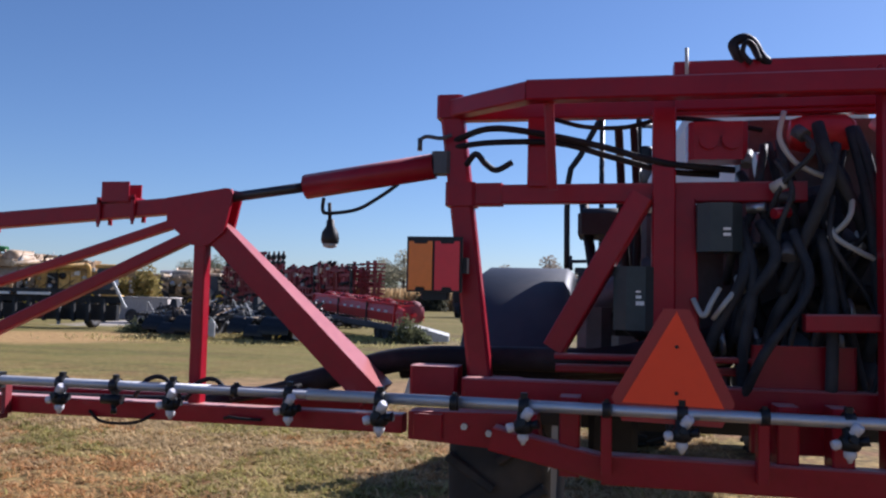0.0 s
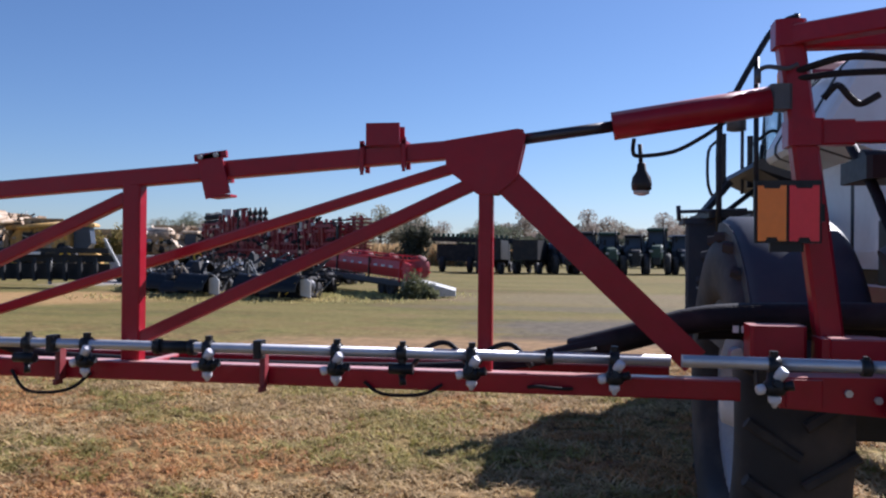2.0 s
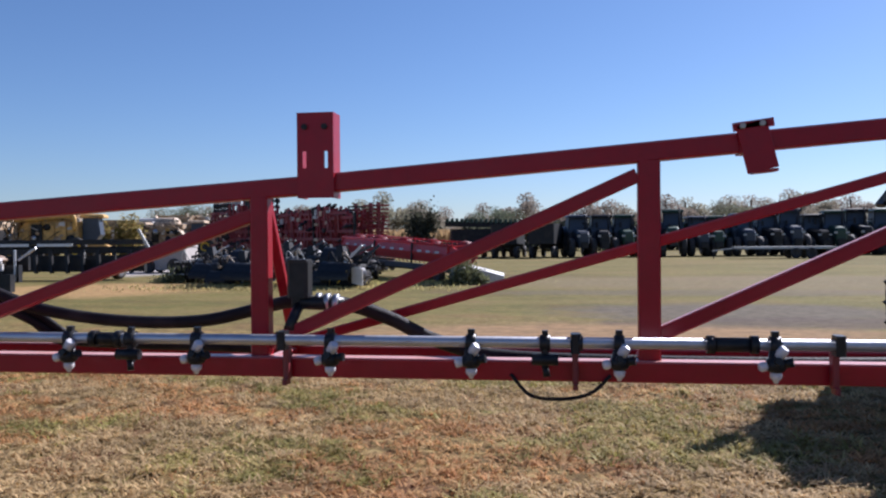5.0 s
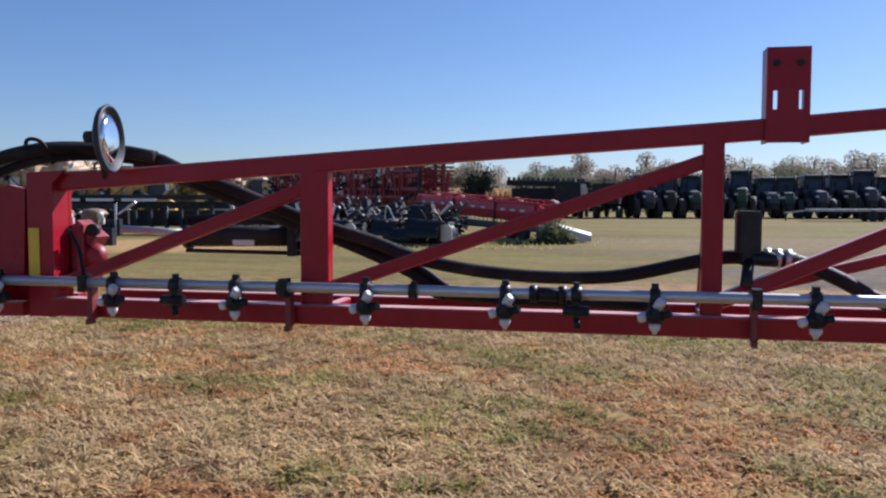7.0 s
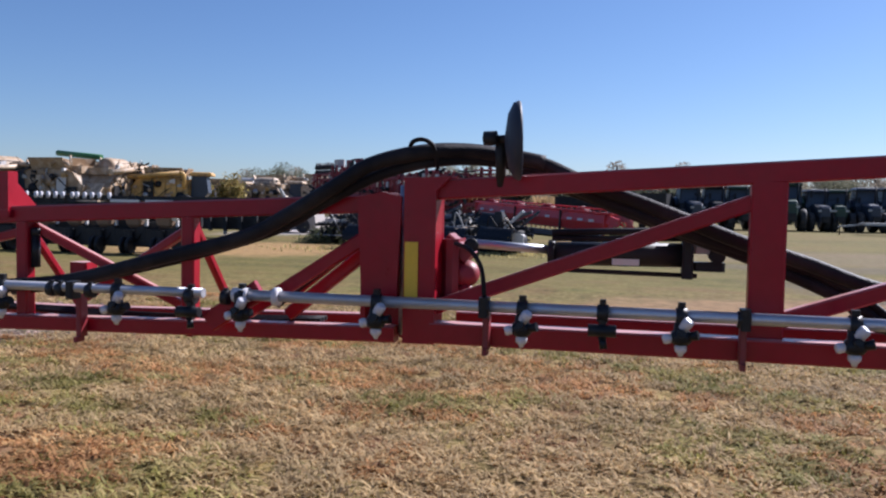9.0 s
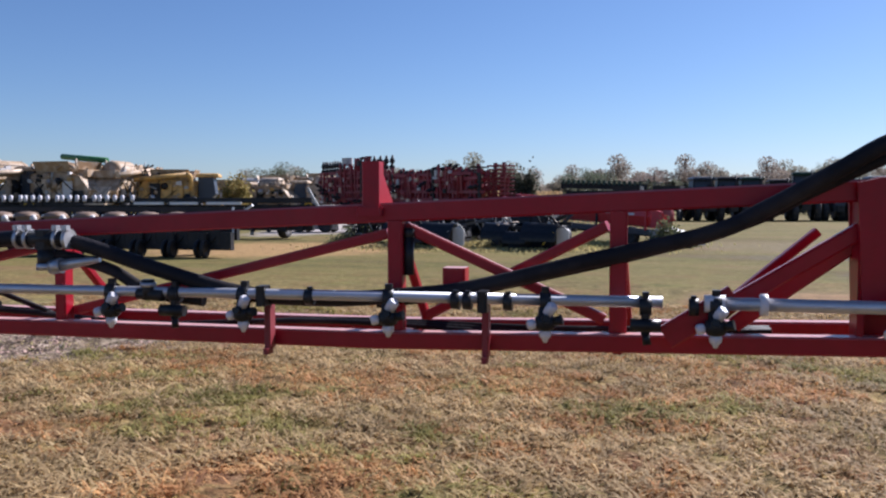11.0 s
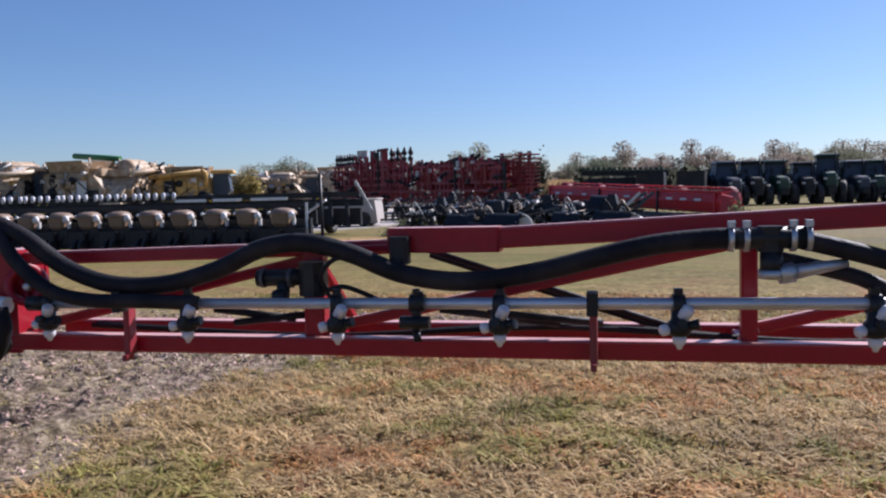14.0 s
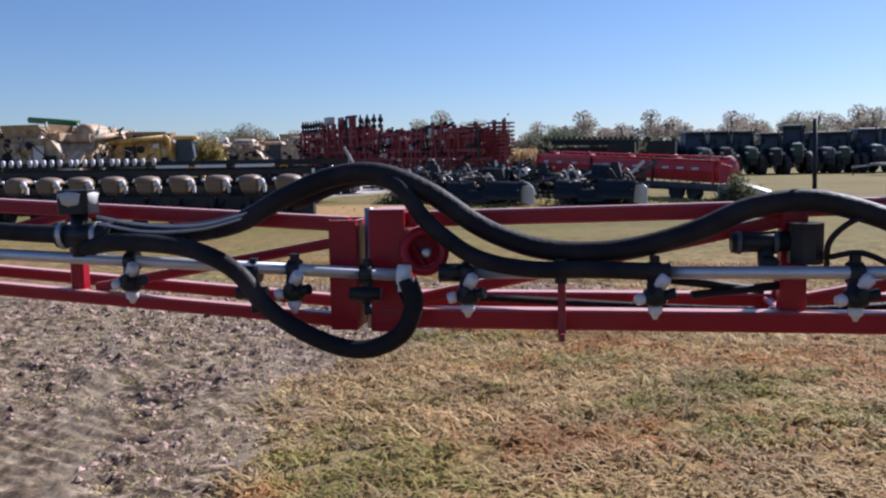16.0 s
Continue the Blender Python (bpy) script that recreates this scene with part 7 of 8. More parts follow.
def black_header():
    s = thing("black_planter_bar", "long black implement bar with small white seed cups", "farm implement", (-19.6, 30.4, 0))
    b = BM()
    beam(b, (0, 0, 1.62), (-22, -1.2, 1.62), 0.25, 0.22)
    part("toolbar", b, DARK, s)
    b = BM()
    beam(b, (0, 0.5, 1.28), (-22, -0.7, 1.28), 0.3, 0.3)
    part("rear_bar", b, DARK, s)
    b = BM()
    beam(b, (0, 0.1, 0.7), (-22, -1.1, 0.7), 0.25, 0.7)
    part("lower_skirt", b, DARK, s)
    cup = BM()
    lathe(cup, [(0.05, -0.1), (0.085, -0.06), (0.085, 0.17), (0.05, 0.2)], n=10)
    cup = mesh_of("seed_cup", cup, PALE)
    for k in range(38):
        shared("seed_cup", cup, s, pose(-8.2 - 0.36 * k + (0.12 if k % 5 == 0 else 0), -0.62 - 0.02 * k, 1.66))
    b = BM()
    beam(b, (0.55, -0.2, 0.95), (-0.1, -0.3, 2.15), 0.1, 0.1)
    part("marker_arm", b, GREY, s)
    b = BM()
    beam(b, (-2.6, -0.35, 0.15), (-2.6, -0.35, 1.3), 0.12, 0.12)
    part("stand", b, GREY, s)
    for x0, x1 in ((-3.0, -4.6), (-5.0, -6.3), (-6.6, -8.0)):
        b = BM()
        beam(b, (x0, -0.4 + x0 * 0.03, 1.50), (x1, -0.4 + x1 * 0.03, 1.50), 0.05, 0.12)
        part("guard_strip", b, WHITE, s)
    for k in range(30):
        b = BM()
        beam(b, (-0.4 - 0.7 * k, -0.35 - 0.045 * k, 0.3), (-0.5 - 0.7 * k, -0.3 - 0.045 * k, 1.3), 0.14, 0.14)
        part("row_leg", b, DARK, s)
    for x in (-1.5, -7, -12, -18):
        b = BM()
        ring_wheel(b, (x, 0.6 + x * 0.055, 0.5), 0.5, 0.35)
        part("wheel", b, TYRE, s)
    return s


black_header()


def cultivator():
    """Red cultivator with its wings folded up into a dense cage, black tine springs standing along the top."""
    s = thing("folded_cultivator", "tall folded red field cultivator with black tines", "cultivator", (-26.5, 69.5, 0))
    s.rotation_euler = (0, 0, math.atan2(-23, 23))
    s.scale = (1, 1, 1.13)
    rg = random.Random(2)
    L = 16.0

    def skyline(x):
        """Height of the folded wings along the machine."""
        for x1, h in ((-11.6, 4.15), (-10.6, 4.6), (-8.6, 4.9), (-7.2, 4.75), (-5.2, 5.15), (-4.4, 4.5), (0.2, 4.1), (3.0, 3.75), (6.0, 3.85), (9.5, 4.0), (20, 3.5)):
            if x < x1:
                return h

    # folded wing frames, three deep
    for y in (-1.25, -0.3, 0.7):
        for j in range(6):
            z = 1.0 + 0.62 * j
            x1 = L * (0.98 - 0.05 * j)
            for xa, xb in ((-L, -4.4), (-4.3, x1)):
                if z < skyline((xa + xb) / 2) - 0.25:
                    b = BM()
                    beam(b, (xa, y, z + rg.uniform(-0.1, 0.1)), (xb, y, z + rg.uniform(-0.25, 0.15)), 0.2, 0.2)
                    part("frame_beam", b, RED_DULL, s)
    for k in range(150):
        x = -L + 0.2 + k * 0.2
        top = skyline(x) - abs(rg.gauss(0, 0.22))
        b = BM()
        z0 = rg.uniform(0.8, 2.2)
        y = (-1.3, -0.2, 0.75)[k % 3]
        beam(b, (x, y, z0), (x + rg.uniform(-0.35, 0.35), y + rg.uniform(-0.2, 0.2), top), rg.uniform(0.14, 0.28), 0.16)
        part("frame_post", b, DARK if k % 11 == 4 else RED_DULL, s)
    for k in range(44):
        b = BM()
        x, z = rg.uniform(-L, L * 0.75), rg.uniform(1.0, 3.4)
        beam(b, (x, rg.uniform(-1.3, 0.8), z), (x + rg.uniform(1.0, 2.6), rg.uniform(-1.3, 0.8), min(skyline(x) - 0.4, z + rg.uniform(-0.8, 0.9))), 0.24, 0.26)
        part("wing_beam", b, RED_DULL if k % 5 else DARK, s)
    for k in range(10):
        b = BM()
        x = -L + 1.0 + k * 2.6
        loft(b, [[(x, -0.5, 1.0), (x + 1.2, -0.5, 1.0), (x + 1.2, 0.5, 1.0), (x, 0.5, 1.0)], [(x + 0.25, -0.3, skyline(x) - 0.9), (x + 0.8, -0.3, skyline(x) - 0.9), (x + 0.8, 0.3, skyline(x) - 0.9), (x + 0.25, 0.3, skyline(x) - 0.9)]], False)
        part("hitch_tower", b, RED_DULL, s)
    for x in (-8.2, -7.6, -6.2, -5.6):
        b = BM()
        beam(b, (x, -0.9, 3.2), (x, -0.9, 5.15), 0.2, 0.2, (0, 1, 0))
        part("wing_mast", b, RED_DULL, s)
    b = BM()
    beam(b, (-6.6, -0.9, 5.1), (-5.1, -0.9, 5.1), 0.3, 0.22)
    part("wing_stop", b, RED_DULL, s)
    b = BM()
    block(b, (-10.9, -1.2, 4.55), (-9.5, -0.5, 5.25), 0.2)
    part("seed_box", b, GREY, s, "pale grey box on top of the frame")
    for k in range(60):
        x = rg.uniform(-L, 10)
        z = rg.uniform(1.4, skyline(x) - 0.6)
        b = BM()
        block(b, (x, -1.5, z), (x + rg.uniform(0.2, 0.6), -1.3, z + rg.uniform(0.15, 0.45)), 0.04)
        part("bracket", b, (RED_DULL, RED_DULL, RED_DULL, DARK, GREY, TAN)[rg.randrange(6)], s)
    tine = BM()
    rod(tine, (0, 0, -0.2), (0, 0, 0.1), 0.05, n=6)
    lathe(tine, [(0.05, 0.0), (0.20, 0.06), (0.23, 0.25), (0.10, 0.36), (0.09, 0.42), (0.21, 0.50), (0.22, 0.66), (0.12, 0.80), (0.08, 0.98), (0.02, 1.0)], n=8)
    tine = mesh_of("tine", tine, DARK)
    for k in range(9):
        shared("tine", tine, s, pose(-L + 0.1 + k * 0.60, -0.9, 4.0, 0, rg.uniform(-4, 4), rg.uniform(-20, 20)) @ Matrix.Diagonal((1, 1, rg.uniform(1.0, 1.2), 1)))
    for k in range(4):
        shared("tine", tine, s, pose(-4.2 + k * 1.12, -0.9, 4.05 - 0.03 * k, 0, rg.uniform(-4, 4), rg.uniform(-20, 20)) @ Matrix.Diagonal((1.1, 1.1, 1.15, 1)))
    for k in range(22):
        x = rg.uniform(0.5, 12)
        shared("tine", tine, s, pose(x, -0.9, skyline(x) - 0.25, 0, rg.uniform(60, 100), rg.uniform(-20, 20)) @ Matrix.Diagonal((0.7, 0.7, 0.8, 1)))
    for k in range(40):
        x = -L + 0.2 + k * 0.75
        shared("tine", tine, s, pose(x, rg.choice((-1.45, 1.2)), rg.uniform(1.0, 2.9), rg.uniform(60, 120), rg.uniform(-15, 15), 0) @ Matrix.Diagonal((0.7, 0.7, 0.9, 1)))
    for x in (-12, -6, 0, 6, 12):
        b = BM()
        ring_wheel(b, (x, -0.8, 0.55), 0.55, 0.4, (0.2, 1, 0))
        part("wheel", b, TYRE, s)
    for x in (L * 0.72, L * 0.86, L * 0.93):
        b = BM()
        beam(b, (x, 0, 0.6), (x, 0, 4.0), 0.22, 0.22)
        p = part("basket_post", b, RED_DULL, s)
        for k in range(9):
            b = BM()
            beam(b, (x, -0.6, 1.7 + 0.26 * k), (x, 0.8, 1.7 + 0.26 * k), 0.5, 0.10)
            part("rung", b, RED_DULL if x > 12 else DARK, p)
    return s


cultivator()


def dark_planter():
    s = thing("folded_planter", "dark green folded planter with a toothed top", "planter", (-10.5, 75, 0))
    b = BM()
    block(b, (-2.2, -1, 1.0), (4.5, 1, 2.6), 0.2)
    beam(b, (-2.6, -1.1, 3.1), (5.0, -1.1, 2.9), 0.25, 0.5)
    part("frame", b, DARK, s)
    for k in range(16):
        b = BM()
        block(b, (-2.5 + 0.45 * k, -1.4, 3.2 - 0.012 * k), (-2.25 + 0.45 * k, -1.0, 3.6 - 0.012 * k), 0.05)
        part("row_unit", b, DKGREEN, s)
    for x in (-1.6, 1.0, 3.6):
        b = BM()
        ring_wheel(b, (x, -1.1, 0.7), 0.7, 0.5)
        part("wheel", b, TYRE, s)
    return s


dark_planter()


def grain_truck(at, turn, paint, label):
    s = thing("grain_truck", label, "truck", at)
    s.rotation_euler = (0, 0, radians(turn))
    b = BM()
    block(b, (-2.8, -1.1, 1.2), (1.2, 1.1, 2.9), 0.1)
    part("grain_box", b, paint, s)
    b = BM()
    block(b, (1.4, -1.05, 0.8), (2.6, 1.05, 2.6), 0.2)
    block(b, (2.6, -0.85, 0.8), (3.7, 0.85, 1.7), 0.15)
    part("truck_cab", b, DARK, s)
    for x in (-2.2, -1.1, 2.9):
        for y in (-0.95, 0.95):
            b = BM()
            ring_wheel(b, (x, y, 0.5), 0.5, 0.3, (0, 1, 0))
            part("wheel", b, TYRE, s)
    return s


grain_truck((-3.6, 70.5, 0), 80, DARK, "dark truck with a black grain box")
grain_truck((-7.0, 71.0, 0), 85, DARK, "dark truck parked among the implements")


def flat_trailer():
    s = thing("flatbed_trailer", "low flatbed trailer with tandem wheels", "trailer", (14.2, 63.0, 0))
    b = BM()
    block(b, (-3.6, -1.0, 0.72), (3.6, 1.0, 0.90), 0.03)
    beam(b, (-3.6, 0, 0.78), (-5.2, 0, 0.6), 0.12, 0.12)
    part("deck", b, GREY, s)
    for x in (0.6, 1.7):
        for y in (-1.0, 1.0):
            b = BM()
            ring_wheel(b, (x, y, 0.4), 0.4, 0.25, (0, 1, 0))
            part("wheel", b, TYRE, s)
    b = BM()
    beam(b, (-5.1, 0, 0), (-5.1, 0, 0.66), 0.08, 0.08)
    part("jack", b, DARK, s)
    return s


flat_trailer()


def harvester(at, turn, label, paint=CATYEL, arm=None, tank=True, size=1.2):
    """A self-propelled combine: cab, flared grain tank, sloping rear hood, big front tyres."""
    s = thing("combine_harvester", label, "combine", at, "yellow machines in the yard")
    s.scale = (size, size, size)
    rg = random.Random(int(abs(at[0]) * 10))
    s.rotation_euler = (0, 0, radians(turn))
    b = BM()
    side = [(-3.3, 1.35), (1.9, 1.2), (2.0, 3.35), (1.5, 3.5), (-1.9, 3.5), (-2.6, 3.25), (-3.5, 2.2)]
    loft(b, [[(x, y * q, z + (0.0 if q > 0.9 else 0.06)) for x, z in side] for y, q in ((-1.5, 0.92), (-1.5, 1.0), (1.5, 1.0), (1.5, 0.92))], False)
    part("body", b, paint, s)
    if tank:
        b = BM()
        for (xa, ya), (xb, yb), (ox, oy) in (((-1.9, -1.3), (1.4, -1.3), (0, -0.45)), ((-1.9, 1.3), (1.4, 1.3), (0, 0.45)), ((-1.9, -1.3), (-1.9, 1.3), (-0.45, 0)), ((1.4, -1.3), (1.4, 1.3), (0.45, 0))):
            loft(b, [[(xa, ya, 3.45), (xb, yb, 3.45), (xb + ox * 0.05, yb + oy * 0.05, 3.45), (xa + ox * 0.05, ya + oy * 0.05, 3.45)], [(xa + ox, ya + oy, 4.35), (xb + ox, yb + oy, 4.35), (xb + ox * 1.08, yb + oy * 1.08, 4.35), (xa + ox * 1.08, ya + oy * 1.08, 4.35)]], False)
        part("grain_tank", b, (TAN, RUST, paint)[rg.randrange(3)], s)
        b = BM()
        lathe(b, [(1.25, 3.45), (1.2, 3.9), (0.8, 4.25), (0.1, 4.4)], (-0.25, 0, 0), n=14)
        part("tank_cover", b, (TAN, paint, RUST)[rg.randrange(3)], s)
    else:
        b = BM()
        lathe(b, [(0.02, -1.5), (0.75, -1.45), (0.9, -1.1), (0.9, 1.1), (0.75, 1.45), (0.02, 1.5)], (-0.3, 0, 3.7), (1, 0, 0), 18)
        part("tank_cover", b, (RUST, TAN)[rg.randrange(2)], s)
    b = BM()
    loft(b, [[(2.05, -0.95, z), (x, -0.95, z), (x, 0.95, z), (2.05, 0.95, z)] for z, x in ((1.75, 3.2), (2.2, 3.55), (3.7, 3.35))], False)
    part("cab", b, BLUEGREY, s)
    b = BM()
    loft(b, [[(1.85 + g, -1.15 + g, z), (3.85 - g, -1.15 + g, z), (3.85 - g, 1.15 - g, z), (1.85 + g, 1.15 - g, z)] for z, g in ((3.7, 0.05), (3.78, 0.0), (3.95, 0.04), (4.05, 0.2))], False)
    part("cab_roof", b, paint, s)
    for x, r in ((1.6, 1.0), (-2.5, 0.7)):
        for y in (-1.75, 1.75):
            b = BM()
            ring_wheel(b, (x, y, r), r, 0.6, (0, 1, 0))
            t = part("wheel", b, TYRE, s)
            b = BM()
            lathe(b, [(0.05, -0.14), (r * 0.3, -0.12), (r * 0.48, -0.2), (r * 0.55, -0.2), (r * 0.55, 0.2), (r * 0.48, 0.2), (r * 0.3, 0.12), (0.05, 0.14)], (x, y * 1.02, r), (0, 1, 0), 18)
            part("rim", b, YELLOW, t)
    b = BM()
    rod(b, (1.2, -1.95, 3.9), (-4.2, -1.95, 3.35), 0.2, n=12)
    tube(b, [(1.2, -1.95, 3.9), (1.5, -1.9, 3.8), (1.55, -1.75, 3.3), (1.5, -1.5, 2.6)], 0.2, 10, 3)
    if arm:
        rod(b, (1.6, -1.5, 4.9), (-2.6, -1.6, 4.55), 0.22, n=12)
    part("unloading_auger", b, arm or paint, s)
    b = BM()
    loft(b, [[(-3.4, -1.0, 1.1), (-3.4, 1.0, 1.1), (-3.4, 1.0, 2.5), (-3.4, -1.0, 2.5)], [(-4.3, -0.9, 0.9), (-4.3, 0.9, 0.9), (-4.2, 0.9, 1.6), (-4.2, -0.9, 1.6)]], False)
    part("rear_hood", b, TAN, s)
    b = BM()
    loft(b, [[(2.4, -0.7, 1.2), (2.4, 0.7, 1.2), (2.4, 0.7, 2.0), (2.4, -0.7, 2.0)], [(4.3, -0.7, 0.4), (4.3, 0.7, 0.4), (4.3, 0.7, 1.1), (4.3, -0.7, 1.1)]], False)
    part("feeder", b, paint, s)
    for sy in (-1, 1):
        for k in range(5):
            x = -3.0 + 0.98 * k
            b = BM()
            z0, z1 = 1.45 + rg.uniform(0, 0.2), 3.2 - rg.uniform(0, 0.35) - (0.7 if k == 0 else 0)
            block(b, (x, min(sy * 1.5, sy * 1.56), z0), (x + 0.9, max(sy * 1.5, sy * 1.56), z1), 0.03)
            part("side_panel", b, (DARK, paint, TAN, SHEET, RUST, DARK, paint)[rg.randrange(7)], s)
        for k in range(16):
            b = BM()
            x, z, q = rg.uniform(-3.2, 1.7), rg.uniform(1.3, 4.1), rg.uniform(0.15, 0.55)
            loft(b, [[(x, yy, z), (x + q, yy, z + rg.uniform(-0.1, 0.1)), (x + q * 0.9, yy, z + q * 0.7), (x + 0.05, yy, z + q * 0.55)] for yy in (sy * 1.4, sy * 1.66)], False)
            part("fitting", b, (DARK, RUST, TAN, SHEET, GREY, CATYEL, DARK)[rg.randrange(7)], s)
        for k in range(8):
            b = BM()
            x, z = rg.uniform(-3.2, 1.0), rg.uniform(2.2, 4.2)
            rod(b, (x, sy * 1.62, z), (x + rg.uniform(-0.6, 1.3), sy * 1.6, z + rg.uniform(-0.6, 0.7)), rg.uniform(0.04, 0.1), n=7)
            part("pipe", b, (DARK, RUST, TAN, GREY)[rg.randrange(4)], s)
        for k in range(5):
            b = BM()
            r = rg.uniform(0.16, 0.42)
            lathe(b, [(0.03, -0.06), (r, -0.06), (r * 0.92, 0.0), (r, 0.06), (0.03, 0.06)], (rg.uniform(-2.8, 1.5), sy * 1.64, rg.uniform(1.6, 2.9)), (0, 1, 0), 14)
            part("pulley", b, (DARK, RUST, GALV)[k % 3], s)
        for k in range(3):
            b = BM()
            x = -2.6 + 1.5 * k
            beam(b, (x, sy * 1.62, rg.uniform(1.5, 1.9)), (x + rg.uniform(0.8, 1.6), sy * 1.62, rg.uniform(2.3, 3.0)), 0.07, 0.05)
            part("belt", b, DARK, s)
        b = BM()
        block(b, (-3.0, min(sy * 1.3, sy * 1.75), 0.95), (1.8, max(sy * 1.3, sy * 1.75), 1.3), 0.06)
        part("axle_guard", b, DARK, s)
        b = BM()
        tube(b, [(-2.4, sy * 1.4, 3.4), (-2.4, sy * 1.45, 4.1), (-1.0, sy * 1.5, 4.15), (0.4, sy * 1.5, 4.1), (0.5, sy * 1.4, 3.5)], 0.035, 6, 3)
        part("guard_rail", b, (DARK, RUST)[rg.randrange(2)], s)
    b = BM()
    rod(b, (-1.5, 0.5, 3.4), (-1.5, 0.5, 4.6), 0.08, n=10)
    block(b, (-2.9, -1.0, 3.2), (-1.95, 1.0, 3.75), 0.1)
    part("engine_hood", b, (DARK, RUST)[rg.randrange(2)], s)
    return s


harvester((-57.0, 92, 0), 200, "tan and yellow combine with dusty panels", size=1.0)
harvester((-63.5, 95, 0), 160, "grey and yellow combine seen across the yard", paint=GREY, size=1.0)
harvester((-50.0, 92, 0), 175, "rusty brown combine beside the red cultivator", paint=RUST, tank=False, size=1.0)
harvester((-43.5, 94, 0), 190, "dusty tan combine behind the red cultivator", paint=TAN, tank=False, size=1.05)
harvester((-47.0, 104, 0), 165, "weathered combine standing in the back row", paint=RUST, tank=True, size=1.25)
harvester((-54.5, 104, 0), 185, "pale grey combine standing in the back row", paint=SHEET, tank=True, size=1.2)
harvester((-66.0, 84, 0), 170, "dusty yellow combine standing in the back row", paint=CATYEL, tank=True, size=1.35)
harvester((-60.0, 80, 0), 20, "tan combine with open tank sides behind the others", paint=TAN, tank=True, size=1.25)
for k, (x, y, turn, size, paint, arm, label) in enumerate((
        (-50.0, 71, 20, 1.08, CATYEL, None, "yellow combine harvester at the row's end"),
        (-54.6, 69, 95, 1.20, RUST, None, "rusty brown combine harvester among others"),
        (-58.6, 66, 175, 1.22, RUST, GREEN, "dusty brown combine with a green unloading auger"),
        (-64.5, 66, 75, 1.20, TAN, None, "pale tan combine harvester with open panels"),
        (-69.5, 66, 190, 1.26, RUST, None, "rusty brown combine with loose panels"))):
    harvester((x, y, 0), turn, label, paint=paint, arm=arm, tank=k % 2 == 0, size=size)


def tree(height, spread, seed, mat, name="tree", label="bare-branched autumn tree on the field edge"):
    """A forked trunk with limbs; the crown is several uneven lobes of small leaves with sky between them."""
    rg = np.random.default_rng(seed)
    s = thing(name, label, "tree", group="trees along the horizon")
    b = BM()
    tube(b, [(0, 0, -0.1), (0.1, 0.05, height * 0.25), (0, 0.1, height * 0.55), (0.15, 0, height * 0.85)], height * 0.018, 7, 3)
    lobes = [(0.1, 0.0, height * 0.80, 0.30), (0.2, 0.1, height * 0.62, 0.34)]
    for k in range(11):
        az, el = rg.uniform(0, 6.28), rg.uniform(0.05, 1.1)
        z0 = height * rg.uniform(0.2, 0.5)
        r = spread * rg.uniform(0.5, 0.95)
        tip = (r * math.cos(az) * math.cos(el), r * math.sin(az) * math.cos(el), z0 + r * math.sin(el) * 0.9)
        tube(b, [(0, 0, z0), (tip[0] * 0.5, tip[1] * 0.5, z0 + (tip[2] - z0) * 0.4), tip], height * 0.007, 5, 2)
        lobes.append((*tip, rg.uniform(0.20, 0.36)))
    part("trunk", b, BARK, s)
    n = 4600
    lo = np.array(lobes)
    pick = lo[rg.integers(0, len(lo), n)]
    way = rg.normal(size=(n, 3))
    way /= np.linalg.norm(way, axis=1)[:, None]
    c = pick[:, :3] + way * (pick[:, 3:] * spread * rg.uniform(0.15, 1.0, (n, 1)) ** 0.5) * np.array([1.1, 1.1, 0.85])
    c[:, 2] = np.clip(c[:, 2], height * 0.06, None)
    u = rg.normal(size=(n, 3))
    u /= np.linalg.norm(u, axis=1)[:, None]
    v = np.cross(u, rg.normal(size=(n, 3)))
    v /= np.linalg.norm(v, axis=1)[:, None]
    q = rg.uniform(0.08, 0.19, n)[:, None] * height / 9
    co = np.stack([c - u * q, c + v * q * 0.7, c + u * q, c - v * q * 0.7], 1).reshape(-1, 3)
    me = bpy.data.meshes.new("crown")
    me.from_pydata(co.tolist(), [], (np.arange(n)[:, None] * 4 + np.arange(4)[None]).tolist())
    me.materials.append(mat)
    shared("crown", me, s)
    return s


KINDS = [tree(8.5, 5.2, 1, LEAF), tree(7.5, 5.6, 2, LEAF_GREEN, label="dark green tree on the field edge"), tree(10, 5.4, 3, LEAF), tree(6.0, 5.0, 4, LEAF_GREEN, label="low dark green tree on the field edge")]
rng = random.Random(5)
spots = []
for k in range(110):
    x = -90 + k * 3.6 + rng.uniform(-2.5, 2.5)
    spots.append((x, 150 + rng.uniform(-12, 25) + max(0, x) * 0.12, rng.choice((0, 0, 2, 2, 0, 3, 1)), rng.uniform(0.85, 1.25)))
for k, (x, y, kind, size) in enumerate(spots):
    m = pose(x, y, 0, 0, 0, rng.uniform(0, 360)) 
    if k < 4:
        t = KINDS[k]
        t.matrix_basis = m
    else:
        t = copy_thing(KINDS[kind], m)
    t.scale = (size, size, size)
b = BM()
rg = np.random.default_rng(19)
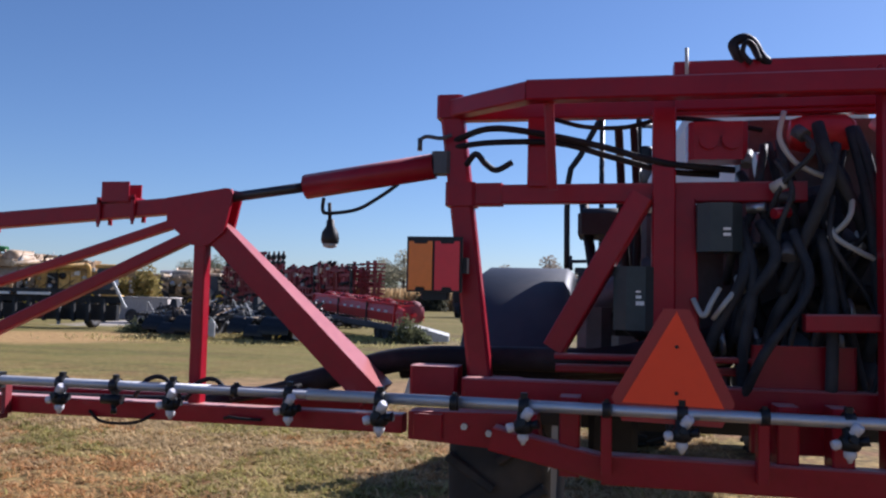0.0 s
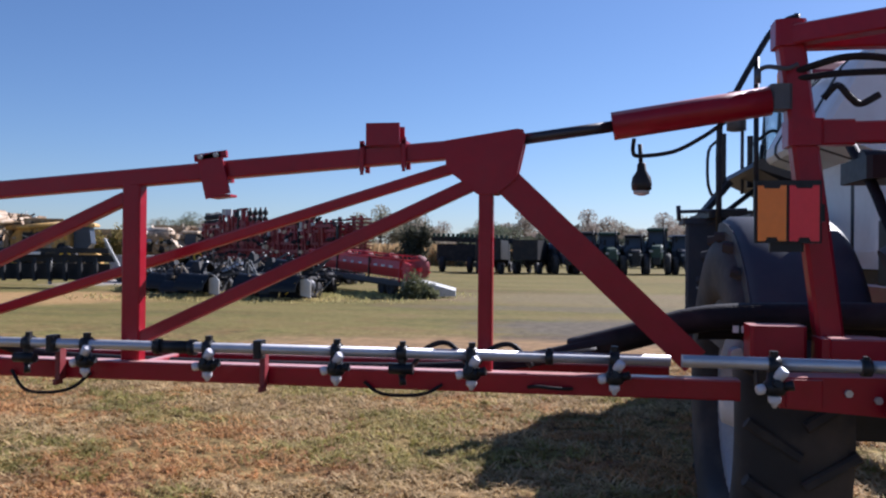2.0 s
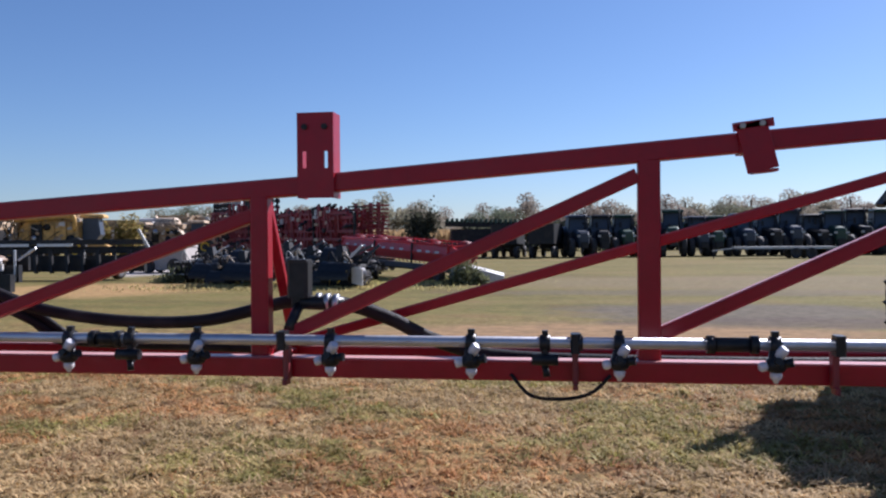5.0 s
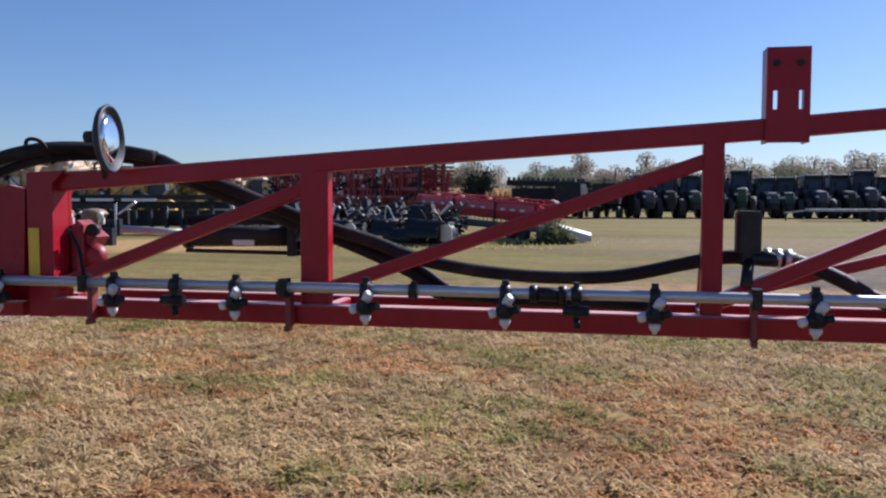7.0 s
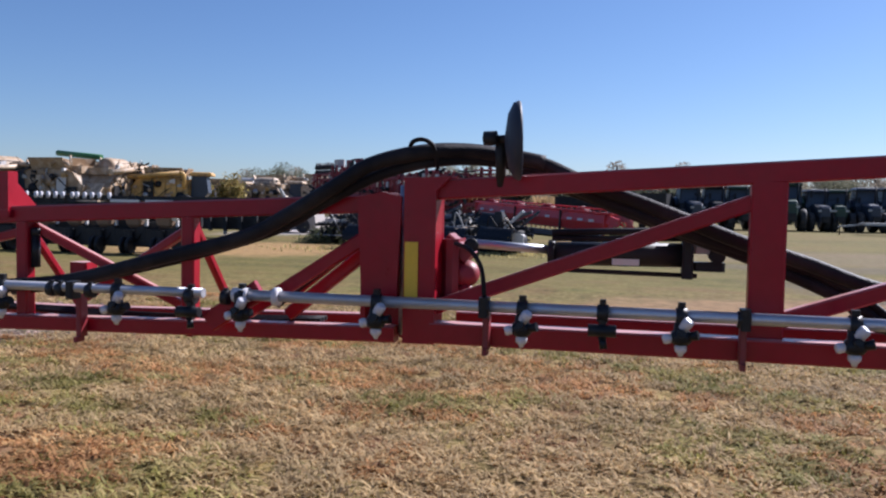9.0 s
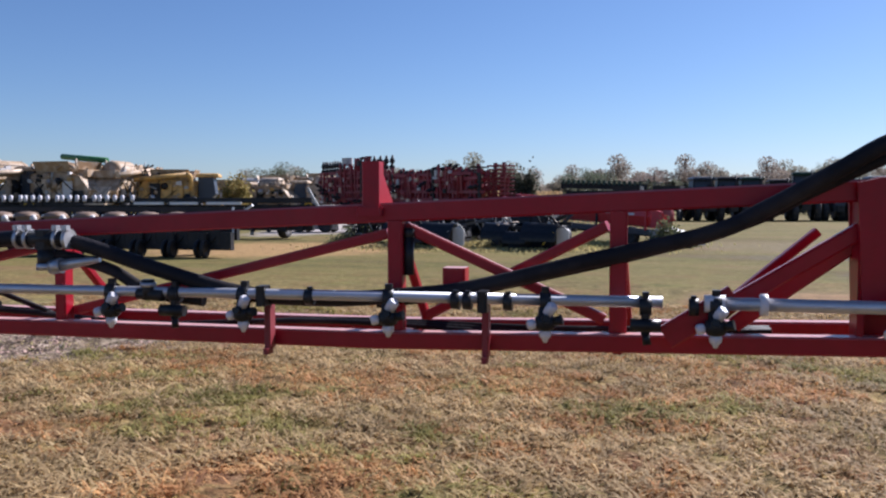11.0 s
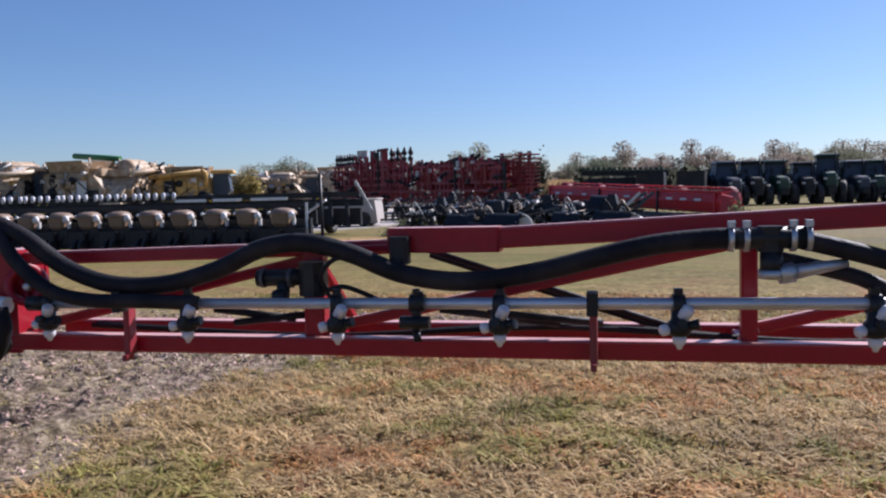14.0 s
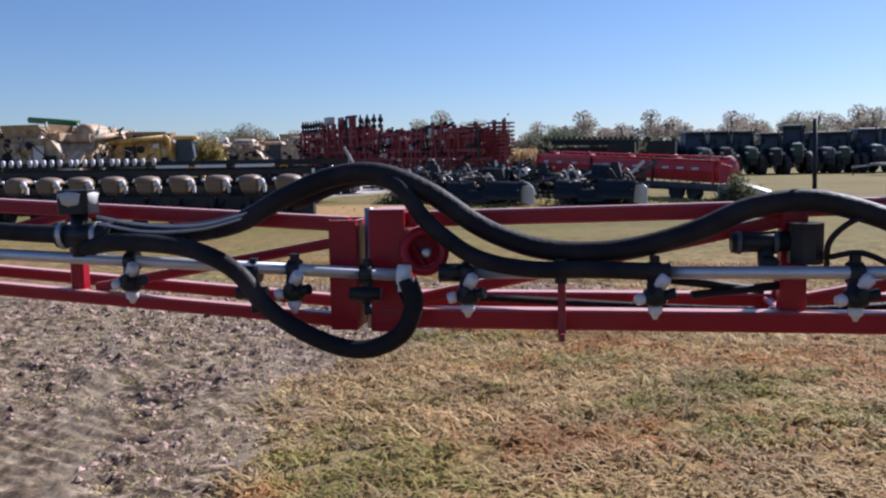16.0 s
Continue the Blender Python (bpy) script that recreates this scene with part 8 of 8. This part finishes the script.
for k in range(9000):
    x = rg.uniform(-16, 150)
    y, top = 112 + 0.18 * max(0, x) + rg.uniform(-4, 4), 3.9 + 1.2 * noise.noise(Vector((x * 0.12, 0, 2))) + 0.7 * noise.noise(Vector((x * 0.5, 0, 5)))
    c, sz = np.array([x, y, top * rg.uniform(0.05, 1.0)]), rg.uniform(0.25, 0.7)
    u = rg.normal(size=3)
    u /= np.linalg.norm(u)
    v = np.cross(u, rg.normal(size=3))
    v /= np.linalg.norm(v)
    b.faces.new([b.verts.new(tuple(q)) for q in (c - u * sz, c + v * sz, c + u * sz, c - v * sz)])
tagged(new("hedge", mesh_of("hedge", b, HEDGE)), "dark olive hedgerow behind the parked tractors", "hedge", kind="stuff")
b = BM()
rg = np.random.default_rng(9)
for k in range(9000):
    x, y = rg.uniform(-260, 420), rg.uniform(190, 260)
    z, sz = abs(rg.normal()) * 2.2, rg.uniform(0.7, 1.9)
    u = rg.normal(size=3)
    u /= np.linalg.norm(u)
    v = np.cross(u, rg.normal(size=3))
    v /= np.linalg.norm(v)
    c = np.array([x, y, z])
    b.faces.new([b.verts.new(tuple(q)) for q in (c - u * sz, c + v * sz, c + u * sz, c - v * sz)])
tagged(new("far_woods", mesh_of("far_woods", b, LEAF)), "low line of distant autumn woods", "woods", kind="stuff")
b = BM()
rg = np.random.default_rng(23)
for k in range(9000):
    x, y = rg.uniform(-75, -9), rg.uniform(116, 124)
    h, w = rg.uniform(1.6, 3.3), rg.uniform(0.05, 0.16)
    az = rg.uniform(0, 3.14)
    dx, dy, ln = w * math.cos(az), w * math.sin(az), rg.normal() * 0.3
    b.faces.new([b.verts.new(q) for q in ((x - dx, y - dy, 0), (x + dx, y + dy, 0), (x + dx * 0.7 + ln, y + dy * 0.7, h), (x - dx * 0.7 + ln, y - dy * 0.7, h))])
tagged(new("dry_crop", mesh_of("dry_crop", b, STRAW)), "tan standing dry crop at the far side of the yard", "crop", kind="stuff")
bush("bush", "dark green bush at the edge of the dry crop", (-21.6, 111, 0), (2.2, 1.2, 3.4), 5200, 0.26, 31, HEDGE)
bush("bush", "yellow-green autumn bush between the parked combines", (-51.5, 86, 0), (1.6, 1.2, 2.6), 4200, 0.22, 37, BLADE)
